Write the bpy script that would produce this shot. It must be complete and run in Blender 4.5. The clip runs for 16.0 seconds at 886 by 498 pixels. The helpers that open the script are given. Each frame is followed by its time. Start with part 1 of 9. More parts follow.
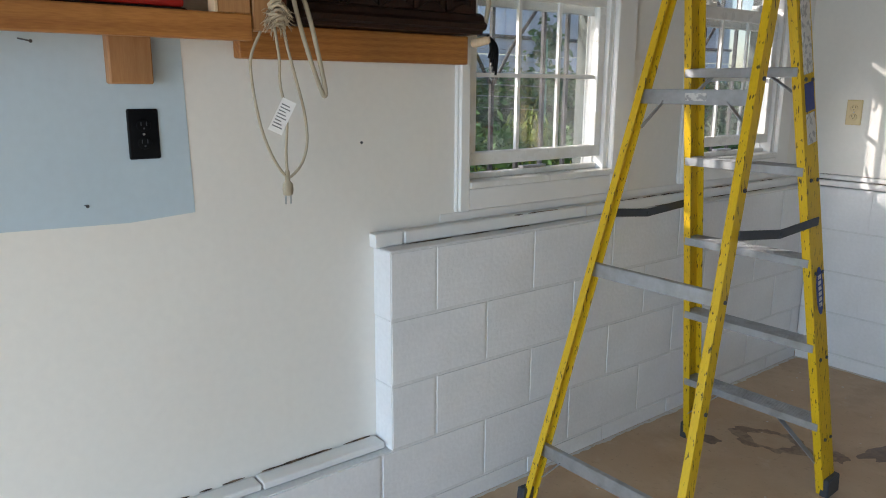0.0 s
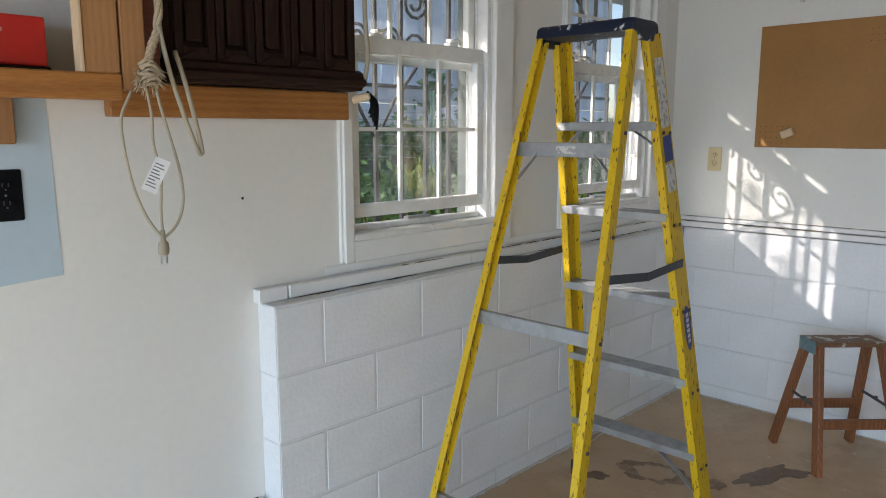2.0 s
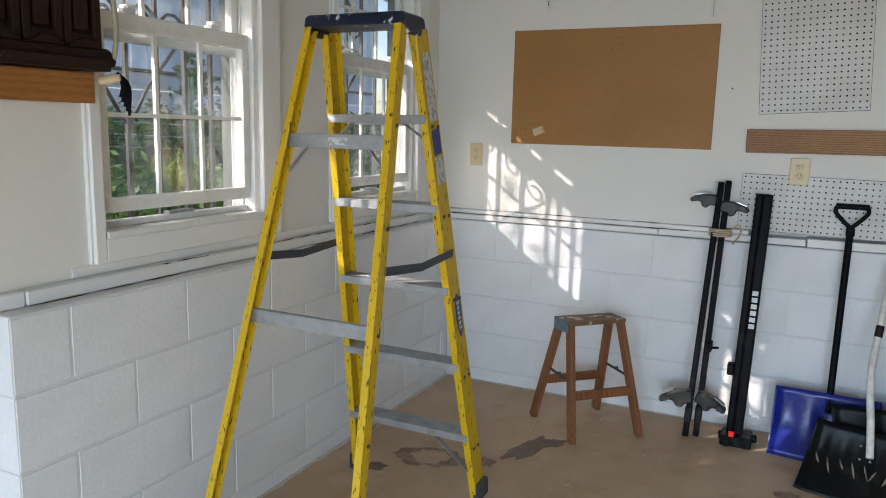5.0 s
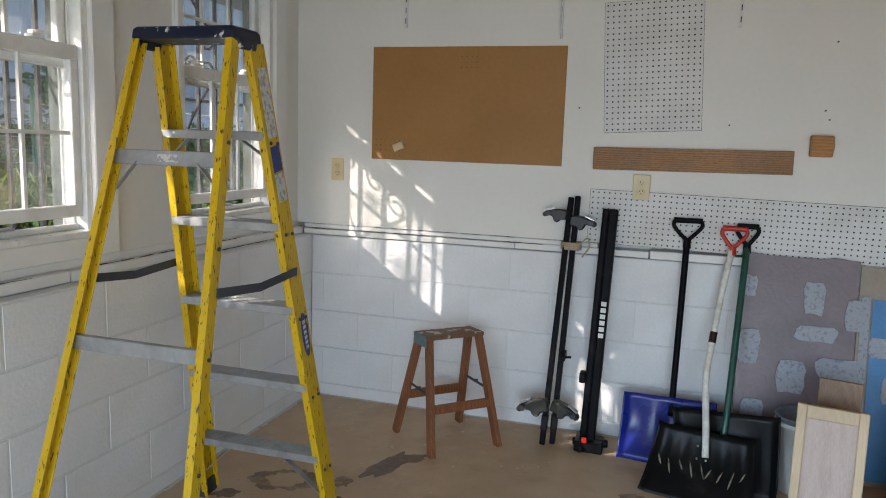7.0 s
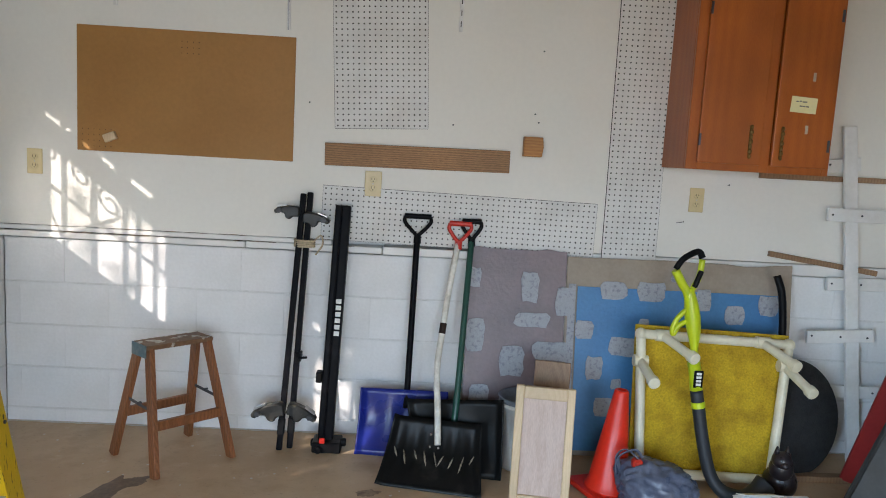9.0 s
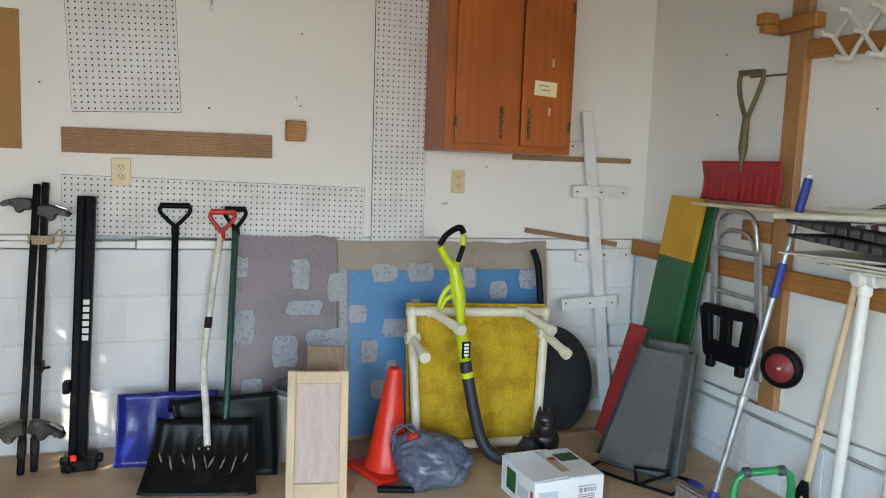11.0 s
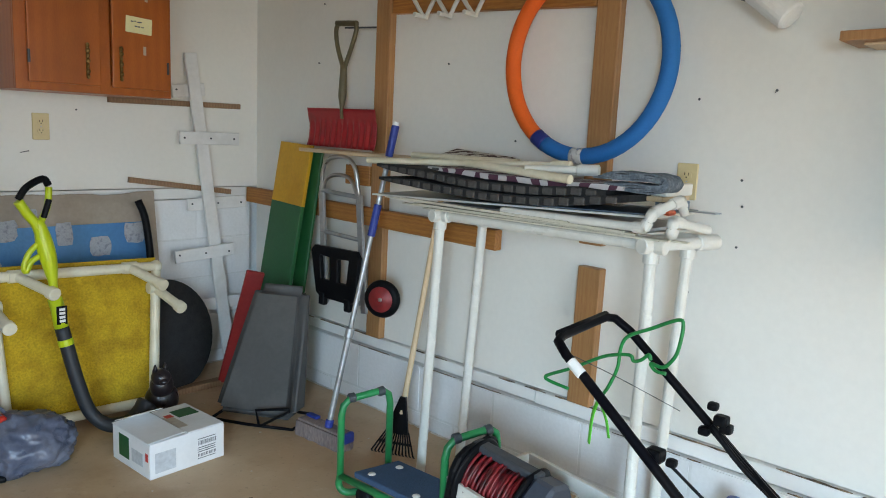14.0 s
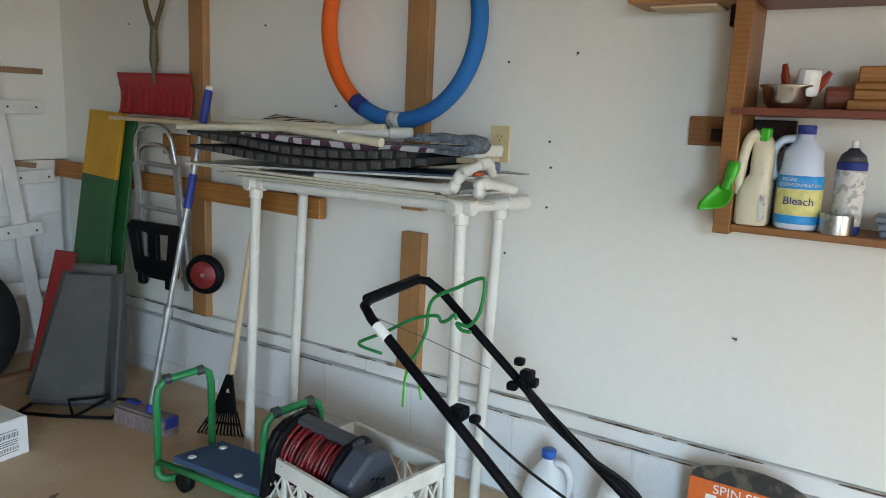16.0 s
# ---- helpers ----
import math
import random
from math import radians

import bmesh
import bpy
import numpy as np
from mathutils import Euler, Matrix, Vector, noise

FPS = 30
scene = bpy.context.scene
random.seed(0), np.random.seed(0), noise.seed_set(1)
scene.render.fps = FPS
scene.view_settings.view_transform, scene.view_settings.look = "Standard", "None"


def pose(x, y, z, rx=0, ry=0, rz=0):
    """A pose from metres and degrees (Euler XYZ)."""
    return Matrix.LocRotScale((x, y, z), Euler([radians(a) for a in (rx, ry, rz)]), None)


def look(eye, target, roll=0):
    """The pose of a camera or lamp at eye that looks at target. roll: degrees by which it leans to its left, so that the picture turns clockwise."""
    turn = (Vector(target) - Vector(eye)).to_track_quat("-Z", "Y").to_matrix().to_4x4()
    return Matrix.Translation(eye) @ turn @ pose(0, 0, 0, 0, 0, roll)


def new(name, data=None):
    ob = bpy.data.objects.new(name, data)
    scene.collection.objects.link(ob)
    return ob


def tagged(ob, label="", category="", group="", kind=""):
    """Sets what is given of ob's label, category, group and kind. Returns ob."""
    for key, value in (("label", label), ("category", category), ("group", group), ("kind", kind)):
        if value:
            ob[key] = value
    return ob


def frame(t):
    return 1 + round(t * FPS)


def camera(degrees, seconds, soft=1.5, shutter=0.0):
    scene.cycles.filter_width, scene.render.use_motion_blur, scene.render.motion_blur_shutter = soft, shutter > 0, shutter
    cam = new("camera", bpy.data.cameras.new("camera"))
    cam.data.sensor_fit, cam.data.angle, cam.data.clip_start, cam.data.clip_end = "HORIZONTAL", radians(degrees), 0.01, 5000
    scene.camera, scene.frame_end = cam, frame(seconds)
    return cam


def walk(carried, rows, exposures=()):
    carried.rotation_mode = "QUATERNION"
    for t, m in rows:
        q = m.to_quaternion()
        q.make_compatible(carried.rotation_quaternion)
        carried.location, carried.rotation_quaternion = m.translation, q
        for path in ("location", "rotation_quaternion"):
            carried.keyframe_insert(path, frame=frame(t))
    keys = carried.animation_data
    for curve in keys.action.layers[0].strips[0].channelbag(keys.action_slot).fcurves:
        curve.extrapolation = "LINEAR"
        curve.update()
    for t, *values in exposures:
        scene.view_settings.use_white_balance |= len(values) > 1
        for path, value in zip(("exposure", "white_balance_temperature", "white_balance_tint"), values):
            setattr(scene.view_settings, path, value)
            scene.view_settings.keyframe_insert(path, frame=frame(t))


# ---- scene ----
cam = camera(62.3, 16.0, soft=1.0)

PATH = [
    (0, (1.67, -3.612, 1.339), (0.1366, -2.403, 0.9054), 0.34),
    (0.5, (1.677, -3.594, 1.345), (0.186, -2.319, 0.9564), 0.12),
    (1, (1.683, -3.594, 1.357), (0.2308, -2.267, 1), -0.07),
    (1.5, (1.703, -3.592, 1.36), (0.2909, -2.215, 1.029), -0.18),
    (2, (1.719, -3.594, 1.368), (0.35, -2.171, 1.051), 0.03),
    (2.5, (1.716, -3.601, 1.371), (0.4164, -2.111, 1.069), 0.37),
    (3, (1.71, -3.601, 1.371), (0.4758, -2.056, 1.072), 0.66),
    (3.5, (1.702, -3.6, 1.368), (0.5299, -2.007, 1.073), 1.07),
    (4, (1.692, -3.591, 1.366), (0.6079, -1.937, 1.07), 1.23),
    (4.5, (1.684, -3.582, 1.36), (0.6943, -1.873, 1.047), 1.21),
    (5, (1.682, -3.574, 1.357), (0.826, -1.795, 1.034), 1.44),
    (7.5, (1.839, -3.486, 1.383), (1.377, -1.56, 1.106), 2.36),
    (8, (1.835, -3.472, 1.385), (1.578, -1.507, 1.114), 3.09),
    (8.5, (1.809, -3.451, 1.385), (1.773, -1.468, 1.128), 3.55),
    (8.7, (1.834, -3.429, 1.378), (1.849, -1.446, 1.122), 3.45),
    (10.8, (1.969, -3.411, 1.259), (2.54, -1.506, 1.054), 2.2),
    (11, (1.981, -3.414, 1.253), (2.621, -1.53, 1.05), 2.1),
    (11.5, (1.999, -3.427, 1.256), (2.814, -1.612, 1.05), 1.9),
    (12, (2.03, -3.437, 1.258), (2.992, -1.696, 1.044), 2.2),
    (12.5, (2.038, -3.441, 1.26), (3.114, -1.773, 1.013), 2.1),
    (13, (2.051, -3.443, 1.259), (3.24, -1.856, 0.997), 2.2),
    (13.5, (2.064, -3.458, 1.257), (3.352, -1.953, 0.977), 2.0),
    (14, (2.07, -3.473, 1.257), (3.514, -2.123, 0.95), 2.5),
    (14.5, (2.1, -3.507, 1.249), (3.636, -2.263, 0.94), 2.9),
    (15, (2.134, -3.538, 1.247), (3.733, -2.376, 0.944), 2.5),
    (15.5, (2.16, -3.552, 1.24), (3.803, -2.458, 0.921), 2.4),
    (16, (2.196, -3.567, 1.229), (3.857, -2.512, 0.87), 2.3),
]
EXPOSURES = [(0, 0.54, 6250, 16), (4, 0.72, 6300, 16), (7.5, 0.60, 6450, 16), (8.5, 0.74, 6500, 17), (11, 1.08, 6800, 16), (13, 1.05, 6800, 15), (14, 0.80, 6800, 15), (16, 0.44, 6900, 16)]
walk(cam, [(t, look(eye, target, roll)) for t, eye, target, roll in PATH], EXPOSURES)

# ---------------------------------------------------------------- light
SOUTH = -6.8                                            # the wall with the open garage door, behind the walk
WX, EX, TOP = -0.09, 4.28, 2.45                         # plaster faces west and east, ceiling
world = bpy.data.worlds.new("world")
scene.world = world
world.use_nodes = True
sky = world.node_tree.nodes.new("ShaderNodeTexSky")
sky.sky_type, sky.sun_disc = "NISHITA", False
SUN = Vector((1.03, 1.0, -0.765)).normalized()          # the way the sunlight goes
sky.sun_elevation = math.asin(-SUN.z)
sky.sun_rotation = math.atan2(-SUN.x, -SUN.y)
back = world.node_tree.nodes["Background"]
world.node_tree.links.new(sky.outputs[0], back.inputs[0])
back.inputs[1].default_value = 0.15
sun = new("sun", bpy.data.lights.new("sun", "SUN"))
sun.data.energy, sun.data.angle, sun.data.color = 3.8, radians(0.5), (1.0, 0.93, 0.82)
sun.matrix_world = Matrix.Translation((-6, -7, 6)) @ SUN.to_track_quat("-Z", "Y").to_matrix().to_4x4()


def sky_panel(name, at, facing, wide, high, watts, colour, spread):
    """An area lamp that stands in for daylight through an opening."""
    lamp = new(name, bpy.data.lights.new(name, "AREA"))
    lamp.data.shape, lamp.data.size, lamp.data.size_y = "RECTANGLE", wide, high
    lamp.data.energy, lamp.data.color, lamp.data.spread = watts, colour, radians(spread)
    lamp.matrix_world = Matrix.Translation(at) @ Vector(facing).to_track_quat("-Z", "Y").to_matrix().to_4x4()
    return lamp


sky_panel("daylight_garage_door", (2.15, SOUTH + 0.1, 1.2), (-0.28, 1, -0.68), 2.8, 1.7, 46, (0.50, 0.76, 1.0), 104)
sky_panel("daylight_from_the_drive", (2.15, SOUTH + 0.1, 0.3), (0.0, 1, 0.6), 2.8, 0.4, 14, (1.0, 0.82, 0.56), 180)
# added fill for the east wall, shining from an assumed, unseen west opening
sky_panel("side_fill_light", (WX - 0.02, -5.15, 1.05), (1, 0.76, -0.70), 0.9, 1.9, 43, (0.46, 0.75, 1.0), 80)

# ---------------------------------------------------------------- materials


def material(name, colour, rough=0.6, metal=0.0, vary=0.12, scale=6.0, grain=60.0, bump=0.15, second=None, amount=0.35, coat=0.0,
             stretch=(1, 1, 1), spread=(0.45, 0.65), per_object=0.0, rough_vary=0.12, depth=0.002):
    """A surface with broad mottling, fine grain, uneven gloss and relief, at real-world size."""
    m = bpy.data.materials.new(name)
    m.use_nodes = True
    n, l = m.node_tree.nodes, m.node_tree.links
    b = n["Principled BSDF"]
    b.inputs["Metallic"].default_value = metal
    b.inputs["Coat Weight"].default_value = coat
    at = n.new("ShaderNodeTexCoord")
    mp = n.new("ShaderNodeMapping")
    mp.inputs["Scale"].default_value = stretch
    l.new(at.outputs["Object"], mp.inputs["Vector"])
    big, fine = n.new("ShaderNodeTexNoise"), n.new("ShaderNodeTexNoise")
    big.inputs["Scale"].default_value, big.inputs["Detail"].default_value = scale, 5
    fine.inputs["Scale"].default_value, fine.inputs["Detail"].default_value = grain, 4
    l.new(mp.outputs[0], big.inputs["Vector"])
    l.new(mp.outputs[0], fine.inputs["Vector"])
    mask = n.new("ShaderNodeMapRange")
    mask.inputs["From Min"].default_value, mask.inputs["From Max"].default_value = spread
    l.new(big.outputs["Fac"], mask.inputs["Value"])
    scaled = n.new("ShaderNodeMath")
    scaled.operation = "MULTIPLY"
    scaled.inputs[1].default_value = amount
    l.new(mask.outputs[0], scaled.inputs[0])
    mix = n.new("ShaderNodeMix")
    mix.data_type = "RGBA"
    mix.inputs["A"].default_value = (*colour, 1)
    mix.inputs["B"].default_value = (*(second or [c * (1 - 2 * vary) for c in colour]), 1)
    l.new(scaled.outputs[0], mix.inputs["Factor"])
    tone = n.new("ShaderNodeHueSaturation")
    level = n.new("ShaderNodeMapRange")
    level.inputs["From Min"].default_value, level.inputs["From Max"].default_value = 0.3, 0.7
    level.inputs["To Min"].default_value, level.inputs["To Max"].default_value = 1 - vary, 1 + vary
    l.new(fine.outputs["Fac"], level.inputs["Value"])
    value = level.outputs[0]
    if per_object:
        info = n.new("ShaderNodeObjectInfo")
        r = n.new("ShaderNodeMapRange")
        r.inputs["To Min"].default_value, r.inputs["To Max"].default_value = 1 - per_object, 1 + per_object
        l.new(info.outputs["Random"], r.inputs["Value"])
        mul = n.new("ShaderNodeMath")
        mul.operation = "MULTIPLY"
        l.new(value, mul.inputs[0])
        l.new(r.outputs[0], mul.inputs[1])
        value = mul.outputs[0]
    l.new(value, tone.inputs["Value"])
    l.new(mix.outputs["Result"], tone.inputs["Color"])
    l.new(tone.outputs[0], b.inputs["Base Color"])
    gloss = n.new("ShaderNodeMapRange")
    gloss.inputs["To Min"].default_value, gloss.inputs["To Max"].default_value = max(0.02, rough - rough_vary), min(1, rough + rough_vary)
    l.new(big.outputs["Fac"], gloss.inputs["Value"])
    l.new(gloss.outputs[0], b.inputs["Roughness"])
    if bump:
        bp = n.new("ShaderNodeBump")
        bp.inputs["Strength"].default_value, bp.inputs["Distance"].default_value = bump, depth
        l.new(fine.outputs["Fac"], bp.inputs["Height"])
        l.new(bp.outputs[0], b.inputs["Normal"])
    return m


def wood(name, light, dark, along=(1, 1, 1), rough=0.55, coat=0.0, scale=9.0, per_object=0.0, knots=True):
    """Timber: long grain lines bent by noise, broad tone changes and a few knots."""
    m = bpy.data.materials.new(name)
    m.use_nodes = True
    n, l = m.node_tree.nodes, m.node_tree.links
    b = n["Principled BSDF"]
    b.inputs["Coat Weight"].default_value = coat
    at, mp = n.new("ShaderNodeTexCoord"), n.new("ShaderNodeMapping")
    mp.inputs["Scale"].default_value, mp.inputs["Location"].default_value = along, (0.21, 0.13, 0.17)
    l.new(at.outputs["Object"], mp.inputs["Vector"])
    wave = n.new("ShaderNodeTexWave")
    wave.wave_type, wave.rings_direction = "RINGS", "XYZ"[along.index(min(along))]
    wave.inputs["Scale"].default_value, wave.inputs["Distortion"].default_value = scale * 0.45, 6.0
    wave.inputs["Detail"].default_value, wave.inputs["Detail Scale"].default_value = 2.0, 0.45
    l.new(mp.outputs[0], wave.inputs["Vector"])
    fibre = n.new("ShaderNodeTexNoise")
    fibre.inputs["Scale"].default_value, fibre.inputs["Detail"].default_value = 55.0, 5
    l.new(mp.outputs[0], fibre.inputs["Vector"])
    broad = n.new("ShaderNodeTexNoise")
    broad.inputs["Scale"].default_value = 3.0
    l.new(at.outputs["Object"], broad.inputs["Vector"])
    mixf = n.new("ShaderNodeMath")
    mixf.operation = "MULTIPLY_ADD"
    mixf.inputs[1].default_value = 0.22
    l.new(wave.outputs["Fac"], mixf.inputs[0])
    half = n.new("ShaderNodeMath")
    half.operation = "MULTIPLY"
    half.inputs[1].default_value = 0.78
    l.new(fibre.outputs["Fac"], half.inputs[0])
    l.new(half.outputs[0], mixf.inputs[2])
    ramp = n.new("ShaderNodeValToRGB")
    ramp.color_ramp.elements[0].color, ramp.color_ramp.elements[1].color = (*dark, 1), (*light, 1)
    ramp.color_ramp.elements[0].position, ramp.color_ramp.elements[1].position = 0.15, 0.72
    l.new(mixf.outputs[0], ramp.inputs[0])
    tone = n.new("ShaderNodeHueSaturation")
    level = n.new("ShaderNodeMapRange")
    level.inputs["From Min"].default_value, level.inputs["From Max"].default_value = 0.3, 0.7
    level.inputs["To Min"].default_value, level.inputs["To Max"].default_value = 0.82, 1.15
    l.new(broad.outputs["Fac"], level.inputs["Value"])
    value = level.outputs[0]
    if per_object:
        info, r, mul = n.new("ShaderNodeObjectInfo"), n.new("ShaderNodeMapRange"), n.new("ShaderNodeMath")
        r.inputs["To Min"].default_value, r.inputs["To Max"].default_value = 1 - per_object, 1 + per_object
        mul.operation = "MULTIPLY"
        l.new(info.outputs["Random"], r.inputs["Value"])
        l.new(value, mul.inputs[0])
        l.new(r.outputs[0], mul.inputs[1])
        value = mul.outputs[0]
    l.new(value, tone.inputs["Value"])
    l.new(ramp.outputs[0], tone.inputs["Color"])
    colour = tone.outputs[0]
    if knots:
        cells = n.new("ShaderNodeTexVoronoi")
        cells.inputs["Scale"].default_value = 5.0
        l.new(at.outputs["Object"], cells.inputs["Vector"])
        spot = n.new("ShaderNodeMapRange")
        spot.inputs["From Min"].default_value, spot.inputs["From Max"].default_value = 0.04, 0.09
        spot.inputs["To Min"].default_value, spot.inputs["To Max"].default_value = 0.6, 0.0
        l.new(cells.outputs["Distance"], spot.inputs["Value"])
        km = n.new("ShaderNodeMix")
        km.data_type = "RGBA"
        km.inputs["B"].default_value = (*[c * 0.45 for c in dark], 1)
        l.new(spot.outputs[0], km.inputs["Factor"])
        l.new(colour, km.inputs["A"])
        colour = km.outputs["Result"]
    l.new(colour, b.inputs["Base Color"])
    b.inputs["Roughness"].default_value = rough
    bp = n.new("ShaderNodeBump")
    bp.inputs["Strength"].default_value, bp.inputs["Distance"].default_value = 0.25, 0.0015
    l.new(mixf.outputs[0], bp.inputs["Height"])
    l.new(bp.outputs[0], b.inputs["Normal"])
    return m


def glass(name):
    m = bpy.data.materials.new(name)
    m.use_nodes = True
    b = m.node_tree.nodes["Principled BSDF"]
    b.inputs["Base Color"].default_value = (0.96, 0.98, 0.98, 1)
    b.inputs["Roughness"].default_value = 0.02
    b.inputs["IOR"].default_value = 1.45
    b.inputs["Transmission Weight"].default_value = 1.0
    n, l = m.node_tree.nodes, m.node_tree.links
    # uneven pale translucent layer mixed in for the sun-glare haze on the panes
    at, spots, mix, haze = n.new("ShaderNodeTexCoord"), n.new("ShaderNodeTexNoise"), n.new("ShaderNodeMixShader"), n.new("ShaderNodeBsdfTranslucent")
    spots.inputs["Scale"].default_value, spots.inputs["Detail"].default_value = 3.0, 6.0
    ramp = n.new("ShaderNodeMapRange")
    ramp.inputs["From Min"].default_value, ramp.inputs["From Max"].default_value, ramp.inputs["To Min"].default_value, ramp.inputs["To Max"].default_value = 0.35, 0.7, 0.025, 0.085
    haze.inputs["Color"].default_value = (0.80, 0.80, 0.76, 1)
    l.new(at.outputs["Object"], spots.inputs["Vector"])
    l.new(spots.outputs["Fac"], ramp.inputs["Value"])
    l.new(ramp.outputs["Result"], mix.inputs["Fac"])
    l.new(b.outputs[0], mix.inputs[1])
    l.new(haze.outputs[0], mix.inputs[2])
    l.new(mix.outputs[0], n["Material Output"].inputs["Surface"])
    return m


PAINT = material("white_wall_paint", (0.81, 0.785, 0.725), rough=0.55, vary=0.015, scale=1.6, grain=45, bump=0.12, amount=0.6, second=(0.77, 0.745, 0.685), depth=0.001)
BLOCK_PAINT = material("white_block_paint", (0.80, 0.80, 0.80), rough=0.5, vary=0.03, scale=4, grain=70, bump=0.5, amount=0.6, second=(0.73, 0.73, 0.72), depth=0.0025, per_object=0.015)
MORTAR = material("painted_mortar", (0.72, 0.72, 0.71), rough=0.7, vary=0.05, grain=90, bump=0.6)
TRIM = material("white_trim_paint", (0.82, 0.81, 0.78), rough=0.38, vary=0.015, scale=5, grain=40, bump=0.1, second=(0.72, 0.70, 0.66), amount=0.3)
VINYL = material("white_window_vinyl", (0.80, 0.80, 0.77), rough=0.3, vary=0.01, bump=0.03, second=(0.62, 0.59, 0.52), amount=0.35, scale=14)
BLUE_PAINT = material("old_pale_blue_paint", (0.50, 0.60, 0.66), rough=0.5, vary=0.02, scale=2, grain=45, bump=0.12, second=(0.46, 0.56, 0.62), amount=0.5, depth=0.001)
# unseen ceiling, given a dark colour to cut bounce onto the upper walls
CEIL = material("dim_unseen_ceiling", (0.40, 0.36, 0.30), rough=0.85, vary=0.06)
# outer jamb darkened so sun doesn't whiten it; grey-green as the glass reflection
OUTER_DARK = material("darkened_grey_green_jamb", (0.16, 0.18, 0.165), rough=0.8, vary=0.15, scale=9, bump=0.3)
PANE = glass("window_glass")


def concrete_floor():
    """Sand-brown concrete with damp patches, grime and old stains."""
    m = bpy.data.materials.new("stained_concrete")
    m.use_nodes = True
    n, l = m.node_tree.nodes, m.node_tree.links
    b = n["Principled BSDF"]
    at = n.new("ShaderNodeTexCoord")

    def noise_node(scale, detail=6, rough=0.6):
        t = n.new("ShaderNodeTexNoise")
        t.inputs["Scale"].default_value, t.inputs["Detail"].default_value, t.inputs["Roughness"].default_value = scale, detail, rough
        l.new(at.outputs["Object"], t.inputs["Vector"])
        return t

    def layer(colour, under, source, lo, hi, top):
        r = n.new("ShaderNodeMapRange")
        r.inputs["From Min"].default_value, r.inputs["From Max"].default_value = lo, hi
        r.inputs["To Max"].default_value = top
        l.new(source, r.inputs["Value"])
        x = n.new("ShaderNodeMix")
        x.data_type = "RGBA"
        x.inputs["B"].default_value = (*colour, 1)
        l.new(r.outputs[0], x.inputs["Factor"])
        l.new(under, x.inputs["A"])
        return x.outputs["Result"]

    base = n.new("ShaderNodeRGB")
    base.outputs[0].default_value = (0.52, 0.355, 0.215, 1)
    c = layer((0.60, 0.435, 0.28), base.outputs[0], noise_node(1.7).outputs["Fac"], 0.45, 0.62, 0.9)
    c = layer((0.43, 0.28, 0.16), c, noise_node(3.1, 8, 0.65).outputs["Fac"], 0.52, 0.66, 0.7)
    c = layer((0.66, 0.53, 0.38), c, noise_node(9.0, 8, 0.7).outputs["Fac"], 0.58, 0.72, 0.5)
    c = layer((0.22, 0.15, 0.10), c, noise_node(48.0, 4).outputs["Fac"], 0.6, 0.75, 0.45)
    l.new(c, b.inputs["Base Color"])
    g = n.new("ShaderNodeMapRange")
    g.inputs["To Min"].default_value, g.inputs["To Max"].default_value = 0.32, 0.75
    l.new(noise_node(2.4).outputs["Fac"], g.inputs["Value"])
    l.new(g.outputs[0], b.inputs["Roughness"])
    bp = n.new("ShaderNodeBump")
    bp.inputs["Strength"].default_value, bp.inputs["Distance"].default_value = 0.3, 0.002
    l.new(noise_node(70.0, 5).outputs["Fac"], bp.inputs["Height"])
    l.new(bp.outputs[0], b.inputs["Normal"])
    return m


FLOOR = concrete_floor()
PINE = wood("yellow_pine", (0.44, 0.185, 0.042), (0.25, 0.085, 0.017), (6, 0.6, 6))
PINE_X = wood("yellow_pine_board", (0.47, 0.21, 0.05), (0.27, 0.10, 0.02), (0.6, 6, 6))
PINE_Z = wood("yellow_pine_stud", (0.42, 0.215, 0.085), (0.33, 0.15, 0.055), (6, 6, 0.6))
OLD_OAK = wood("brown_grained_board", (0.42, 0.21, 0.075), (0.085, 0.038, 0.014), (1.2, 7, 14), scale=5, knots=False)
STOOL_WOOD = wood("worn_brown_stool_wood", (0.31, 0.115, 0.042), (0.13, 0.045, 0.016), (7, 7, 1), rough=0.45)
CABINET_WOOD = wood("red_brown_cabinet_wood", (0.42, 0.108, 0.010), (0.32, 0.070, 0.006), (9, 9, 1), rough=0.38, coat=0.06, knots=False, scale=3)
DARK_WOOD = wood("very_dark_carved_wood", (0.030, 0.011, 0.006), (0.008, 0.0035, 0.0025), (9, 9, 1), rough=0.5, coat=0.0, knots=False)
PALE_WOOD = wood("raw_pine_frame", (0.66, 0.49, 0.31), (0.58, 0.42, 0.25), (7, 7, 1), knots=False)
PLY = wood("old_plywood", (0.34, 0.20, 0.11), (0.20, 0.11, 0.06), (5, 5, 1), knots=False)
SHELF_WOOD = wood("red_brown_shelf_board", (0.31, 0.128, 0.036), (0.22, 0.082, 0.022), (6, 1.2, 6), rough=0.45)
RED_SHELF = wood("dark_red_shelf_board", (0.21, 0.052, 0.024), (0.13, 0.03, 0.014), (6, 1.2, 6), rough=0.45, knots=False)
GREY_WOOD = wood("weathered_grey_fence", (0.74, 0.78, 0.84), (0.50, 0.53, 0.58), (6, 6, 0.8), rough=0.9, per_object=0.22)
WHITE_BOARD = material("white_painted_board", (0.77, 0.76, 0.74), rough=0.5, vary=0.03, scale=9, second=(0.60, 0.57, 0.52), amount=0.35, bump=0.2)
BLACK = material("black_plastic", (0.006, 0.006, 0.007), rough=0.4, vary=0.1, bump=0.1, second=(0.016, 0.016, 0.016))
BLACK_METAL = material("black_painted_metal", (0.004, 0.004, 0.006), rough=0.38, vary=0.1, bump=0.05, second=(0.02, 0.018, 0.016), amount=0.3, scale=14)
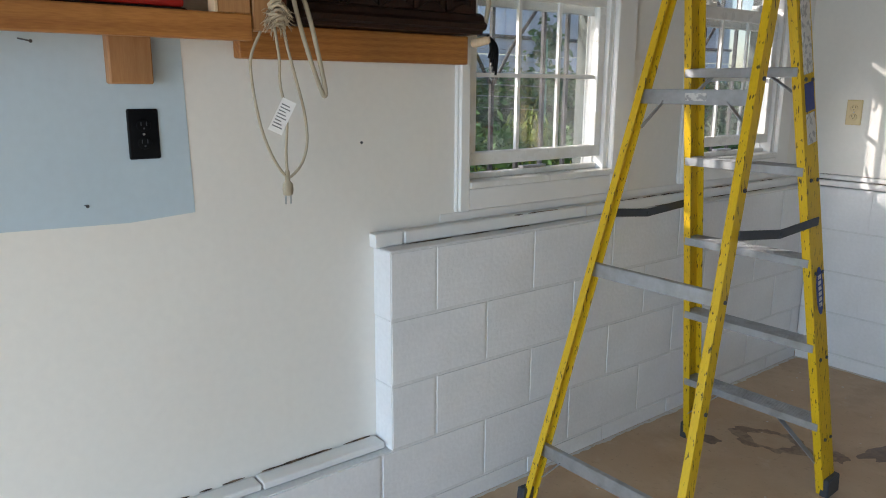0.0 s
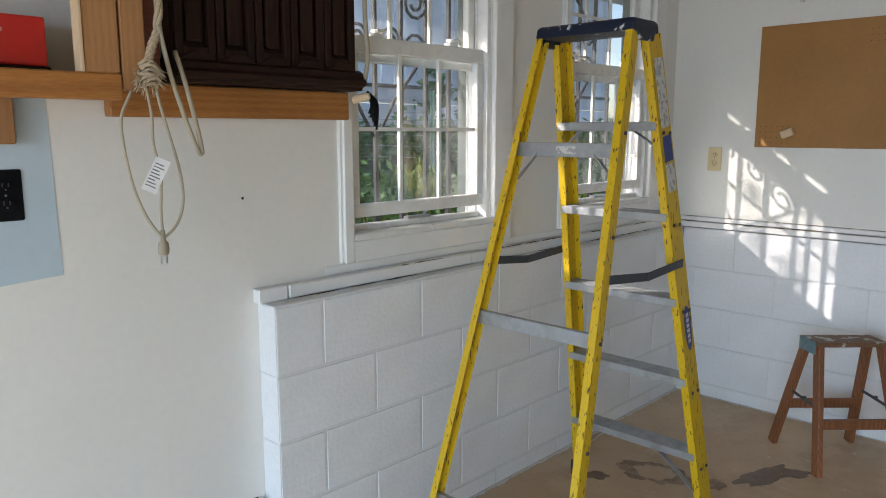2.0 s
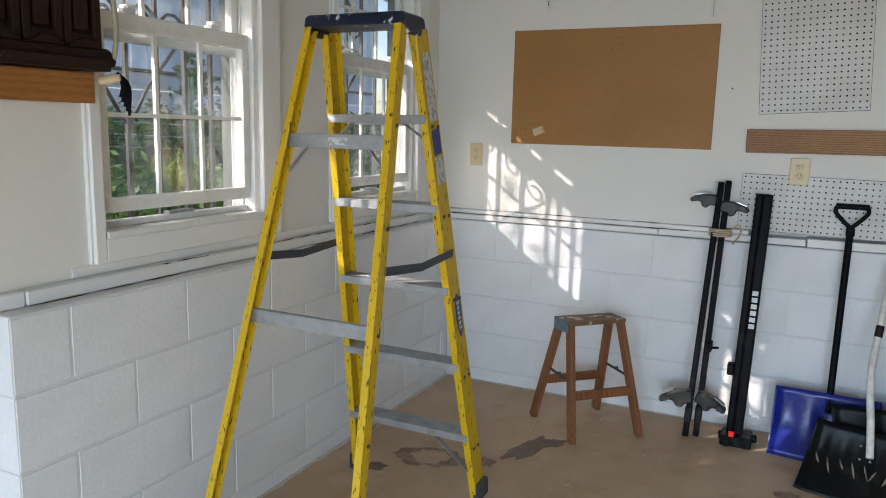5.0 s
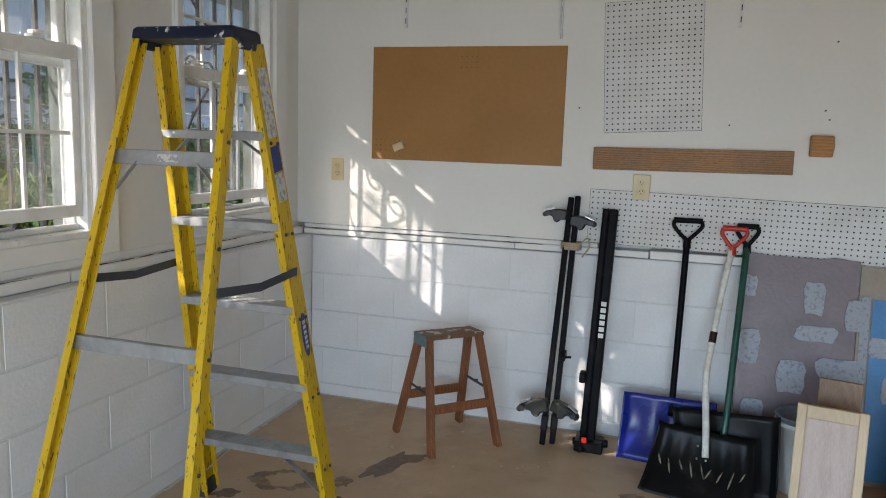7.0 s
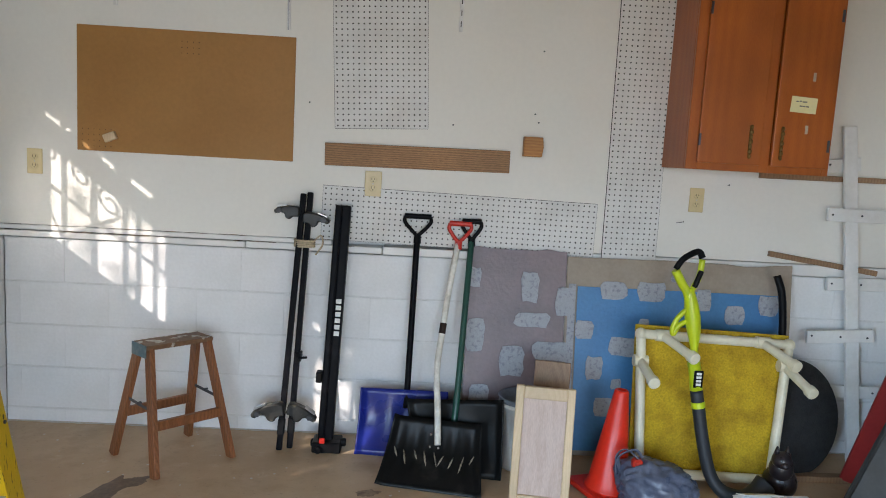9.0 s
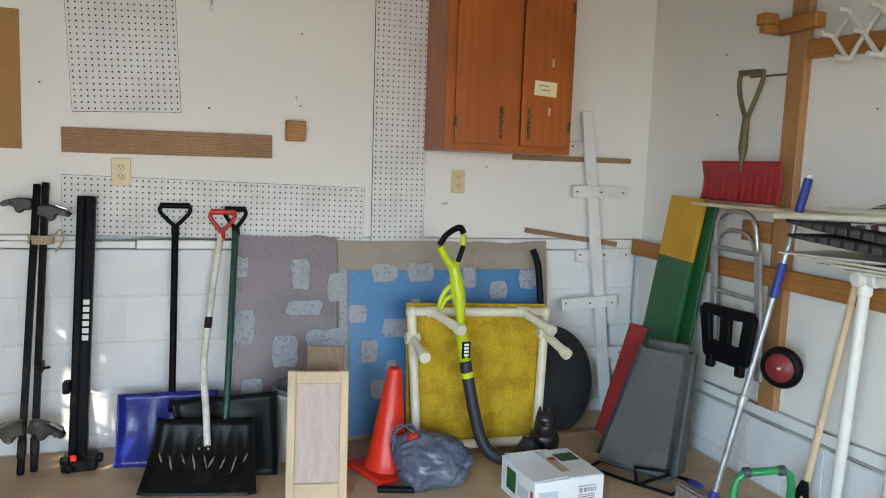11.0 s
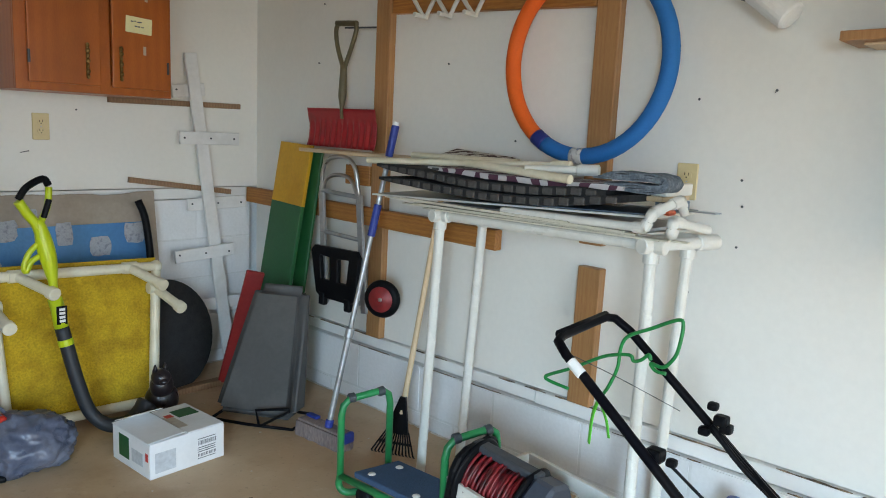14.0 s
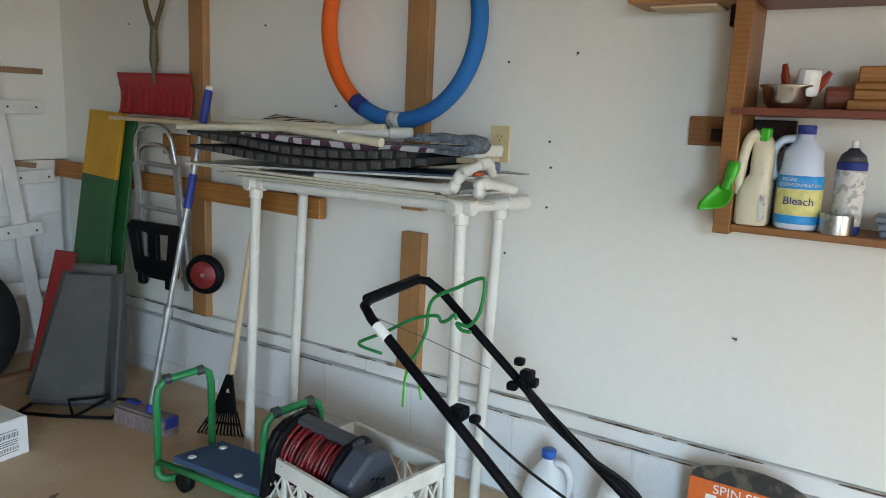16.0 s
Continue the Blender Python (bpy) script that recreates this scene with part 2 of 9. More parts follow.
BLACK_METAL.node_tree.nodes["Principled BSDF"].inputs["Specular IOR Level"].default_value = 0.06
BLACK.node_tree.nodes["Principled BSDF"].inputs["Specular IOR Level"].default_value = 0.08
DARK_WOOD.node_tree.nodes["Principled BSDF"].inputs["Specular IOR Level"].default_value = 0.25
GREY_PLASTIC = material("dark_grey_plastic", (0.045, 0.05, 0.058), rough=0.45, bump=0.15)
CHROME = material("dull_steel", (0.55, 0.55, 0.55), rough=0.3, metal=1.0, vary=0.06, bump=0.05, scale=12)
ALU = material("scuffed_aluminium", (0.44, 0.45, 0.46), rough=0.48, metal=0.75, vary=0.06, bump=0.1, second=(0.30, 0.29, 0.27), scale=18, amount=0.5)
IVORY = material("ivory_outlet_plastic", (0.68, 0.55, 0.30), rough=0.35, vary=0.02, bump=0.02)
IRON = material("grey_wrought_iron", (0.05, 0.052, 0.058), rough=0.5, bump=0.2)

# ---------------------------------------------------------------- building blocks
ORIGIN = {}


def box(bm, x0, y0, z0, x1, y1, z1, m=None):
    made = bmesh.ops.create_cube(bm, size=1.0)["verts"]
    t = Matrix.Translation(((x0 + x1) / 2, (y0 + y1) / 2, (z0 + z1) / 2)) @ Matrix.Diagonal((abs(x1 - x0), abs(y1 - y0), abs(z1 - z0), 1))
    bmesh.ops.transform(bm, matrix=(m @ t) if m else t, verts=made)
    return made


def rounded(bm, width=0.003, segments=1):
    edges = [e for e in bm.edges if len(e.link_faces) == 2 and e.calc_face_angle(0) > 0.6]
    bmesh.ops.bevel(bm, geom=edges, offset=width, segments=segments, affect="EDGES", profile=0.6, clamp_overlap=True)
    return bm


def slab(x0, y0, z0, x1, y1, z1, bevel=0.003, m=None, segments=1):
    bm = bmesh.new()
    box(bm, x0, y0, z0, x1, y1, z1, m)
    if bevel:
        rounded(bm, bevel, segments)
    return bm


def rod(bm, a, b, r, r2=None, seg=12):
    """A round bar from a to b."""
    a, b = Vector(a), Vector(b)
    way = b - a
    m = Matrix.Translation((a + b) / 2) @ way.to_track_quat("Z", "Y").to_matrix().to_4x4()
    bmesh.ops.create_cone(bm, cap_ends=True, segments=seg, radius1=r, radius2=r if r2 is None else r2, depth=way.length, matrix=m)
    return bm


def beam(bm, a, b, wide, deep, side=(1, 0, 0)):
    """A square bar from a to b: wide across side, deep the other way."""
    a, b, side = Vector(a), Vector(b), Vector(side)
    z = (b - a).normalized()
    x = (side - z * side.dot(z)).normalized()
    y = z.cross(x)
    m = Matrix((x, y, z)).transposed().to_4x4()
    m.translation = (a + b) / 2
    made = bmesh.ops.create_cube(bm, size=1.0)["verts"]
    bmesh.ops.transform(bm, matrix=m @ Matrix.Diagonal((wide, deep, (b - a).length, 1)), verts=made)
    return made


def smooth_line(points, steps=6):
    """A curve through the points."""
    p = [Vector(q) for q in points]
    p = [2 * p[0] - p[1], *p, 2 * p[-1] - p[-2]]
    out = []
    for i in range(1, len(p) - 2):
        for k in range(steps):
            t = k / steps
            out.append(0.5 * (2 * p[i] + (p[i + 1] - p[i - 1]) * t + (2 * p[i - 1] - 5 * p[i] + 4 * p[i + 1] - p[i + 2]) * t * t
                              + (3 * p[i] - p[i - 1] - 3 * p[i + 1] + p[i + 2]) * t ** 3))
    out.append(p[-2])
    return out


def hose(bm, points, r, seg=8, radii=None, close=False, flat=1.0):
    """A tube along the points."""
    pts = [Vector(q) for q in points]
    rings, x = [], None
    for i, c in enumerate(pts):
        if close:
            way = pts[(i + 1) % len(pts)] - pts[i - 1]
        else:
            way = pts[min(i + 1, len(pts) - 1)] - pts[max(i - 1, 0)]
        way.normalize()
        if x is None:
            x = way.orthogonal().normalized()
        x = (x - way * x.dot(way)).normalized()
        y = way.cross(x)
        rr = radii[i] if radii else r
        rings.append([bm.verts.new(c + (x * math.cos(2 * math.pi * k / seg) + y * math.sin(2 * math.pi * k / seg) * flat) * rr) for k in range(seg)])
    pairs = list(zip(rings, rings[1:])) + ([(rings[-1], rings[0])] if close else [])
    for a, b in pairs:
        for k in range(seg):
            f = bm.faces.new((a[k], a[(k + 1) % seg], b[(k + 1) % seg], b[k]))
            f.smooth = True
    if not close:
        bm.faces.new(rings[0][::-1])
        bm.faces.new(rings[-1])
    return bm


def prism(outline, thick, m=None, bevel=0.0, holes=()):
    """A plate: the outline in x, y, raised by thick along z."""
    bm = bmesh.new()
    edges = []
    for ring in (outline, *holes):
        v = [bm.verts.new((x, y, 0)) for x, y in ring]
        edges += [bm.edges.new((v[i], v[(i + 1) % len(v)])) for i in range(len(v))]
    if holes:
        bmesh.ops.triangle_fill(bm, use_beauty=True, use_dissolve=True, edges=edges)
    else:
        bm.faces.new(v)
    out = bmesh.ops.extrude_face_region(bm, geom=list(bm.faces))
    bmesh.ops.translate(bm, vec=(0, 0, thick), verts=[g for g in out["geom"] if isinstance(g, bmesh.types.BMVert)])
    bmesh.ops.recalc_face_normals(bm, faces=bm.faces)
    if bevel:
        rounded(bm, bevel)
    if m:
        bm.transform(m)
    return bm


def lathe(profile, seg=24, m=None, square=0.0):
    """A body turned about z from (radius, height) pairs; square pushes its plan towards a rounded square."""
    bm = bmesh.new()
    rings = []
    for r, z in profile:
        ring = []
        for k in range(seg):
            a = 2 * math.pi * (k + 0.5) / seg
            s = 1 + square * (1 / max(abs(math.cos(a)), abs(math.sin(a))) - 1)
            ring.append(bm.verts.new((math.cos(a) * r * s, math.sin(a) * r * s, z)))
        rings.append(ring)
    for a, b in zip(rings, rings[1:]):
        for k in range(seg):
            bm.faces.new((a[k], a[(k + 1) % seg], b[(k + 1) % seg], b[k])).smooth = True
    bm.faces.new(rings[0][::-1])
    bm.faces.new(rings[-1])
    bmesh.ops.recalc_face_normals(bm, faces=bm.faces)
    if m:
        bm.transform(m)
    return bm


def thing(name, label, category, at=(0, 0, 0), group="", kind=""):
    """The base of a thing with parts."""
    ob = new(name)
    ob.empty_display_size = 0.05
    ob.location = at
    ORIGIN[ob] = Vector(at)
    return tagged(ob, label, category, group, kind)


def part(name, bm, mat, parent, label=""):
    """One mesh under a thing or under a part; bm in world places."""
    mesh = bpy.data.meshes.new(name)
    base = ORIGIN[parent]
    bm.transform(Matrix.Translation(-base))
    bm.to_mesh(mesh)
    bm.free()
    mesh.materials.append(mat)
    ob = new(name, mesh)
    ob.parent = parent
    ORIGIN[ob] = base
    return tagged(ob, label)


def solo(name, bm, mat, label, category, at=(0, 0, 0), group="", kind=""):
    """A thing of one mesh; bm in world places."""
    mesh = bpy.data.meshes.new(name)
    bm.transform(Matrix.Translation(-Vector(at)))
    bm.to_mesh(mesh)
    bm.free()
    mesh.materials.append(mat)
    ob = new(name, mesh)
    ob.location = at
    ORIGIN[ob] = Vector(at)
    return tagged(ob, label, category, group, kind)


def structure(name, bm, mat, label):
    return solo(name, bm, mat, label, name.split("_")[0], kind="structure")


# ---------------------------------------------------------------- the room
LEDGE = 0.88                           # top of the block courses
bm = bmesh.new()
box(bm, -0.3, SOUTH - 0.2, -0.12, EX + 0.2, 0.25, 0.0)
structure("floor", bm, FLOOR, "sand-brown stained concrete garage floor with damp patches")
bm = bmesh.new()
box(bm, -0.3, SOUTH - 0.2, TOP, EX + 0.2, 0.25, TOP + 0.12)
structure("ceiling", bm, CEIL, "garage ceiling out of view, coloured dark to dim the upper walls")


def holed_wall(name, axis, at, thick, a0, a1, z0, z1, holes, mat, label):
    """A wall with openings: pieces round every hole, in one mesh."""
    bm = bmesh.new()
    cuts = sorted({a0, a1, *[h[0] for h in holes], *[h[1] for h in holes]})
    for p, q in zip(cuts, cuts[1:]):
        rows = sorted((h[2], h[3]) for h in holes if h[0] < (p + q) / 2 < h[1])
        z = z0
        for lo, hi in rows + [(z1, z1)]:
            if lo > z:
                if axis == "x":
                    box(bm, at, p, z, at + thick, q, lo)
                else:
                    box(bm, p, at, z, q, at + thick, lo)
            z = hi
    bmesh.ops.remove_doubles(bm, verts=bm.verts, dist=1e-5)
    return structure(name, bm, mat, label)


W1 = (-2.135, -1.455, 1.03, 2.17)
W2 = (-0.965, -0.26, 1.03, 2.17)
# the third hole is made up, cut south of the view for the side fill lamp
wall_west = holed_wall("wall_west", "x", WX, -0.16, SOUTH, 0.1, 0.0, TOP, [W1, W2, (-5.6, -4.7, 0.295, 2.05)], PAINT, "white painted wall over a painted block base with two windows")
wall_north = holed_wall("wall_north", "y", 0.0, 0.2, WX - 0.16, EX + 0.16, LEDGE + 0.062, TOP, [], PAINT, "white painted wall over white painted concrete blocks")
wall_east = holed_wall("wall_east", "x", EX, 0.16, SOUTH, 0.0, 0.327, TOP, [], PAINT, "white painted wall over a low painted block footing")
wall_south = holed_wall("wall_south", "y", SOUTH, -0.2, WX - 0.16, EX + 0.16, 0.0, TOP, [(0.7, 3.6, 0.0, 2.1)], PAINT, "white wall with the open garage doorway")

bm = bmesh.new()
box(bm, -0.3, 0.09, 0, EX + 0.16, 0.2, LEDGE + 0.06)
structure("wall_core_north", bm, MORTAR, "painted masonry behind the blocks")
bm = bmesh.new()
box(bm, EX + 0.05, SOUTH, 0, EX + 0.16, 0.09, 0.325)
structure("wall_core_east", bm, MORTAR, "painted masonry behind the footing blocks")

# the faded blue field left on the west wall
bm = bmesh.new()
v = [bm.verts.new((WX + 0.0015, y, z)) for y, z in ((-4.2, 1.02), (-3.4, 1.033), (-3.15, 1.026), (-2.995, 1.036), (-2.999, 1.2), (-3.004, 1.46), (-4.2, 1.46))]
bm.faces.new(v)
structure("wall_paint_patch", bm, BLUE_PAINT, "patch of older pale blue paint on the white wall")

# ---------------------------------------------------------------- plates, ledges and trim of the room
def plate_run(name, pieces, label, mat=TRIM):
    bm = bmesh.new()
    for p in pieces:
        box(bm, *p)
    rounded(bm, 0.003)
    return structure(name, bm, mat, label)


plate_run("trim_west_plate", [(WX, -2.497, 0.884, -0.056, -2.40, 0.925), (WX, -2.396, 0.886, -0.052, -1.60, 0.924), (WX, -1.596, 0.884, -0.055, 0.0, 0.922)],
          "white painted timber plate along the block ledge, cracked at the joints")
plate_run("ledge_west_paint", [(WX, -2.4835, 0.8775, -0.003, -0.001, 0.8832)], "thick white paint over the block ledge", BLOCK_PAINT)
plate_run("trim_west_apron", [(WX, -2.24, 0.926, -0.086, 0.0, 0.953)], "thin white strip under the window trim")
plate_run("trim_north_plate", [(-0.05, -0.004, 0.884, 1.10, 0.12, 0.912), (1.103, -0.005, 0.885, 1.735, 0.12, 0.916), (-0.05, 0.0, 0.917, 1.5, 0.12, 0.939),
                               (1.74, -0.012, 0.884, 2.16, 0.12, 0.922), (2.165, -0.003, 0.884, EX, 0.12, 0.938)],
          "white painted sill plate with dark cracks between wall and blocks")
plate_run("trim_east_plate", [(4.262, -1.93, 0.275, 4.37, -0.01, 0.322), (4.258, -4.2, 0.274, 4.37, -1.935, 0.323), (4.262, SOUTH, 0.275, 4.37, -4.205, 0.322)],
          "white painted sill plate with dark cracks over the footing")
plate_run("trim_west_low_plate", [(WX, -2.88, 0.272, -0.03, -2.49, 0.292), (WX, SOUTH, 0.272, -0.034, -2.885, 0.29)],
          "low white plate along the footing ledge")


def window(name, y0, y1, z0, z1, label):
    """A double-hung window, lower sash a hand's width open, in its trim."""
    w = thing(name, label, "window", (WX, (y0 + y1) / 2, z0), kind="structure")
    out = WX - 0.16
    bm = bmesh.new()
    for p in ((y0 - 0.04, z0 - 0.075, y0 - 0.001, z1 + 0.07), (y1 + 0.001, z0 - 0.075, y1 + 0.105, z1 + 0.07)):
        box(bm, WX, p[0], p[1], -0.068, p[2], p[3])
    for p in ((y0 - 0.001, z0 - 0.075, y1 + 0.001, z0 - 0.005), (y0 - 0.001, z1 + 0.001, y1 + 0.001, z1 + 0.07)):
        box(bm, WX, p[0], p[1], -0.070, p[2], p[3])
    for p in ((y0 - 0.05, z0 - 0.075, y0 - 0.038), (y1 + 0.103, z0 - 0.075, y1 + 0.115)):
        box(bm, WX, p[0], p[1], -0.078, p[2], z1 + 0.07)
    part("trim", rounded(bm, 0.004), TRIM, w, "white painted window trim")
    bm = bmesh.new()
    for a, b in ((y0, y0 + 0.02), (y1 - 0.02, y1)):
        box(bm, -0.192, a, z0 + 0.002, WX - 0.002, b, z1)
    box(bm, -0.192, y0 + 0.02, z1 - 0.02, WX - 0.002, y1 - 0.02, z1)
    for a, b in ((y0 + 0.02, y0 + 0.028), (y1 - 0.028, y1 - 0.02)):
        for d in (-0.142, -0.188):
            box(bm, d - 0.006, a, z0 + 0.002, d, b, z1 - 0.02)
    part("window_frame", rounded(bm, 0.002), VINYL, w, "white window jamb with sash tracks")
    bm = bmesh.new()
    for a, b in ((y0 + 0.001, y0 + 0.012), (y1 - 0.012, y1 - 0.001)):
        box(bm, out, a, z0 + 0.018, -0.193, b, z1)
    part("outer_jamb", bm, OUTER_DARK, w, "outer jamb darkened to grey-green against the sun")
    bm = bmesh.new()
    box(bm, out - 0.03, y0 + 0.001, z0 - 0.004, -0.064, y1 - 0.001, z0 + 0.016)
    box(bm, -0.15, y0 + 0.022, z0 + 0.016, -0.125, y1 - 0.022, z0 + 0.036)
    part("window_sill", rounded(bm, 0.003), VINYL, w, "white sill, worn and dusty")
    bm = bmesh.new()
    box(bm, -0.155, (y0 + y1) / 2 - 0.05, z0 + 0.037, -0.13, (y0 + y1) / 2 + 0.06, z0 + 0.045)
    part("sill_catch", bm, ALU, w)

    def sash(nm, d0, d1, a, b, lo, hi, low_rail, top_rail):
        bm = bmesh.new()
        side = 0.034
        box(bm, d0, a, lo, d1, b, lo + low_rail)
        box(bm, d0, a, hi - top_rail, d1, b, hi)
        box(bm, d0, a, lo + low_rail, d1, a + side, hi - top_rail)
        box(bm, d0, b - side, lo + low_rail, d1, b, hi - top_rail)
        s = part(nm, rounded(bm, 0.003), VINYL, w)
        c0, c1 = lo + low_rail, hi - top_rail
        bm = bmesh.new()
        for k in (1, 2):
            y = a + side + (b - a - 2 * side) * k / 3
            box(bm, (d0 + d1) / 2 - 0.007, y - 0.0065, c0, (d0 + d1) / 2 + 0.007, y + 0.0065, c1)
        zm = (c0 + c1) / 2
        box(bm, (d0 + d1) / 2 - 0.0066, a + side, zm - 0.0065, (d0 + d1) / 2 + 0.0066, b - side, zm + 0.0065)
        part("muntin", bm, VINYL, s)
        bm = bmesh.new()
        box(bm, (d0 + d1) / 2 - 0.002, a + side - 0.004, c0 - 0.004, (d0 + d1) / 2 + 0.002, b - side + 0.004, c1 + 0.004)
        p = part("pane", bm, PANE, s)
        p.visible_shadow = False
        return s

    low = sash("lower_sash", -0.140, -0.108, y0 + 0.022, y1 - 0.022, z0 + 0.062, z0 + 0.635, 0.042, 0.05)
    sash("upper_sash", -0.186, -0.154, y0 + 0.022, y1 - 0.022, z0 + 0.56, z1 - 0.02, 0.045, 0.04)
    for f in (0.22, 0.74):
        y = y0 + (y1 - y0) * f
        bm = bmesh.new()
        box(bm, -0.145, y - 0.022, z0 + 0.636, -0.112, y + 0.022, z0 + 0.648)
        rod(bm, (-0.128, y, z0 + 0.648), (-0.128, y, z0 + 0.660), 0.011)
        box(bm, -0.150, y - 0.006, z0 + 0.652, -0.112, y + 0.03, z0 + 0.662)
        part("sash_lock", rounded(bm, 0.002), VINYL, low)
    return w


window("window_1", *W1, "white double-hung window with six-pane sashes, slightly open")
window("window_2", *W2, "white double-hung window with six-pane sashes near the corner")


# ---------------------------------------------------------------- outside the windows
GRASS_SOIL = material("garden_soil_and_grass", (0.045, 0.075, 0.02), rough=0.95, vary=0.3, scale=3, grain=30, bump=0.8, second=(0.09, 0.12, 0.03), amount=0.8, depth=0.03)
LEAF = material("garden_leaves", (0.09, 0.20, 0.045), rough=0.55, vary=0.25, scale=5, grain=14, bump=0.1, second=(0.05, 0.13, 0.045), amount=0.8)
BLADE = material("sunlit_grass_blades", (0.16, 0.26, 0.03), rough=0.6, vary=0.2, scale=6, second=(0.26, 0.30, 0.05), amount=0.8)
DRIVE = material("pale_concrete_drive", (0.34, 0.32, 0.29), rough=0.85, vary=0.08, scale=1.5, grain=40, bump=0.4)
BARK = material("grey_bark", (0.11, 0.085, 0.065), rough=0.9, vary=0.3, scale=8, grain=25, bump=0.9, stretch=(4, 4, 0.8), depth=0.01)
GREEN_POST = material("green_painted_steel_post", (0.16, 0.36, 0.27), rough=0.5)

bm = bmesh.new()
grid_x = [-60, -20, -9, -5, -4, -3.3, -2.6, -2.0, -1.4, -0.9, -0.55, -0.31]
heights = [2.5, 2.0, 1.75, 1.6, 1.5, 1.42, 1.30, 1.18, 1.06, 0.95, 0.88, 0.82]
ys = [-60, -25, -12, -8, -6, -5, -4.2, -3.5, -2.8, -2.2, -1.6, -1, -0.4, 0.3, 1, 1.8, 2.6, 3.5, 4.5, 6, 9, 20, 60]
rows = []
for x, h in zip(grid_x, heights):
    rows.append([bm.verts.new((x, y, (h + 0.05 * noise.noise((x * 1.3, y * 1.3, 0))) * (1 if y > -3.4 else max(0, 1 + (y + 3.4) / 2.5)) - (0.02 if y < -5.8 else 0))) for y in ys])
for a, b in zip(rows, rows[1:]):
    for k in range(len(ys) - 1):
        bm.faces.new((a[k], b[k], b[k + 1], a[k + 1])).smooth = True
structure("ground_bank", bm, GRASS_SOIL, "grassy bank rising behind the garage")
bm = bmesh.new()
box(bm, -60, -70, -0.3, 70, SOUTH - 0.2, -0.03)
structure("ground_drive", bm, DRIVE, "pale concrete drive in front of the garage")
bm = bmesh.new()
box(bm, EX + 0.2, SOUTH - 0.2, -0.3, 70, 60, -0.04)
structure("ground_yard", bm, GRASS_SOIL, "grass beside the garage")


def fence():
    f = thing("fence", "tall weathered blue-grey plank fence on the bank", "fence", (-3.3, 0, 1.35))
    rng = random.Random(4)
    y = -2.6
    while y < 4.6:
        w = rng.uniform(0.13, 0.19)
        z1 = 3.1 + rng.uniform(-0.06, 0.06)
        bm = bmesh.new()
        t = rng.uniform(-0.004, 0.006)
        box(bm, -3.325 + t, y, 1.72, -3.30 + t, y + w - 0.008, z1)
        part("plank", rounded(bm, 0.004), GREY_WOOD, f)
        y += w
    for z in (1.33, 1.475, 1.62):
        bm = bmesh.new()
        box(bm, -3.322, -2.6, z, -3.285, 4.6, z + 0.138)
        part("rail_board", rounded(bm, 0.005), GREY_WOOD, f)
    bm = bmesh.new()
    box(bm, -3.29, -2.6, 1.756, -3.262, 4.6, 1.785)
    part("cap_rail", rounded(bm, 0.004), IRON, f, "dark rail along the fence")


fence()


def security_grille(y0, y1):
    """Wrought-iron window guard with upright bars and scrolls."""
    g = thing("window_guard", "grey wrought-iron window guard with scrolls outside the glass", "window guard", (-0.36, (y0 + y1) / 2, 0.98), group="window guards")
    n = 7
    for k in range(n):
        y = y0 - 0.05 + (y1 - y0 + 0.1) * k / (n - 1)
        bm = bmesh.new()
        box(bm, -0.366, y - 0.007, 0.9, -0.352, y + 0.007, 2.25)
        part("bar", bm, IRON, g)
    for z in (0.96, 2.2):
        bm = bmesh.new()
        box(bm, -0.368, y0 - 0.07, z, -0.350, y1 + 0.07, z + 0.02)
        part("cross_bar", bm, IRON, g)
    ym = (y0 + y1) / 2
    for s in (-1, 1):
        for lo, hi in ((1.35, 1.72), (2.1, 1.80)):
            pts = [(-0.358, ym + s * 0.01, lo), (-0.358, ym + s * 0.09, (lo * 2 + hi) / 3), (-0.358, ym + s * 0.2, (lo + 2 * hi) / 3)]
            c = Vector((-0.358, ym + s * 0.20, hi - 0.045 * (1 if hi > lo else -1)))
            for a in range(0, 560, 35):
                r = 0.062 * (1 - a / 760)
                th = radians(a)
                pts.append(c + Vector((0, s * r * math.cos(th), r * math.sin(th) * (1 if hi > lo else -1))))
            bm = bmesh.new()
            hose(bm, pts, 0.0065, 6)
            part("scroll", bm, IRON, g)
        pts = []
        for a in range(0, 560, 35):
            r = 0.05 * (1 - a / 760)
            pts.append(Vector((-0.358, ym + s * 0.075 + s * r * math.cos(radians(a)), 1.70 + r * math.sin(radians(a)))))
        bm = bmesh.new()
        hose(bm, pts, 0.006, 6)
        part("scroll", bm, IRON, g)
    for y in (y0 - 0.05, y1 + 0.05):
        for z in (1.0, 2.19):
            part("wall_anchor", rod(bmesh.new(), (-0.36, y, z), (-0.245, y, z), 0.008, seg=6), IRON, g)


security_grille(W1[0], W1[1])
security_grille(W2[0], W2[1])

post = thing("garden_post", "green steel garden post with wire on the bank", "post", (-1.55, -0.28, 1.0))
bm = bmesh.new()
box(bm, -1.57, -0.295, 1.0, -1.535, -0.29, 1.62)
box(bm, -1.555, -0.31, 1.0, -1.55, -0.28, 1.62)
part("upright", bm, GREEN_POST, post)
bm = bmesh.new()
for k in range(6):
    z = 1.2 + k * 0.07
    hose(bm, smooth_line([(-1.56, -0.3, z), (-1.9, -0.75, z + 0.02), (-2.3, -1.3, z + 0.04)], 4), 0.003, 4)
part("wire", bm, CHROME, post)


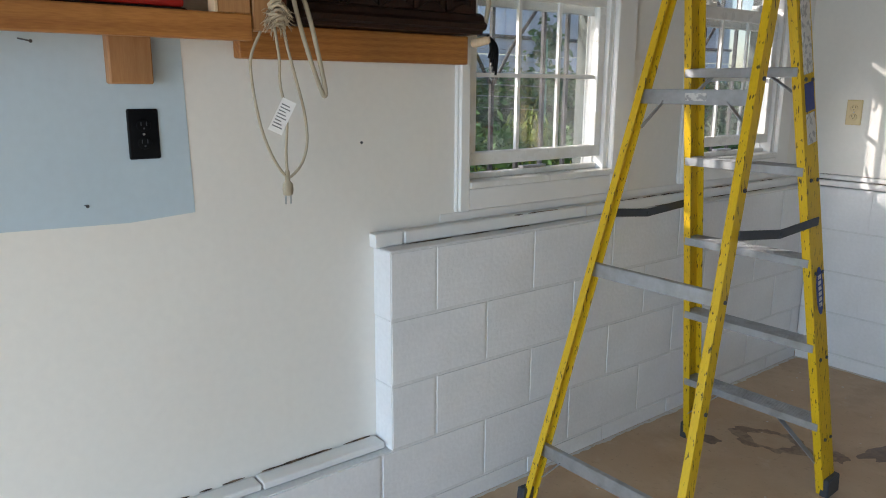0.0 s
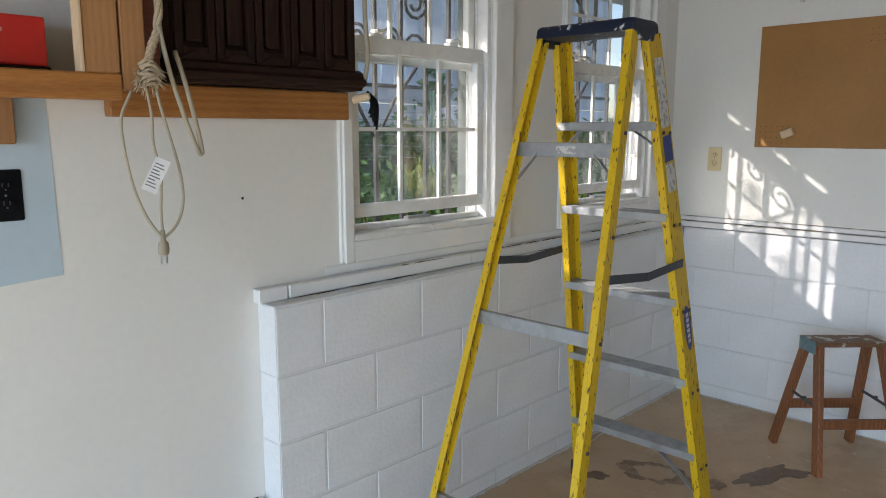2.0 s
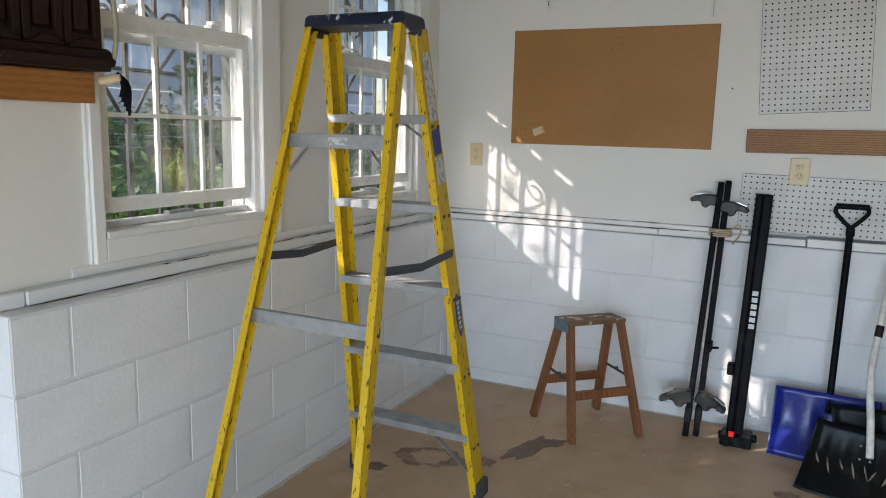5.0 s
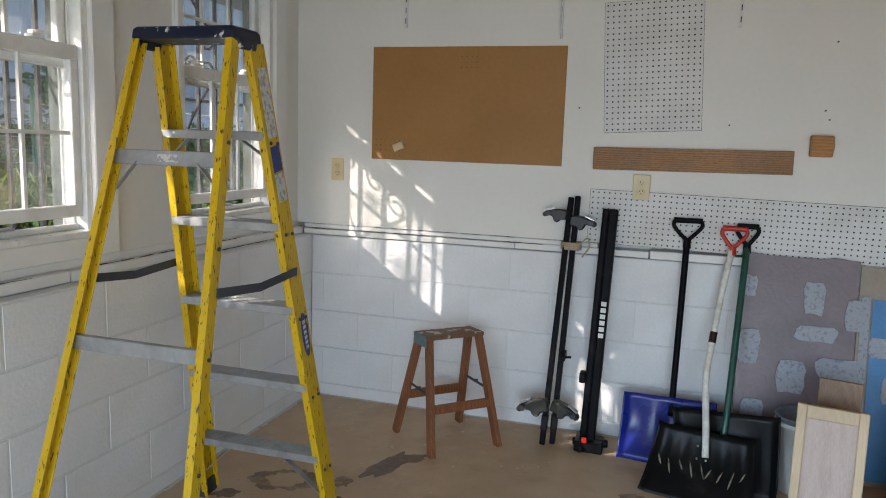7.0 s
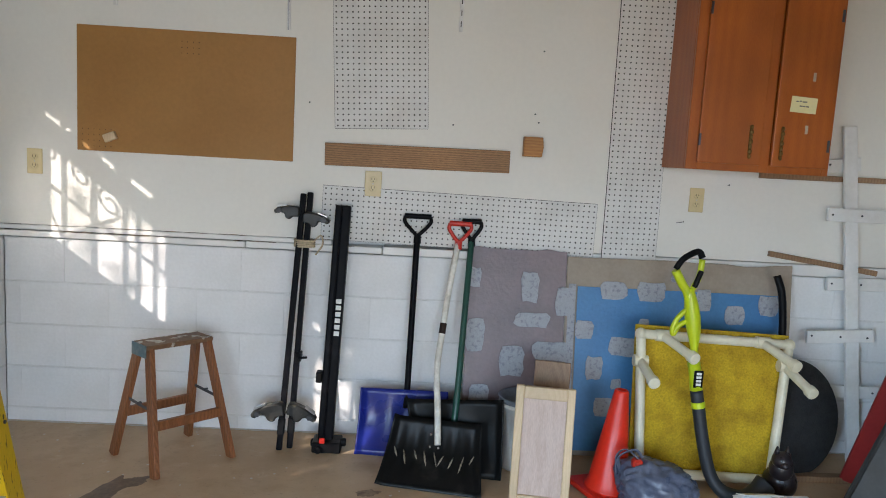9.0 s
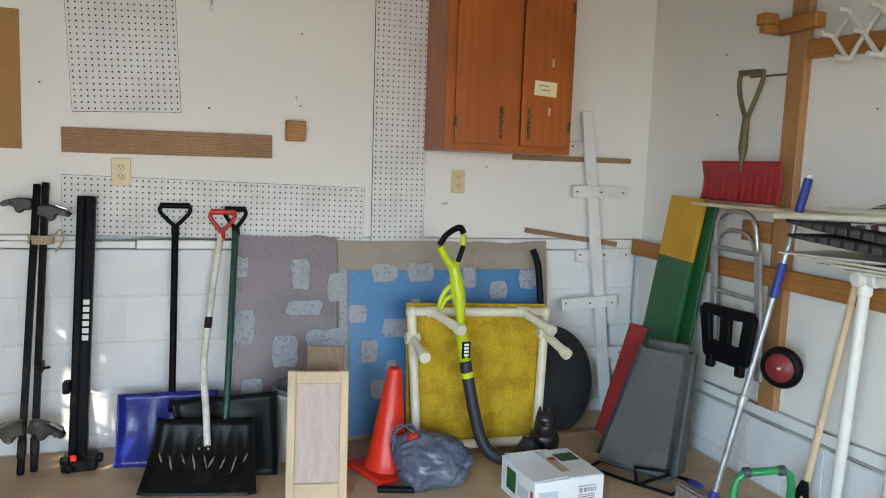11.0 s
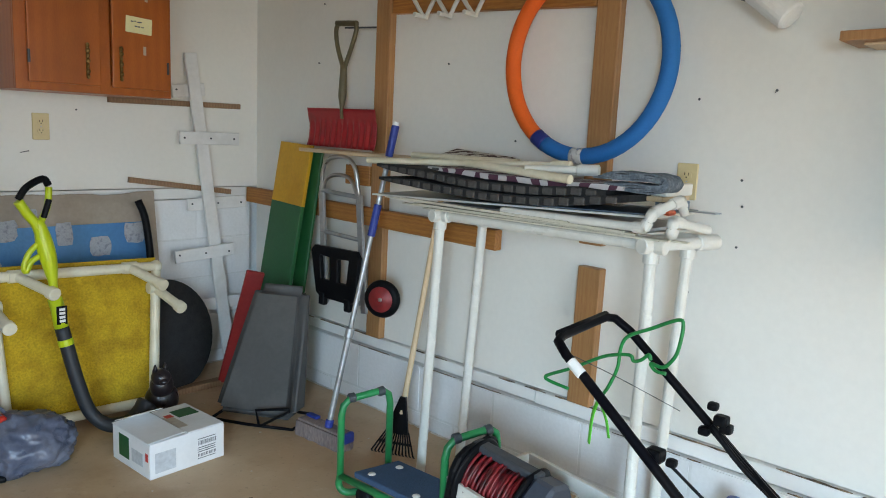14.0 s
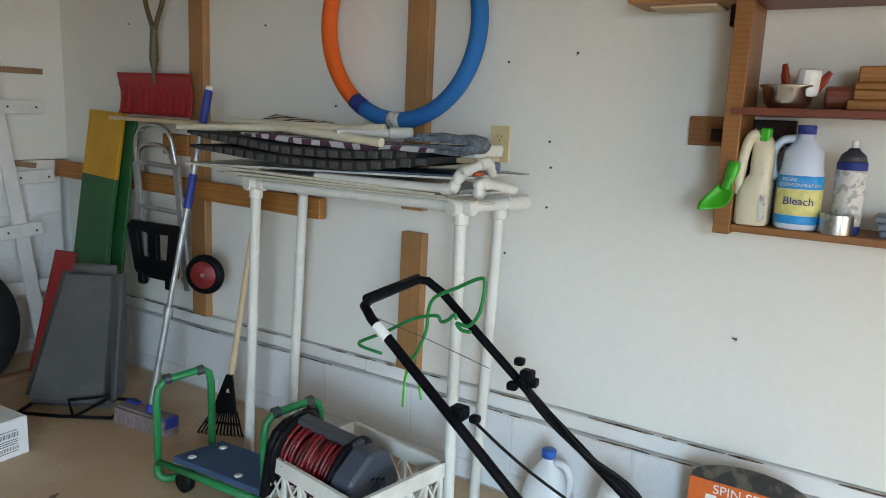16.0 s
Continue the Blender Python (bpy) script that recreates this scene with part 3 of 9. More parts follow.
def foliage(name, label, category, spots, count, size, mat, seed, long=1.0, kind="stuff", up=0.0):
    """Many small leaves scattered in clumps."""
    rng = random.Random(seed)
    verts, faces = [], []
    for (cx, cy, cz, rx, ry, rz), share in spots:
        for _ in range(int(count * share)):
            d = Vector((rng.gauss(0, 0.45), rng.gauss(0, 0.45), rng.gauss(0, 0.45)))
            c = Vector((cx + d.x * rx, cy + d.y * ry, cz + d.z * rz))
            a = Vector((rng.gauss(0, 1), rng.gauss(0, 1), rng.gauss(up, 0.7))).normalized()
            b = a.cross(Vector((rng.gauss(0, 1), rng.gauss(0, 1), rng.gauss(0, 1)))).normalized()
            s = size * rng.uniform(0.6, 1.3)
            i = len(verts)
            verts += [c - a * s * long, c + b * s * 0.45, c + a * s * long, c - b * s * 0.45]
            faces.append((i, i + 1, i + 2, i + 3))
    mesh = bpy.data.meshes.new(name)
    mesh.from_pydata([tuple(v) for v in verts], [], faces)
    mesh.materials.append(mat)
    return tagged(new(name, mesh), label, category, kind=kind)


# out-of-view slab, added to keep the sun patch off the upper north wall
structure("roof_eave", slab(-0.70, SOUTH, 2.12, -0.252, 1.5, 2.40, 0.003), GREY_WOOD, "unseen eave slab added to cut the high sun at the windows")
foliage("undergrowth", "low green weeds and ivy on the bank", "plants",
        [((-1.2, -1.2, 1.02, 0.6, 1.6, 0.14), 1.0), ((-2.2, 0.2, 1.28, 0.8, 2.4, 0.18), 1.0), ((-2.0, 1.8, 1.25, 0.8, 2.0, 0.2), 0.8), ((-1.0, 0.6, 1.0, 0.5, 1.4, 0.16), 0.7)],
        3200, 0.03, LEAF, 7)
foliage("tall_grass", "bright sunlit tufts of grass under the windows", "grass",
        [((-0.95, -1.0, 1.06, 0.13, 0.13, 0.16), 0.7), ((-0.62, -1.35, 0.93, 0.15, 0.6, 0.08), 0.8), ((-0.6, -0.3, 0.93, 0.15, 0.6, 0.08), 0.6)],
        420, 0.011, BLADE, 9, long=4.0, up=2.0)
foliage("climbing_shrub", "leafy green shrub against the fence", "shrub", [((-3.0, 1.22, 1.70, 0.14, 0.16, 0.22), 1.0)], 260, 0.04, LEAF, 11)


def tree():
    """An unseen tree, added so that its leaves dapple the sunlight."""
    t = thing("tree", "unseen leafy tree added to dapple the sunlight", "tree", (-5.2, -5.8, 1.2))
    bm = bmesh.new()
    hose(bm, smooth_line([(-5.2, -5.8, 0.5), (-5.15, -5.75, 1.8), (-5.0, -5.6, 3.0), (-4.9, -5.5, 4.6)], 4), 0.13, 10, radii=[0.17 - 0.008 * k for k in range(13)])
    part("trunk", bm, BARK, t)
    for a in range(5):
        d = Vector((math.cos(a * 1.3), math.sin(a * 1.3), 0.5))
        bm = bmesh.new()
        hose(bm, smooth_line([Vector((-5.05, -5.65, 2.6 + 0.3 * a)), Vector((-5.0, -5.6, 2.9 + 0.3 * a)) + d * 0.7, Vector((-5.0, -5.6, 3.0 + 0.3 * a)) + d * 1.5], 4), 0.04, 6)
        part("limb", bm, BARK, t)
    rng = random.Random(21)
    verts, faces = [], []
    for _ in range(270):
        c = Vector((-4.7 + rng.gauss(0, 0.7), -5.13 + rng.gauss(0, 0.6), 4.72 + rng.gauss(0, 0.38)))
        a = Vector((rng.gauss(0, 1), rng.gauss(0, 1), rng.gauss(0, 1))).normalized()
        b = a.cross(Vector((rng.gauss(0, 1), rng.gauss(0, 1), rng.gauss(0, 1)))).normalized()
        s = rng.uniform(0.05, 0.1)
        i = len(verts)
        verts += [c - a * s, c + b * s * 0.5, c + a * s, c - b * s * 0.5]
        faces.append((i, i + 1, i + 2, i + 3))
    mesh = bpy.data.meshes.new("crown")
    mesh.from_pydata([tuple(v - Vector((-5.2, -5.8, 1.2))) for v in verts], [], faces)
    mesh.materials.append(LEAF)
    new("crown", mesh).parent = t


tree()

# ---------------------------------------------------------------- things on and along the west wall
def outlet(at, facing, mat, label, wide=0.07, high=0.114, slots=BLACK):
    """A wall plate with two sockets and its screw; facing is the way it looks."""
    o = thing("outlet", label, "outlet", at, group="wall outlets")
    n = Vector(facing)
    side = Vector((0, 0, 1)).cross(n)
    m = Matrix((side, Vector((0, 0, 1)), n)).transposed().to_4x4()
    m.translation = at
    bm = slab(-wide / 2, -high / 2, 0, wide / 2, high / 2, 0.006, 0.003)
    bm.transform(m)
    part("cover_plate", bm, mat, o)
    for s in (-1, 1):
        bm = lathe([(0.0155, 0.005), (0.0165, 0.0085), (0.014, 0.0095)], 16)
        bm.transform(m @ Matrix.Translation((0, s * 0.02, 0)) @ Matrix.Diagonal((1, 0.88, 1, 1)))
        sk = part("socket", bm, mat, o)
        bm = bmesh.new()
        for x in (-0.006, 0.006):
            box(bm, x - 0.0011, s * 0.02 - 0.001, 0.0092, x + 0.0011, s * 0.02 + 0.008, 0.0099)
        box(bm, -0.002, s * 0.02 - 0.009, 0.0092, 0.002, s * 0.02 - 0.005, 0.0099)
        bm.transform(m)
        part("slot", bm, slots, sk)
    bm = lathe([(0.003, 0.006), (0.0025, 0.0075)], 8)
    bm.transform(m)
    part("screw", bm, CHROME, o)
    return o


outlet((WX, -3.102, 1.228), (1, 0, 0), BLACK, "black plastic wall outlet on pale blue paint", slots=GREY_PLASTIC)
outlet((0.144, 0, 1.232), (0, -1, 0), IVORY, "ivory wall outlet on the white wall")
outlet((1.681, -0.004, 1.212), (0, -1, 0), IVORY, "ivory outlet in a deep box over pegboard", 0.078, 0.118)
outlet((3.205, 0, 1.219), (0, -1, 0), IVORY, "ivory wall outlet under the wooden cabinet")
outlet((EX, -2.445, 1.146), (-1, 0, 0), IVORY, "ivory wall outlet beside the stacked mats")

cleat = slab(WX, -2.876, 1.402, -0.052, -2.163, 1.483, 0.003)
solo("wall_cleat", cleat, PINE, "orange pine board fixed along the wall", "board", (WX, -2.5, 1.398))
solo("wood_tab", slab(WX, -3.172, 1.34, -0.052, -3.08, 1.47, 0.003), PINE_Z, "short vertical pine block fixed to the wall", "block", (WX, -3.125, 1.34))


def panel_cabinet():
    """Dark cabinet front with five raised panels over a heavy moulding."""
    c = thing("wall_cabinet", "dark brown carved wood cabinet resting on a pine cleat", "cabinet", (WX, -2.5, 1.484))
    y0, y1, z0, z1, xf = -2.729, -2.166, 1.545, 2.2, -0.012
    part("body", slab(WX, y0, z0, xf - 0.02, y1, z1, 0.003), DARK_WOOD, c)
    edges = [y0 + (y1 - y0) * k / 5 for k in range(6)]
    for a, b in zip(edges, edges[1:]):
        bm = bmesh.new()
        box(bm, xf - 0.02, a + 0.002, z0, xf, a + 0.024, z1)
        box(bm, xf - 0.02, b - 0.024, z0, xf, b - 0.002, z1)
        box(bm, xf - 0.02, a + 0.024, z0, xf, b - 0.024, z0 + 0.03)
        d = part("door", rounded(bm, 0.004, 2), DARK_WOOD, c)
        part("raised_panel", slab(xf - 0.02, a + 0.034, z0 + 0.04, xf - 0.004, b - 0.034, z1, 0.010, segments=2), DARK_WOOD, d)
    prof = [(WX, 1.486), (0.0, 1.486), (0.002, 1.495), (0.016, 1.50), (0.022, 1.512), (0.008, 1.522), (0.004, 1.536), (-0.01, 1.545), (WX, 1.545)]
    bm = bmesh.new()
    ends = [[bm.verts.new((x, y, z)) for x, z in prof] for y in (y0 - 0.01, y1 + 0.012)]
    for k in range(len(prof)):
        bm.faces.new((ends[0][k], ends[0][k - 1], ends[1][k - 1], ends[1][k]))
    bm.faces.new(ends[0])
    bm.faces.new(ends[1][::-1])
    bmesh.ops.recalc_face_normals(bm, faces=bm.faces)
    part("moulding", bm, DARK_WOOD, c, "heavy dark moulding along the bottom")
    for k in range(5):
        y = (edges[k] + edges[k + 1]) / 2
        bm = prism([(-0.05, 0), (0.05, 0), (0.02, 0.02), (0, 0.026), (-0.02, 0.02)], 0.012, None, 0.002)
        bm.transform(Matrix.Translation((xf, y, z0 - 0.004)) @ Matrix(((0, 0, 1, 0), (1, 0, 0, 0), (0, 1, 0, 0), (0, 0, 0, 1))))
        part("carving", bm, DARK_WOOD, c)


panel_cabinet()
RED = material("glossy_red_paint", (0.50, 0.02, 0.012), rough=0.35, second=(0.75, 0.72, 0.68), spread=(0.66, 0.68), amount=0.9, scale=7, vary=0.05)


def open_shelf():
    """The end of an open wall shelf with pine rails."""
    s = thing("wall_shelf", "rough pine wall shelf frame holding a red box", "shelf", (WX, -3.4, 1.432))
    part("front_rail", slab(0.062, -4.6, 1.434, 0.1, -2.907, 1.49, 0.003), PINE, s, "pine rail with dark stains")
    part("stile", slab(0.064, -2.984, 1.4905, 0.099, -2.909, 2.2, 0.003), PINE_Z, s)
    part("corner_post", slab(0.058, -2.904, 1.456, 0.096, -2.85, 2.2, 0.003), PINE_Z, s)
    part("shelf_board", slab(WX, -4.6, 1.46, 0.06, -2.922, 1.478, 0.002), PINE, s)
    part("side_panel", slab(WX, -2.92, 1.479, 0.057, -2.908, 2.2, 0.002), DARK_WOOD, s)
    part("upright_edge", slab(0.066, -2.992, 1.4905, 0.102, -2.9845, 2.2, 0.001), PALE_WOOD, s)
    part("back_cleat", slab(WX, -2.84, 1.486, -0.01, -2.768, 2.2, 0.002), RED_SHELF, s)


open_shelf()
solo("red_box", slab(-0.06, -3.7, 1.50, 0.045, -3.035, 1.60, 0.006, pose(0, 0, 0.0), 2), RED, "scratched red metal box lying on the shelf", "box", (0, -3.3, 1.50))
solo("black_tray", slab(-0.05, -3.68, 1.479, 0.05, -3.03, 1.499, 0.004), BLACK, "flat black tray under the red box", "tray", (0, -3.3, 1.479))

CORD = material("tan_electric_cord", (0.40, 0.34, 0.24), rough=0.5, vary=0.05)
ROPE = material("frayed_tan_rope", (0.50, 0.40, 0.27), rough=0.9, vary=0.2, grain=150, bump=0.9)
PAPER = material("white_paper_tag", (0.80, 0.79, 0.76), rough=0.6, vary=0.03)
INK = material("grey_print", (0.14, 0.14, 0.15), rough=0.7)


def hanging_cord():
    """A tied-up lamp cord with its plug and tag."""
    c = thing("extension_cord", "tan electric cord with plug, hung by a knotted rope", "cord", (0.1, -2.850, 1.08))
    x = 0.10
    bm = bmesh.new()
    hose(bm, smooth_line([(x, -2.890, 1.455), (x, -2.915, 1.40), (x, -2.915, 1.34), (x, -2.900, 1.25), (x, -2.875, 1.18), (x, -2.846, 1.135), (x, -2.830, 1.13),
                          (x, -2.800, 1.16), (x, -2.785, 1.21), (x, -2.790, 1.28), (x, -2.810, 1.36), (x, -2.830, 1.44), (x, -2.835, 1.50)], 6), 0.0035, 8)
    part("cord_loop", bm, CORD, c)
    bm = bmesh.new()
    hose(bm, smooth_line([(x, -2.857, 1.47), (x, -2.848, 1.40), (x, -2.848, 1.34), (x + 0.01, -2.840, 1.27), (x, -2.840, 1.19), (x, -2.839, 1.135)], 6), 0.0035, 8)
    part("cord_tail", bm, CORD, c)
    bm = bmesh.new()
    hose(bm, smooth_line([(x, -2.820, 1.60), (x, -2.800, 1.50), (x, -2.770, 1.40), (x, -2.742, 1.325), (x, -2.734, 1.315), (x, -2.732, 1.33), (x, -2.746, 1.40), (x, -2.765, 1.48), (x - 0.03, -2.770, 1.55)], 6), 0.0055, 8)
    part("flat_loop", bm, CORD, c)
    bm = lathe([(0.0045, 0.045), (0.006, 0.042), (0.0065, 0.02), (0.012, 0.014), (0.0135, 0.0), (0.012, -0.012), (0.008, -0.014)], 12, Matrix.Translation((x, -2.839, 1.10)) @ Matrix.Diagonal((0.7, 1, 1, 1)))
    part("plug", bm, CORD, c)
    bm = bmesh.new()
    for d in (-0.0065, 0.0065):
        box(bm, x - 0.003, -2.839 + d - 0.0008, 1.066, x + 0.003, -2.839 + d + 0.0008, 1.087)
    part("prong", bm, CHROME, c)
    bm = slab(-0.0004, -0.017, -0.04, 0.0004, 0.017, 0.04, 0)
    bm.transform(Matrix.Translation((x + 0.012, -2.852, 1.27)) @ Euler((radians(-26), radians(8), radians(-14))).to_matrix().to_4x4())
    tag = part("paper_tag", bm, PAPER, c, "creased white paper tag")
    bm = bmesh.new()
    for k in range(8):
        box(bm, 0.0006, -0.013, -0.028 + k * 0.0075, 0.0010, 0.011 - 0.004 * (k % 3), -0.0255 + k * 0.0075)
    bm.transform(Matrix.Translation((x + 0.012, -2.852, 1.27)) @ Euler((radians(-26), radians(8), radians(-14))).to_matrix().to_4x4())
    part("print_line", bm, INK, tag)
    bm = bmesh.new()
    rng = random.Random(3)
    for k in range(9):
        tilt, r = 0.5 * math.sin(k * 1.9), 0.013 + 0.003 * math.sin(k * 2.3)
        mid = Vector((x + 0.006, -2.852 + 0.004 * math.sin(k * 1.3), 1.468 + 0.006 * k))
        ring = [mid + Vector((r * math.cos(q), r * 1.25 * math.sin(q), tilt * r * math.sin(q + k) + 0.004 * math.cos(2 * q))) for q in [j * math.pi / 7 for j in range(14)]]
        hose(bm, ring, 0.0042, 6, close=True)
    for k in range(70):
        d = Vector((rng.uniform(-0.3, 1), rng.gauss(0, 1), rng.gauss(-0.5, 0.8))).normalized()
        p = Vector((x + 0.008, -2.853, 1.485)) + Vector((d.x * 0.012, d.y * 0.016, rng.uniform(-0.02, 0.03)))
        hose(bm, [p, p + d * 0.012 + Vector((0, 0, -0.004)), p + d * rng.uniform(0.016, 0.028) + Vector((0, 0, -0.012))], 0.0008, 3)
    line = smooth_line([(x, -2.850, 1.515), (x, -2.838, 1.555), (x - 0.01, -2.815, 1.62), (x - 0.03, -2.790, 1.9)], 14)
    for j in range(3):
        hose(bm, [p + Vector((0.0052 * math.cos(i * 0.55 + j * 2.094), 0.0052 * math.sin(i * 0.55 + j * 2.094), 0)) for i, p in enumerate(line)], 0.0056, 6)
    part("rope_knot", bm, ROPE, c, "frayed rope knot")


hanging_cord()
bm = bmesh.new()
hose(bm, smooth_line([(0.0, -2.135, 2.2), (0.0, -2.14, 1.75), (0.004, -2.135, 1.60), (0.002, -2.145, 1.52), (-0.01, -2.155, 1.495)], 6), 0.007, 8)
side_cord = thing("hanging_rope", "tan rope end tied off with black tape by the window", "rope", (0, -2.14, 1.48))
part("rope", bm, CORD, side_cord)
bm = bmesh.new()
rod(bm, (-0.05, -2.15, 1.462), (0.004, -2.125, 1.474), 0.013, seg=10)
part("peg", rounded(bm, 0.003), PALE_WOOD, side_cord)
bm = bmesh.new()
for k in range(5):
    hose(bm, smooth_line([(0.0, -2.135, 1.485), (0.006, -2.125 + 0.006 * k, 1.45), (0.002, -2.13 + 0.007 * k, 1.42 - 0.012 * k)], 4), 0.004, 5)
part("tape_tail", bm, BLACK, side_cord)


def nail(at, way, label="bent steel nail in the wall"):
    bm = bmesh.new()
    a, b = Vector(at), Vector(at) + Vector(way)
    rod(bm, a, b, 0.0016, seg=6)
    rod(bm, b, b + Vector(way).normalized() * 0.0015, 0.004, seg=8)
    solo("nail", bm, IRON, label, "nail", at, group="nails")


nail((WX, -3.335, 1.43), (0.03, 0.018, -0.006))
nail((WX, -3.24, 1.075), (0.015, 0.002, 0.0))
nail((WX, -2.52, 1.185), (0.006, 0.0, 0.0))
for x, z in ((1.375, 1.566), (2.034, 1.502), (2.431, 1.856), (3.35, 1.297), (2.41, 1.572)):
    nail((x, 0, z), (0.002, -0.008, 0.001))
nail((3.12, 0, 1.106), (0.03, -0.012, 0.008), "dark bent nail slanting out of the wall")
for y, z in ((-0.547, 1.57), (-0.584, 1.839), (-1.40, 1.538), (-2.257, 1.724), (-2.46, 1.397), (-2.615, 1.16), (-2.482, 0.797), (-1.759, 1.244), (-1.939, 1.244), (-2.619, 0.959), (-2.624, 1.082)):
    nail((EX, y, z), (-0.01, -0.004, 0.002))
for y, z in ((-2.684, 1.419), (-3.203, 0.655), (-2.30, 1.33), (-1.85, 1.24)):
    nail((EX, y, z), (-0.022, -0.012, 0.004))

# ---------------------------------------------------------------- yellow stepladder
LADDER_YELLOW = material("yellow_fibreglass", (0.66, 0.42, 0.008), rough=0.4, vary=0.06, scale=52, grain=90, second=(0.02, 0.017, 0.012), spread=(0.61, 0.645), amount=0.9, bump=0.15, stretch=(3.0, 3.0, 0.42))
LADDER_CAP = material("dark_blue_ladder_cap", (0.006, 0.012, 0.032), rough=0.45, second=(0.72, 0.72, 0.70), spread=(0.63, 0.65), amount=0.9, scale=34, vary=0.05)
STICKER = material("worn_white_sticker", (0.66, 0.64, 0.60), rough=0.5, vary=0.1, second=(0.2, 0.2, 0.2), spread=(0.5, 0.6), amount=0.7, scale=60)
BLUE_STICKER = material("blue_label_paint", (0.02, 0.045, 0.22), rough=0.4)


def stepladder():
    C, H = Vector((0.447, -1.601, 0)), 1.691
    u = Vector((math.cos(0.001), math.sin(0.001), 0))
    v = Vector((-u.y, u.x, 0))
    L = thing("stepladder", "yellow fibreglass stepladder with aluminium steps, paint-spattered", "ladder", C)
    up = Vector((0, 0, 1))

    def at(a, b, z):
        return C + u * a + v * b + up * z

    def channel(p, q, wide, deep, inward):
        """A rail of C section: web and two flanges, in one skin."""
        way = (q - p).normalized()
        side = (inward - way * inward.dot(way)).normalized()
        across = way.cross(side).normalized()
        h, t = deep / 2, 0.005
        prof = [(0, -h), (wide, -h), (wide, -h + t), (t, -h + t), (t, h - t), (wide, h - t), (wide, h), (0, h)]
        bm = bmesh.new()
        ends = [[bm.verts.new(e + side * a + across * b) for a, b in prof] for e in (p, q)]
        for k in range(8):
            bm.faces.new((ends[0][k], ends[0][k - 1], ends[1][k - 1], ends[1][k]))
        bm.faces.new(ends[0])
        bm.faces.new(ends[1][::-1])
        bmesh.ops.recalc_face_normals(bm, faces=bm.faces)
        return rounded(bm, 0.001)

    tops = {}
    for s in (-1, 1):
        f0, f1 = at(s * 0.170, 0.053, H - 0.04), at(s * 0.271, 0.410, 0.012)
        r0, r1 = at(s * 0.169, -0.052, H - 0.04), at(s * 0.2775, -0.495, 0.012)
        tops[s] = (f0, f1, r0, r1)
        rail = part("front_rail", channel(f0, f1, 0.026, 0.078, -u * s), LADDER_YELLOW, L)
        foot = bmesh.new()
        beam(foot, f1 - up * 0.012, f1 + up * 0.035 + (f0 - f1) * 0.012, 0.030, 0.082, u)
        part("rubber_foot", rounded(foot, 0.004), GREY_PLASTIC, rail)
        rail2 = part("rear_rail", channel(r0, r1, 0.024, 0.04, -u * s), LADDER_YELLOW, L)
        foot = bmesh.new()
        beam(foot, r1 - up * 0.012, r1 + up * 0.05 + (r0 - r1) * 0.02, 0.03, 0.05, u)
        part("rubber_foot", rounded(foot, 0.004), GREY_PLASTIC, rail2)
        for r, f0_, f1_, d in ((rail, f0, f1, 0.02), (rail2, r0, r1, 0.0)):
            for k in range(1, 6):
                p = f0_.lerp(f1_, k / 5.7)
                for e in (-d, d) if d else (0,):
                    q = p + v * e + u * s * 0.003
                    part("rivet", rod(bmesh.new(), q, q + u * s * 0.004, 0.006, seg=8), IRON, r)
    cap = bmesh.new()
    rings = [[(-0.163, -0.060, 0.0), (0.163, -0.060, 0.0), (0.163, 0.064, 0.0), (-0.163, 0.064, 0.0)],
             [(-0.171, -0.067, -0.008), (0.171, -0.067, -0.008), (0.171, 0.072, -0.008), (-0.171, 0.072, -0.008)],
             [(-0.174, -0.070, -0.037), (0.174, -0.070, -0.037), (0.174, 0.075, -0.037), (-0.174, 0.075, -0.037)]]
    vs = [[cap.verts.new(p) for p in ring] for ring in rings]
    cap.faces.new(vs[0])
    for p, q in zip(vs, vs[1:]):
        for k in range(4):
            cap.faces.new((p[k], q[k], q[(k + 1) % 4], p[(k + 1) % 4]))
    cap.faces.new(vs[2][::-1])
    for s in (-1, 1):
        made = box(cap, s * 0.160, -0.050, -0.062, s * 0.1745, 0.055, -0.030)
        for w in made:
            if w.co.z < -0.05:
                w.co.y *= 0.82
    bmesh.ops.recalc_face_normals(cap, faces=cap.faces)
    rounded(cap, 0.006, 2)
    m = Matrix((u, v, up)).transposed().to_4x4()
    m.translation = at(0, 0, H)
    cap.transform(m)
    part("top_cap", cap, LADDER_CAP, L, "dark blue plastic top cap with paint spatters")
    for k, z in enumerate((0.2705, 0.550, 0.831, 1.112, 1.395)):
        f = (z - 0.012) / (H - 0.052)
        a = tops[-1][1].lerp(tops[-1][0], f) + u * 0.006
        b = tops[1][1].lerp(tops[1][0], f) - u * 0.006
        bm = bmesh.new()
        beam(bm, a, b, 0.003, 0.082, up)
        for e in (-1, 1):
            beam(bm, a + v * e * 0.04 - up * 0.012, b + v * e * 0.04 - up * 0.012, 0.026, 0.003, up)
        step = part("step", rounded(bm, 0.001), ALU, L, "scuffed ribbed aluminium step")
        bm = bmesh.new()
        for e in range(-3, 4):
            beam(bm, a + v * e * 0.011 + up * 0.002, b + v * e * 0.011 + up * 0.002, 0.0015, 0.004, up)
        part("tread_rib", bm, ALU, step)
        if k in (0, 4):
            for p, w in ((a, 1), (b, -1)):
                bm = bmesh.new()
                beam(bm, p + u * w * (0.16 if k == 0 else 0.11) - v * 0.03 - up * 0.005, p + u * w * 0.008 - v * 0.0 - up * (0.15 if k == 0 else 0.08), 0.022, 0.003, v)
                part("knee_brace", bm, ALU, step)
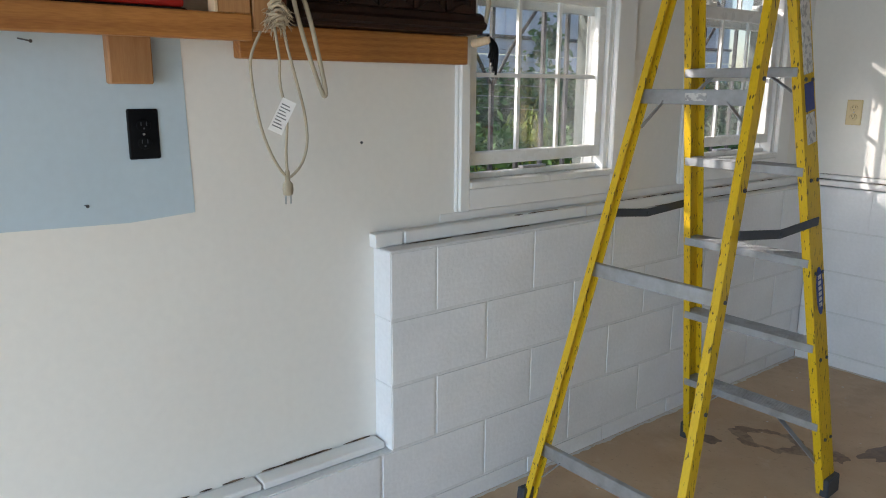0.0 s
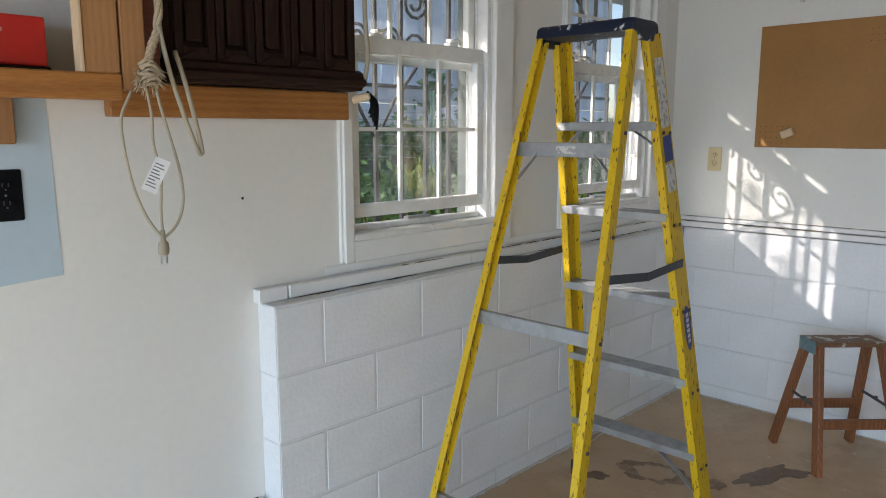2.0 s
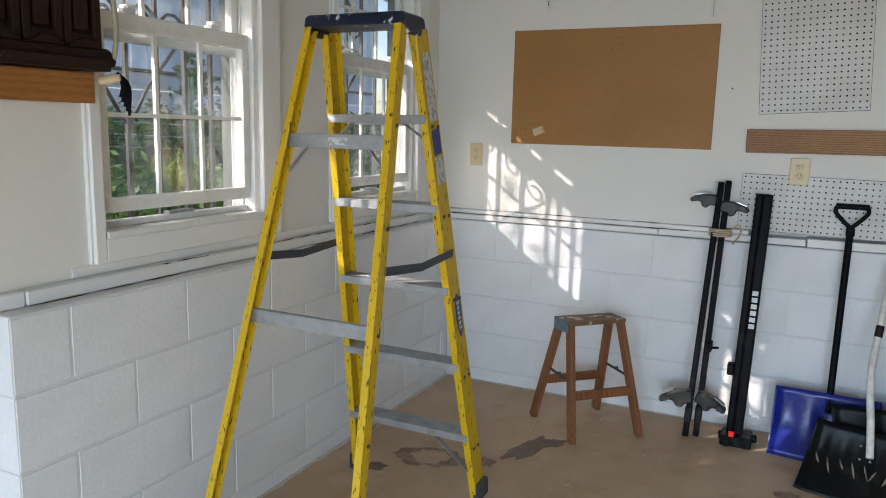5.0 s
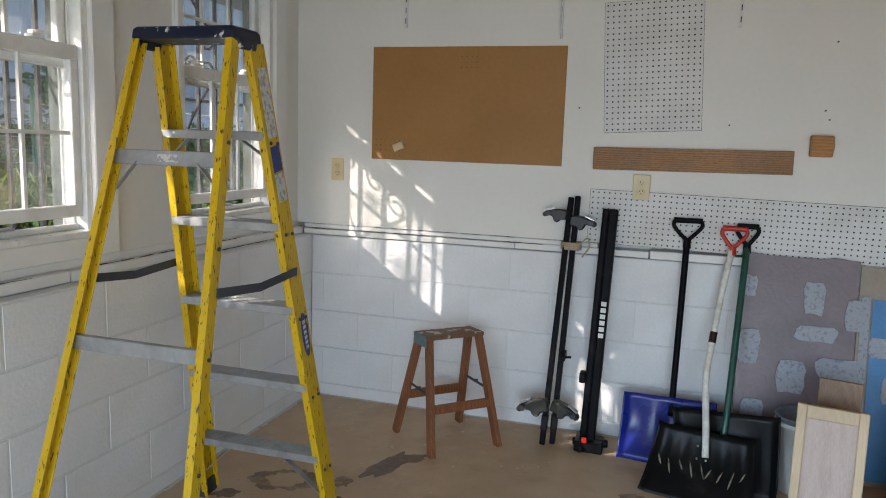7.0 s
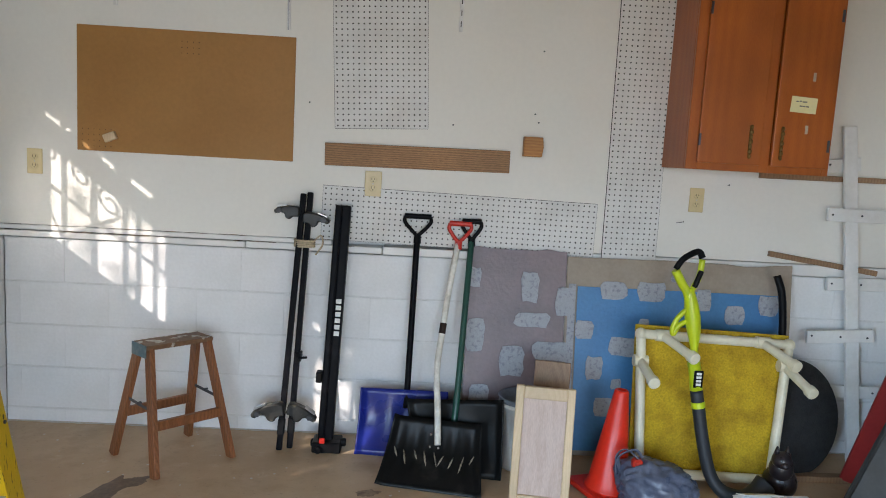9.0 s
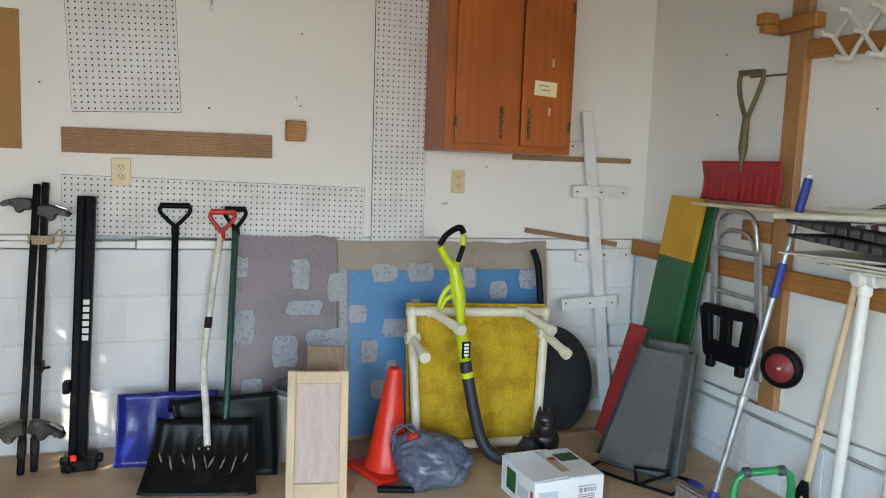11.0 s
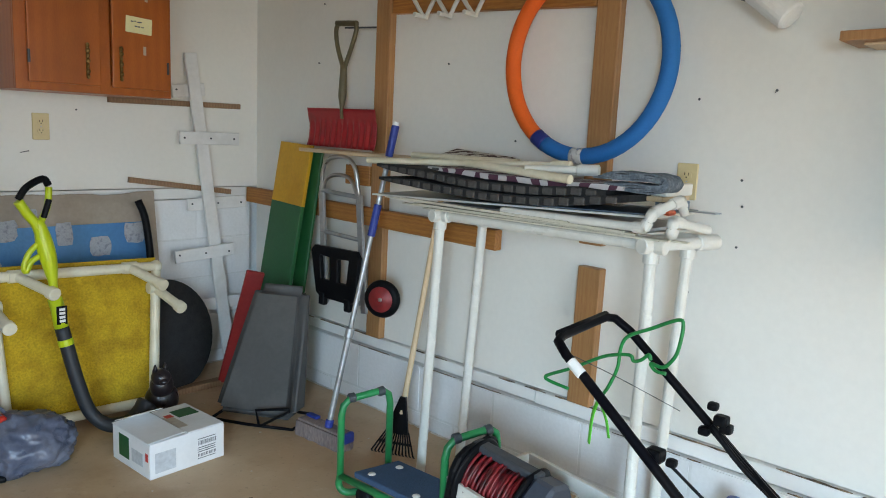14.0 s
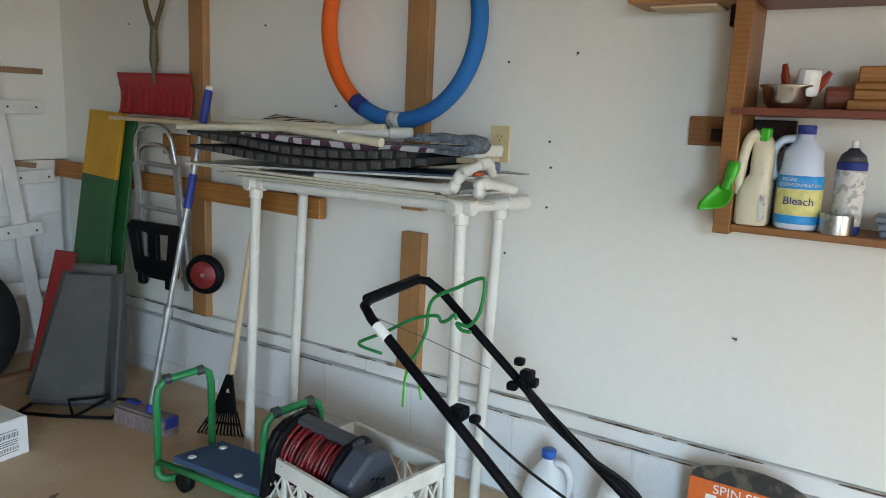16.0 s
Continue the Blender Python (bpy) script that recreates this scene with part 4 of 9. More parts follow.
    for f, n in ((0.794, "rear_bar"), (0.474, "rear_bar"), (0.124, "rear_bar")):
        a, b = tops[-1][3].lerp(tops[-1][2], f) + u * 0.004, tops[1][3].lerp(tops[1][2], f) - u * 0.004
        bm = bmesh.new()
        beam(bm, a, b, 0.042, 0.003, up)
        for e in (-1, 1):
            beam(bm, a + up * e * 0.02 + v * 0.008, b + up * e * 0.02 + v * 0.008, 0.003, 0.016, up)
        bar = part(n, rounded(bm, 0.001), ALU, L)
        if f > 0.2 and f < 0.5:
            continue
        for p, w in ((a, 1), (b, -1)):
            bm = bmesh.new()
            beam(bm, p + u * w * 0.085 - up * 0.012, p + u * w * 0.008 - up * 0.095, 0.016, 0.003, v)
            part("corner_brace", bm, ALU, bar)
    for s in (-1, 1):
        f0, f1, r0, r1 = tops[s]
        a, b = r1.lerp(r0, 0.579) + u * s * 0.010, f1.lerp(f0, 0.574) + u * s * 0.010
        bm = bmesh.new()
        mid = a.lerp(b, 0.5) - up * 0.018
        for p, q in ((a, mid), (mid, b)):
            beam(bm, p, q, 0.004, 0.026, u)
        rod(bm, mid - u * 0.006, mid + u * 0.006, 0.007, seg=8)
        part("spreader", rounded(bm, 0.001), GREY_PLASTIC, L, "dark grey folding spreader arm")
    f0, f1 = tops[1][0], tops[1][1]
    for a, b, mt, nm in ((0.04, 0.165, STICKER, "warning_label"), (0.18, 0.228, BLUE_STICKER, "warning_label"), (0.232, 0.285, STICKER, "warning_label"), (0.515, 0.61, BLUE_STICKER, "maker_label")):
        bm = bmesh.new()
        p, q = f0.lerp(f1, a) + u * 0.0032, f0.lerp(f1, b) + u * 0.0032
        beam(bm, p, q, 0.0012, 0.05 if nm[0] == "w" else 0.045, u)
        if nm[0] == "m":
            bm.free()
            way, r = (q - p).normalized(), (q - p).length / 2
            across = way.cross(u)
            oval = Matrix((across, way, u)).transposed().to_4x4()
            oval.translation = p.lerp(q, 0.5)
            bm = prism([(0.021 * math.cos(j * math.pi / 12), r * math.sin(j * math.pi / 12)) for j in range(24)], 0.001, oval)
        lab = part(nm, bm, mt, L)
        if nm[0] == "m":
            bm = bmesh.new()
            for j in range(6):
                beam(bm, p.lerp(q, 0.17 + 0.115 * j) + u * 0.0012, p.lerp(q, 0.25 + 0.115 * j) + u * 0.0012, 0.001, 0.017, u)
            part("print_bar", bm, STICKER, lab)
    a, b = tops[-1][3].lerp(tops[-1][2], 0.794), tops[1][3].lerp(tops[1][2], 0.794)
    bm = bmesh.new()
    beam(bm, a.lerp(b, 0.42) - v * 0.003, a.lerp(b, 0.6) - v * 0.003, 0.022, 0.001, up)
    part("bar_label", bm, STICKER, L)


stepladder()

# ---------------------------------------------------------------- along the north wall
HARDBOARD = material("brown_hardboard", (0.37, 0.175, 0.040), rough=0.55, vary=0.05, scale=3, grain=60, second=(0.32, 0.148, 0.034), amount=0.6, bump=0.1)
PEG_WHITE = material("white_pegboard", (0.74, 0.73, 0.70), rough=0.5, vary=0.03, second=(0.60, 0.58, 0.54), scale=6, amount=0.5, bump=0.1)
# near-black colour for the shade inside holes and slots and round board edges
HOLE_SHADE = material("dark_hole_shade", (0.022, 0.018, 0.015), rough=0.9)


def pegboard(name, label, x, z, wide, high, mat, turn=0.0, holes=True, pitch=0.0254):
    """A perforated board on the wall with real holes; x, z is its lower corner."""
    b = thing(name, label, "pegboard", (x, 0, z), group="boards on the wall")
    m = Matrix.Translation((x, 0, z)) @ Matrix.Rotation(radians(-turn), 4, "Y")
    if not holes:
        part("board", slab(0, -0.007, 0, wide, -0.001, high, 0.0015, m), mat, b)
        return b
    bm = bmesh.new()
    nx, nz = max(1, round(wide / pitch)), max(1, round(high / pitch))
    px, pz, r = wide / nx, high / nz, 0.0039
    ring = [(0.5, 0), (0.5, 0.5), (0, 0.5), (-0.5, 0.5), (-0.5, 0), (-0.5, -0.5), (0, -0.5), (0.5, -0.5)]
    for i in range(nx):
        for k in range(nz):
            cx, cz = (i + 0.5) * px, (k + 0.5) * pz
            o = [bm.verts.new((cx + a * px, -0.009, cz + c * pz)) for a, c in ring]
            h = [bm.verts.new((cx + r * math.cos(j * math.pi / 4), -0.009, cz + r * math.sin(j * math.pi / 4))) for j in range(8)]
            for j in range(8):
                bm.faces.new((o[j], o[(j + 1) % 8], h[(j + 1) % 8], h[j]))
    bmesh.ops.remove_doubles(bm, verts=bm.verts, dist=1e-5)
    bm.transform(m)
    part("board", bm, mat, b)
    # slightly oversized dark sheet: shade in the holes, shadow line round the edge
    part("shade_backing", slab(-0.0014, -0.0072, -0.0014, wide + 0.0014, -0.0008, high + 0.0014, 0, m), HOLE_SHADE, b)
    return b


cork = pegboard("brown_board", "plain brown hardboard panel on the white wall", 0.336, 1.294, 0.972, 0.556, HARDBOARD, holes=False)
# holes of the brown board as flat discs in the shade colour
bm = bmesh.new()
for i in range(6):
    for k in range(4):
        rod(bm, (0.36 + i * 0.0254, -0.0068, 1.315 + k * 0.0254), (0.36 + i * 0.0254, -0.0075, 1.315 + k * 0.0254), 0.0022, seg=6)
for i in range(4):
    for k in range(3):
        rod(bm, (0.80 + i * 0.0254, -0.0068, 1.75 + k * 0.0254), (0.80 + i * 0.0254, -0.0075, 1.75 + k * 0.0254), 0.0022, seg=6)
part("peg_hole", bm, HOLE_SHADE, cork)
bm = slab(-0.028, -0.022, -0.018, 0.028, 0.0, 0.018, 0.003, Matrix.Translation((0.487, -0.008, 1.36)) @ Matrix.Rotation(radians(-22), 4, "Y"))
solo("wood_chip", bm, PALE_WOOD, "small raw wood block stuck on the brown board", "block", (0.487, -0.008, 1.36))
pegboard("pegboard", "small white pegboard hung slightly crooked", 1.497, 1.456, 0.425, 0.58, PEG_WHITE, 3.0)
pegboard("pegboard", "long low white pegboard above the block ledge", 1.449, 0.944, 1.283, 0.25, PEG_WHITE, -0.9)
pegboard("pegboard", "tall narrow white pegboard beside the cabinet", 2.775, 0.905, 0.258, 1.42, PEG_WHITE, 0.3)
solo("wall_board", slab(0, -0.022, 0, 0.852, -0.001, 0.103, 0.002, Matrix.Translation((1.456, 0, 1.287)) @ Matrix.Rotation(radians(-0.6), 4, "Y")), OLD_OAK, "strongly grained brown board screwed to the wall", "board", (1.456, 0, 1.287))
bm = prism([(0, 0), (0.085, 0), (0.09, 0.045), (0.085, 0.09), (0.0, 0.09)], 0.05, Matrix.Translation((2.365, -0.001, 1.378)) @ Matrix.Rotation(radians(90), 4, "X"), 0.003)
solo("wall_block", bm, PINE_X, "small orange pine block with a nail on the wall", "block", (2.40, 0, 1.378))
nail((2.43, 0, 1.535), (0, -0.012, 0.0))


def standard(x, z, arm):
    s = thing("shelf_bracket", "slotted white metal shelf standard on the wall", "bracket", (x, 0, z), group="shelf brackets")
    part("upright", slab(x - 0.008, -0.014, z, x + 0.008, -0.001, 2.3, 0.002), WHITE_BOARD, s)
    for k in range(6):
        bm = bmesh.new()
        box(bm, x - 0.002, -0.0148, z + 0.02 + k * 0.05, x + 0.002, -0.0142, z + 0.045 + k * 0.05)
        part("slot", bm, HOLE_SHADE, s)
    if arm:
        bm = prism([(0, 0.0), (0.002, 0.09), (0.03, 0.34), (0.05, 0.34), (0.012, 0.06)], 0.004, Matrix.Translation((x - 0.002, -0.014, z)) @ Matrix(((0, 0, 1, 0), (-1, 0, 0, 0), (0, 1, 0, 0), (0, 0, 0, 1))))
        part("arm", bm, ALU, s)


for x, z, arm in ((0.507, 1.94, 0), (1.272, 1.88, 1), (2.046, 1.92, 0)):
    standard(x, z, arm)


PLATE_BLUE = material("blue_grey_plate_paint", (0.10, 0.17, 0.20), rough=0.5, vary=0.1, second=(0.28, 0.27, 0.24), scale=30, amount=0.5)


def step_stool():
    C = Vector((0.882, -0.333, 0))
    a = Vector((0.2415, 0.237, 0)).normalized()
    b = Vector((0.258, -0.229, 0)).normalized()
    up = Vector((0, 0, 1))
    s = thing("step_stool", "worn brown wooden folding step stool with spattered top", "stool", C)
    top = material("paint_spattered_wood", (0.17, 0.085, 0.04), rough=0.6, vary=0.2, scale=26, second=(0.55, 0.52, 0.46), spread=(0.55, 0.6), amount=0.8)
    m = Matrix((a, b, up)).transposed().to_4x4()
    m.translation = C
    part("top_board", slab(-0.147, -0.062, 0.503, 0.147, 0.062, 0.523, 0.004, m), top, s, "top board covered in dried paint")
    for e in (-1, 1):
        for f in (-1, 1):
            bm = bmesh.new()
            p = C + a * e * 0.128 + b * f * 0.042 + up * 0.505
            q = C + a * e * 0.172 + b * f * 0.172 + up * 0.0
            beam(bm, p, q, 0.045, 0.022, b)
            bmesh.ops.bisect_plane(bm, geom=list(bm.verts) + list(bm.edges) + list(bm.faces), plane_co=(0, 0, 0.0), plane_no=(0, 0, -1), clear_outer=True)
            bmesh.ops.holes_fill(bm, edges=bm.edges)
            part("leg", rounded(bm, 0.002), STOOL_WOOD, s)
        bm = bmesh.new()
        p = C + a * e * 0.150 + up * 0.27
        beam(bm, p - b * 0.11, p + b * 0.11 - up * 0.01, 0.012, 0.003, up)
        rod(bm, p - a * 0.01, p + a * 0.01, 0.006, seg=8)
        part("folding_brace", bm, GREY_PLASTIC, s)
        if e < 0:
            part("corner_plate", slab(-0.151, -0.060, 0.470, -0.1475, 0.055, 0.5235, 0.001, m), PLATE_BLUE, s, "blue-grey corner plate")
    for f in (-1, 1):
        bm = bmesh.new()
        o = C + b * f * 0.12 + up * 0.20
        beam(bm, o - a * 0.152, o + a * 0.152, 0.04, 0.02, up)
        part("stretcher", rounded(bm, 0.002), STOOL_WOOD, s)


step_stool()


CLAMP = material("worn_clamp_casting", (0.018, 0.018, 0.016), rough=0.45, vary=0.2, scale=26, second=(0.20, 0.18, 0.12), spread=(0.60, 0.68), amount=0.6, bump=0.4)


def rack_bars():
    """Two black roof bars tied together, with their clamp feet."""
    r = thing("roof_bars", "pair of black roof rack bars tied together against the wall", "roof bars", (1.35, -0.2, 0))
    lines = [((1.322, -0.225, 0.0), (1.370, -0.05, 1.153)), ((1.365, -0.20, 0.0), (1.400, -0.04, 1.16))]
    for p, q in lines:
        bm = bmesh.new()
        beam(bm, p, q, 0.026, 0.03, (1, 0, 0))
        bar = part("bar", rounded(bm, 0.006, 2), BLACK_METAL, r)
        bm = bmesh.new()
        beam(bm, Vector(p).lerp(Vector(q), 0.06), Vector(p).lerp(Vector(q), 0.12), 0.03, 0.034, (1, 0, 0))
        part("end_cap", rounded(bm, 0.003), BLACK, bar)
    jaw = [(-0.02, 0.026), (0.0, 0.034), (0.05, 0.030), (0.105, 0.012), (0.125, -0.008), (0.112, -0.024), (0.085, -0.012), (0.062, -0.014), (0.052, -0.040), (0.028, -0.046), (0.015, -0.026), (-0.02, -0.022)]
    for x, y, z, way, size, tip in ((1.345, -0.085, 1.070, -1, 0.80, -6), (1.395, -0.085, 1.045, 1, 0.85, 2), (1.322, -0.225, 0.190, -1, 1.06, 8), (1.372, -0.215, 0.190, 1, 0.98, 16)):
        m = Matrix(((way, 0, 0, x), (0, 0, 1, y - 0.028), (0, 1, 0, z), (0, 0, 0, 1))) @ Matrix.Rotation(radians(-tip), 4, "Z") @ Matrix.Diagonal((size, size, 1, 1))
        bm = prism(jaw, 0.046, m, 0.006)
        bmesh.ops.recalc_face_normals(bm, faces=bm.faces)
        k = part("clamp_foot", bm, CLAMP, r)
        bm = prism([(0.055, 0.031), (0.105, 0.0135), (0.108, 0.0175), (0.057, 0.036)], 0.034, m @ Matrix.Translation((0, 0, 0.006)), 0.0)
        bmesh.ops.recalc_face_normals(bm, faces=bm.faces)
        part("jaw_plate", bm, CHROME, k)
        bm = bmesh.new()
        rod(bm, m @ Vector((0.09, 0.0, 0.0)), m @ Vector((0.09, 0.0, -0.016)), 0.012, seg=10)
        part("knob", bm, IRON, k)
    bm = bmesh.new()
    for k in range(4):
        pts = [Vector((1.385 + 0.045 * math.cos(a), -0.075 + 0.03 * math.sin(a), 0.915 + 0.009 * k)) for a in [j * math.pi / 6 for j in range(12)]]
        hose(bm, pts, 0.005, 6, close=True)
    hose(bm, smooth_line([(1.42, -0.1, 0.93), (1.46, -0.1, 0.97), (1.47, -0.1, 0.93), (1.44, -0.1, 0.88)], 5), 0.004, 6)
    part("tie_cord", bm, ROPE, r, "tan cord tie")
    bm = bmesh.new()
    box(bm, 1.375, -0.19, 0.40, 1.40, -0.13, 0.44)
    rod(bm, (1.388, -0.19, 0.42), (1.43, -0.19, 0.425), 0.006, seg=8)
    part("side_clamp", rounded(bm, 0.004), BLACK, r)


rack_bars()


def tube_carrier():
    t = thing("roof_carrier", "long black folded roof carrier with pale lettering bar", "carrier", (1.55, -0.17, 0))
    for dx, wd in ((-0.022, 0.03), (0.012, 0.042)):
        bm = bmesh.new()
        beam(bm, (1.527 + dx, -0.19, 0.03), (1.556 + dx, -0.05, 1.108), wd, 0.05, (1, 0, 0))
        part("rail", rounded(bm, 0.008, 2), BLACK_METAL, t)
    bm = bmesh.new()
    p, q = Vector((1.527 + 0.012, -0.19, 0.03)), Vector((1.556 + 0.012, -0.05, 1.108))
    n = (q - p).normalized().cross(Vector((1, 0, 0))).normalized()
    n = n if n.y < 0 else -n
    for k in range(6):
        f = 0.452 + k * 0.027
        beam(bm, p.lerp(q, f) + n * 0.0258, p.lerp(q, f + 0.019) + n * 0.0258, 0.024, 0.001, (1, 0, 0))
    part("lettering_bar", bm, PAPER, t)
    bm = bmesh.new()
    box(bm, 1.47, -0.25, 0.0, 1.60, -0.14, 0.05)
    rod(bm, (1.46, -0.2, 0.03), (1.62, -0.19, 0.035), 0.02, seg=10)
    rod(bm, (1.50, -0.24, 0.02), (1.50, -0.27, 0.02), 0.018, seg=10)
    part("foot_clamp", rounded(bm, 0.008), BLACK, t)
    part("red_lever", slab(1.505, -0.262, 0.05, 1.53, -0.25, 0.075, 0.003), RED, t)
    part("side_latch", slab(1.472, -0.20, 0.31, 1.50, -0.15, 0.36, 0.005), BLACK, t)


tube_carrier()
BLUE_PLASTIC = material("glossy_blue_plastic", (0.012, 0.024, 0.22), rough=0.3, vary=0.04, second=(0.02, 0.04, 0.28), bump=0.03)
BLACK_BLADE = material("worn_black_shovel_plastic", (0.006, 0.006, 0.006), rough=0.36, vary=0.1, second=(0.028, 0.026, 0.022), spread=(0.6, 0.72), amount=0.5, scale=12)
BLACK_BLADE.node_tree.nodes["Principled BSDF"].inputs["Specular IOR Level"].default_value = 0.2
WHITE_SHAFT = material("white_painted_shaft", (0.80, 0.77, 0.70), rough=0.4, second=(0.40, 0.34, 0.25), scale=14, amount=0.4)
GREEN_SHAFT = material("dark_green_shaft", (0.012, 0.07, 0.05), rough=0.35)
RED_GRIP = material("red_plastic_grip", (0.55, 0.03, 0.015), rough=0.4)


def blade(corners, depth, ribs, lip=0.02, n=12, curve=0.03):
    """A shovel blade: a curved ribbed sheet with thickness, from its four corners (top, top, bottom, bottom)."""
    bm = bmesh.new()
    a, b, c, d = [Vector(p) for p in corners]
    out = (b - a).cross(d - a).normalized()
    if out.y > 0:
        out = -out
    sheet = []
    for i in range(n + 1):
        row = []
        for k in range(4 * n + 1):
            s, t = k / (4 * n), i / n
            p = a.lerp(b, s).lerp(d.lerp(c, s), t)
            w = -curve * math.sin(math.pi * t) + (0.006 * math.cos(2 * math.pi * ribs * s) * math.sin(math.pi * min(1, t * 1.2)) if ribs else 0)
            w += lip * max(0, abs(s - 0.5) * 2 - 0.86) / 0.14
            row.append(p + out * w)
        sheet.append(row)
    for off in (0.0, -depth):
        vs = [[bm.verts.new(p + out * off) for p in row] for row in sheet]
        for r0, r1 in zip(vs, vs[1:]):
            for k in range(4 * n):
                bm.faces.new((r0[k], r0[k + 1], r1[k + 1], r1[k]) if off == 0 else (r1[k], r1[k + 1], r0[k + 1], r0[k])).smooth = True
        if off == 0:
            front = vs
    loop0 = front[0] + [r[-1] for r in front[1:]] + front[-1][-2::-1] + [r[0] for r in front[-2:0:-1]]
    loop1 = vs[0] + [r[-1] for r in vs[1:]] + vs[-1][-2::-1] + [r[0] for r in vs[-2:0:-1]]
    for k in range(len(loop0)):
        bm.faces.new((loop0[k], loop1[k], loop1[(k + 1) % len(loop0)], loop0[(k + 1) % len(loop0)]))
    bmesh.ops.recalc_face_normals(bm, faces=bm.faces)
    return bm


def d_grip(base, top, wide, bar_r=0.013, arm_r=0.009):
    """A D handle: two arms and a cross bar."""
    base, top = Vector(base), Vector(top)
    x = Vector((1, 0, 0))
    bm = bmesh.new()
    hose(bm, smooth_line([base, base.lerp(top, 0.25) - x * wide * 0.2, base.lerp(top, 0.7) - x * wide * 0.48, top - x * wide * 0.46], 5), arm_r, 8)
    hose(bm, smooth_line([base, base.lerp(top, 0.25) + x * wide * 0.2, base.lerp(top, 0.7) + x * wide * 0.48, top + x * wide * 0.46], 5), arm_r, 8)
    rod(bm, base - (top - base) * 0.35, base + (top - base) * 0.1, 0.018, 0.016, seg=10)
    arms = bm
    bm = bmesh.new()
    rod(bm, top - x * wide * 0.5, top + x * wide * 0.5, bar_r, seg=10)
    return arms, rounded(bm, 0.004, 2)


def snow_shovel(label, corners, depth, ribs, blade_mat, line, shaft_mat, grip, grip_wide, grip_mat, bar_mat, curve=0.03):
    at = (Vector(corners[2]) + Vector(corners[3])) / 2
    s = thing("snow_shovel", label, "shovel", (at.x, at.y, 0), group="leaning snow shovels")
    part("blade", blade(corners, depth, ribs, curve=curve), blade_mat, s)
    bm = bmesh.new()
    hose(bm, smooth_line(line, 6), 0.0145, 10)
    part("shaft", bm, shaft_mat, s)
    arms, bar = d_grip(*grip, grip_wide)
    g = part("grip", arms, grip_mat, s)
    part("grip_bar", bar, bar_mat, g)
    return s


snow_shovel("blue snow shovel with a black shaft leaning on the wall", [(1.676, -0.16, 0.287), (2.075, -0.17, 0.287), (2.09, -0.30, 0.004), (1.664, -0.245, 0.004)], 0.004, 3, BLUE_PLASTIC,
            [(1.885, -0.165, 0.20), (1.888, -0.14, 0.32), (1.893, -0.09, 0.65), (1.898, -0.045, 0.98)], BLACK_METAL, ((1.898, -0.045, 0.985), (1.897, -0.035, 1.075)), 0.125, BLACK, BLACK)
snow_shovel("dark snow shovel with a green shaft and black grip", [(1.89, -0.25, 0.273), (2.31, -0.36, 0.322), (2.306, -0.47, 0.004), (1.93, -0.40, 0.004)], 0.004, 2, BLACK_BLADE,
            [(2.096, -0.345, 0.17), (2.108, -0.30, 0.31), (2.128, -0.18, 0.63), (2.15, -0.05, 0.98)], GREEN_SHAFT, ((2.15, -0.05, 0.98), (2.148, -0.04, 1.065)), 0.09, BLACK, BLACK)
sv = snow_shovel("wide black snow shovel with a white bent shaft and red grip", [(1.84, -0.36, 0.238), (2.215, -0.40, 0.222), (2.205, -0.64, 0.004), (1.772, -0.545, 0.004)], 0.004, 5, BLACK_BLADE,
                 [(2.028, -0.44, 0.14), (2.024, -0.38, 0.25), (2.015, -0.27, 0.42), (2.030, -0.20, 0.56), (2.055, -0.12, 0.75), (2.088, -0.06, 0.96)], WHITE_SHAFT,
                 ((2.09, -0.058, 0.965), (2.096, -0.045, 1.052)), 0.105, RED_GRIP, RED_GRIP, 0.05)
bm = bmesh.new()
rod(bm, (2.0305, -0.198, 0.565), (2.036, -0.182, 0.61), 0.0155, seg=10)
part("shaft_label", bm, DARK_WOOD, sv)
tl, tr, br, bl = [Vector(p) for p in ((1.84, -0.36, 0.238), (2.215, -0.40, 0.222), (2.205, -0.64, 0.004), (1.772, -0.545, 0.004))]
face = (tr - tl).cross(bl - tl).normalized()
face = face if face.y < 0 else -face


def on_blade(s, t):
    """A place on the front of the wide black blade."""
    return tl.lerp(tr, s).lerp(bl.lerp(br, s), t) + face * (-0.05 * math.sin(math.pi * t) + 0.006 * math.cos(10 * math.pi * s) * math.sin(math.pi * min(1, t * 1.2)) + 0.002)


# sunlight glints on the ribs, made as thin pale strips
GLINT = material("pale_sun_glint", (0.36, 0.31, 0.22), rough=0.6, vary=0.3, second=(0.05, 0.05, 0.045), spread=(0.5, 0.6), scale=60, amount=0.8)
_glints = random.Random(31)
for k in range(9):
    s, t, n = (k + 0.7) / 9.4, _glints.uniform(0.40, 0.50), _glints.uniform(0.12, 0.24)
    bm = bmesh.new()
    hose(bm, [on_blade(s + 0.012 * j * (1 if k < 5 else -1), t + n * j / 4) for j in range(5)], 0.006, 8, radii=[0.001, 0.004, 0.0055, 0.0045, 0.001], flat=0.5)
    part("rib_glint", bm, GLINT, sv, "pale sun glints modelled on the blade ribs")
for s, t in ((0.44, 0.20), (0.53, 0.20), (0.45, 0.36), (0.54, 0.36)):
    p = on_blade(s, t)
    part("rivet", rod(bmesh.new(), p - face * 0.003, p + face * 0.003, 0.0045, seg=10), CHROME, sv)

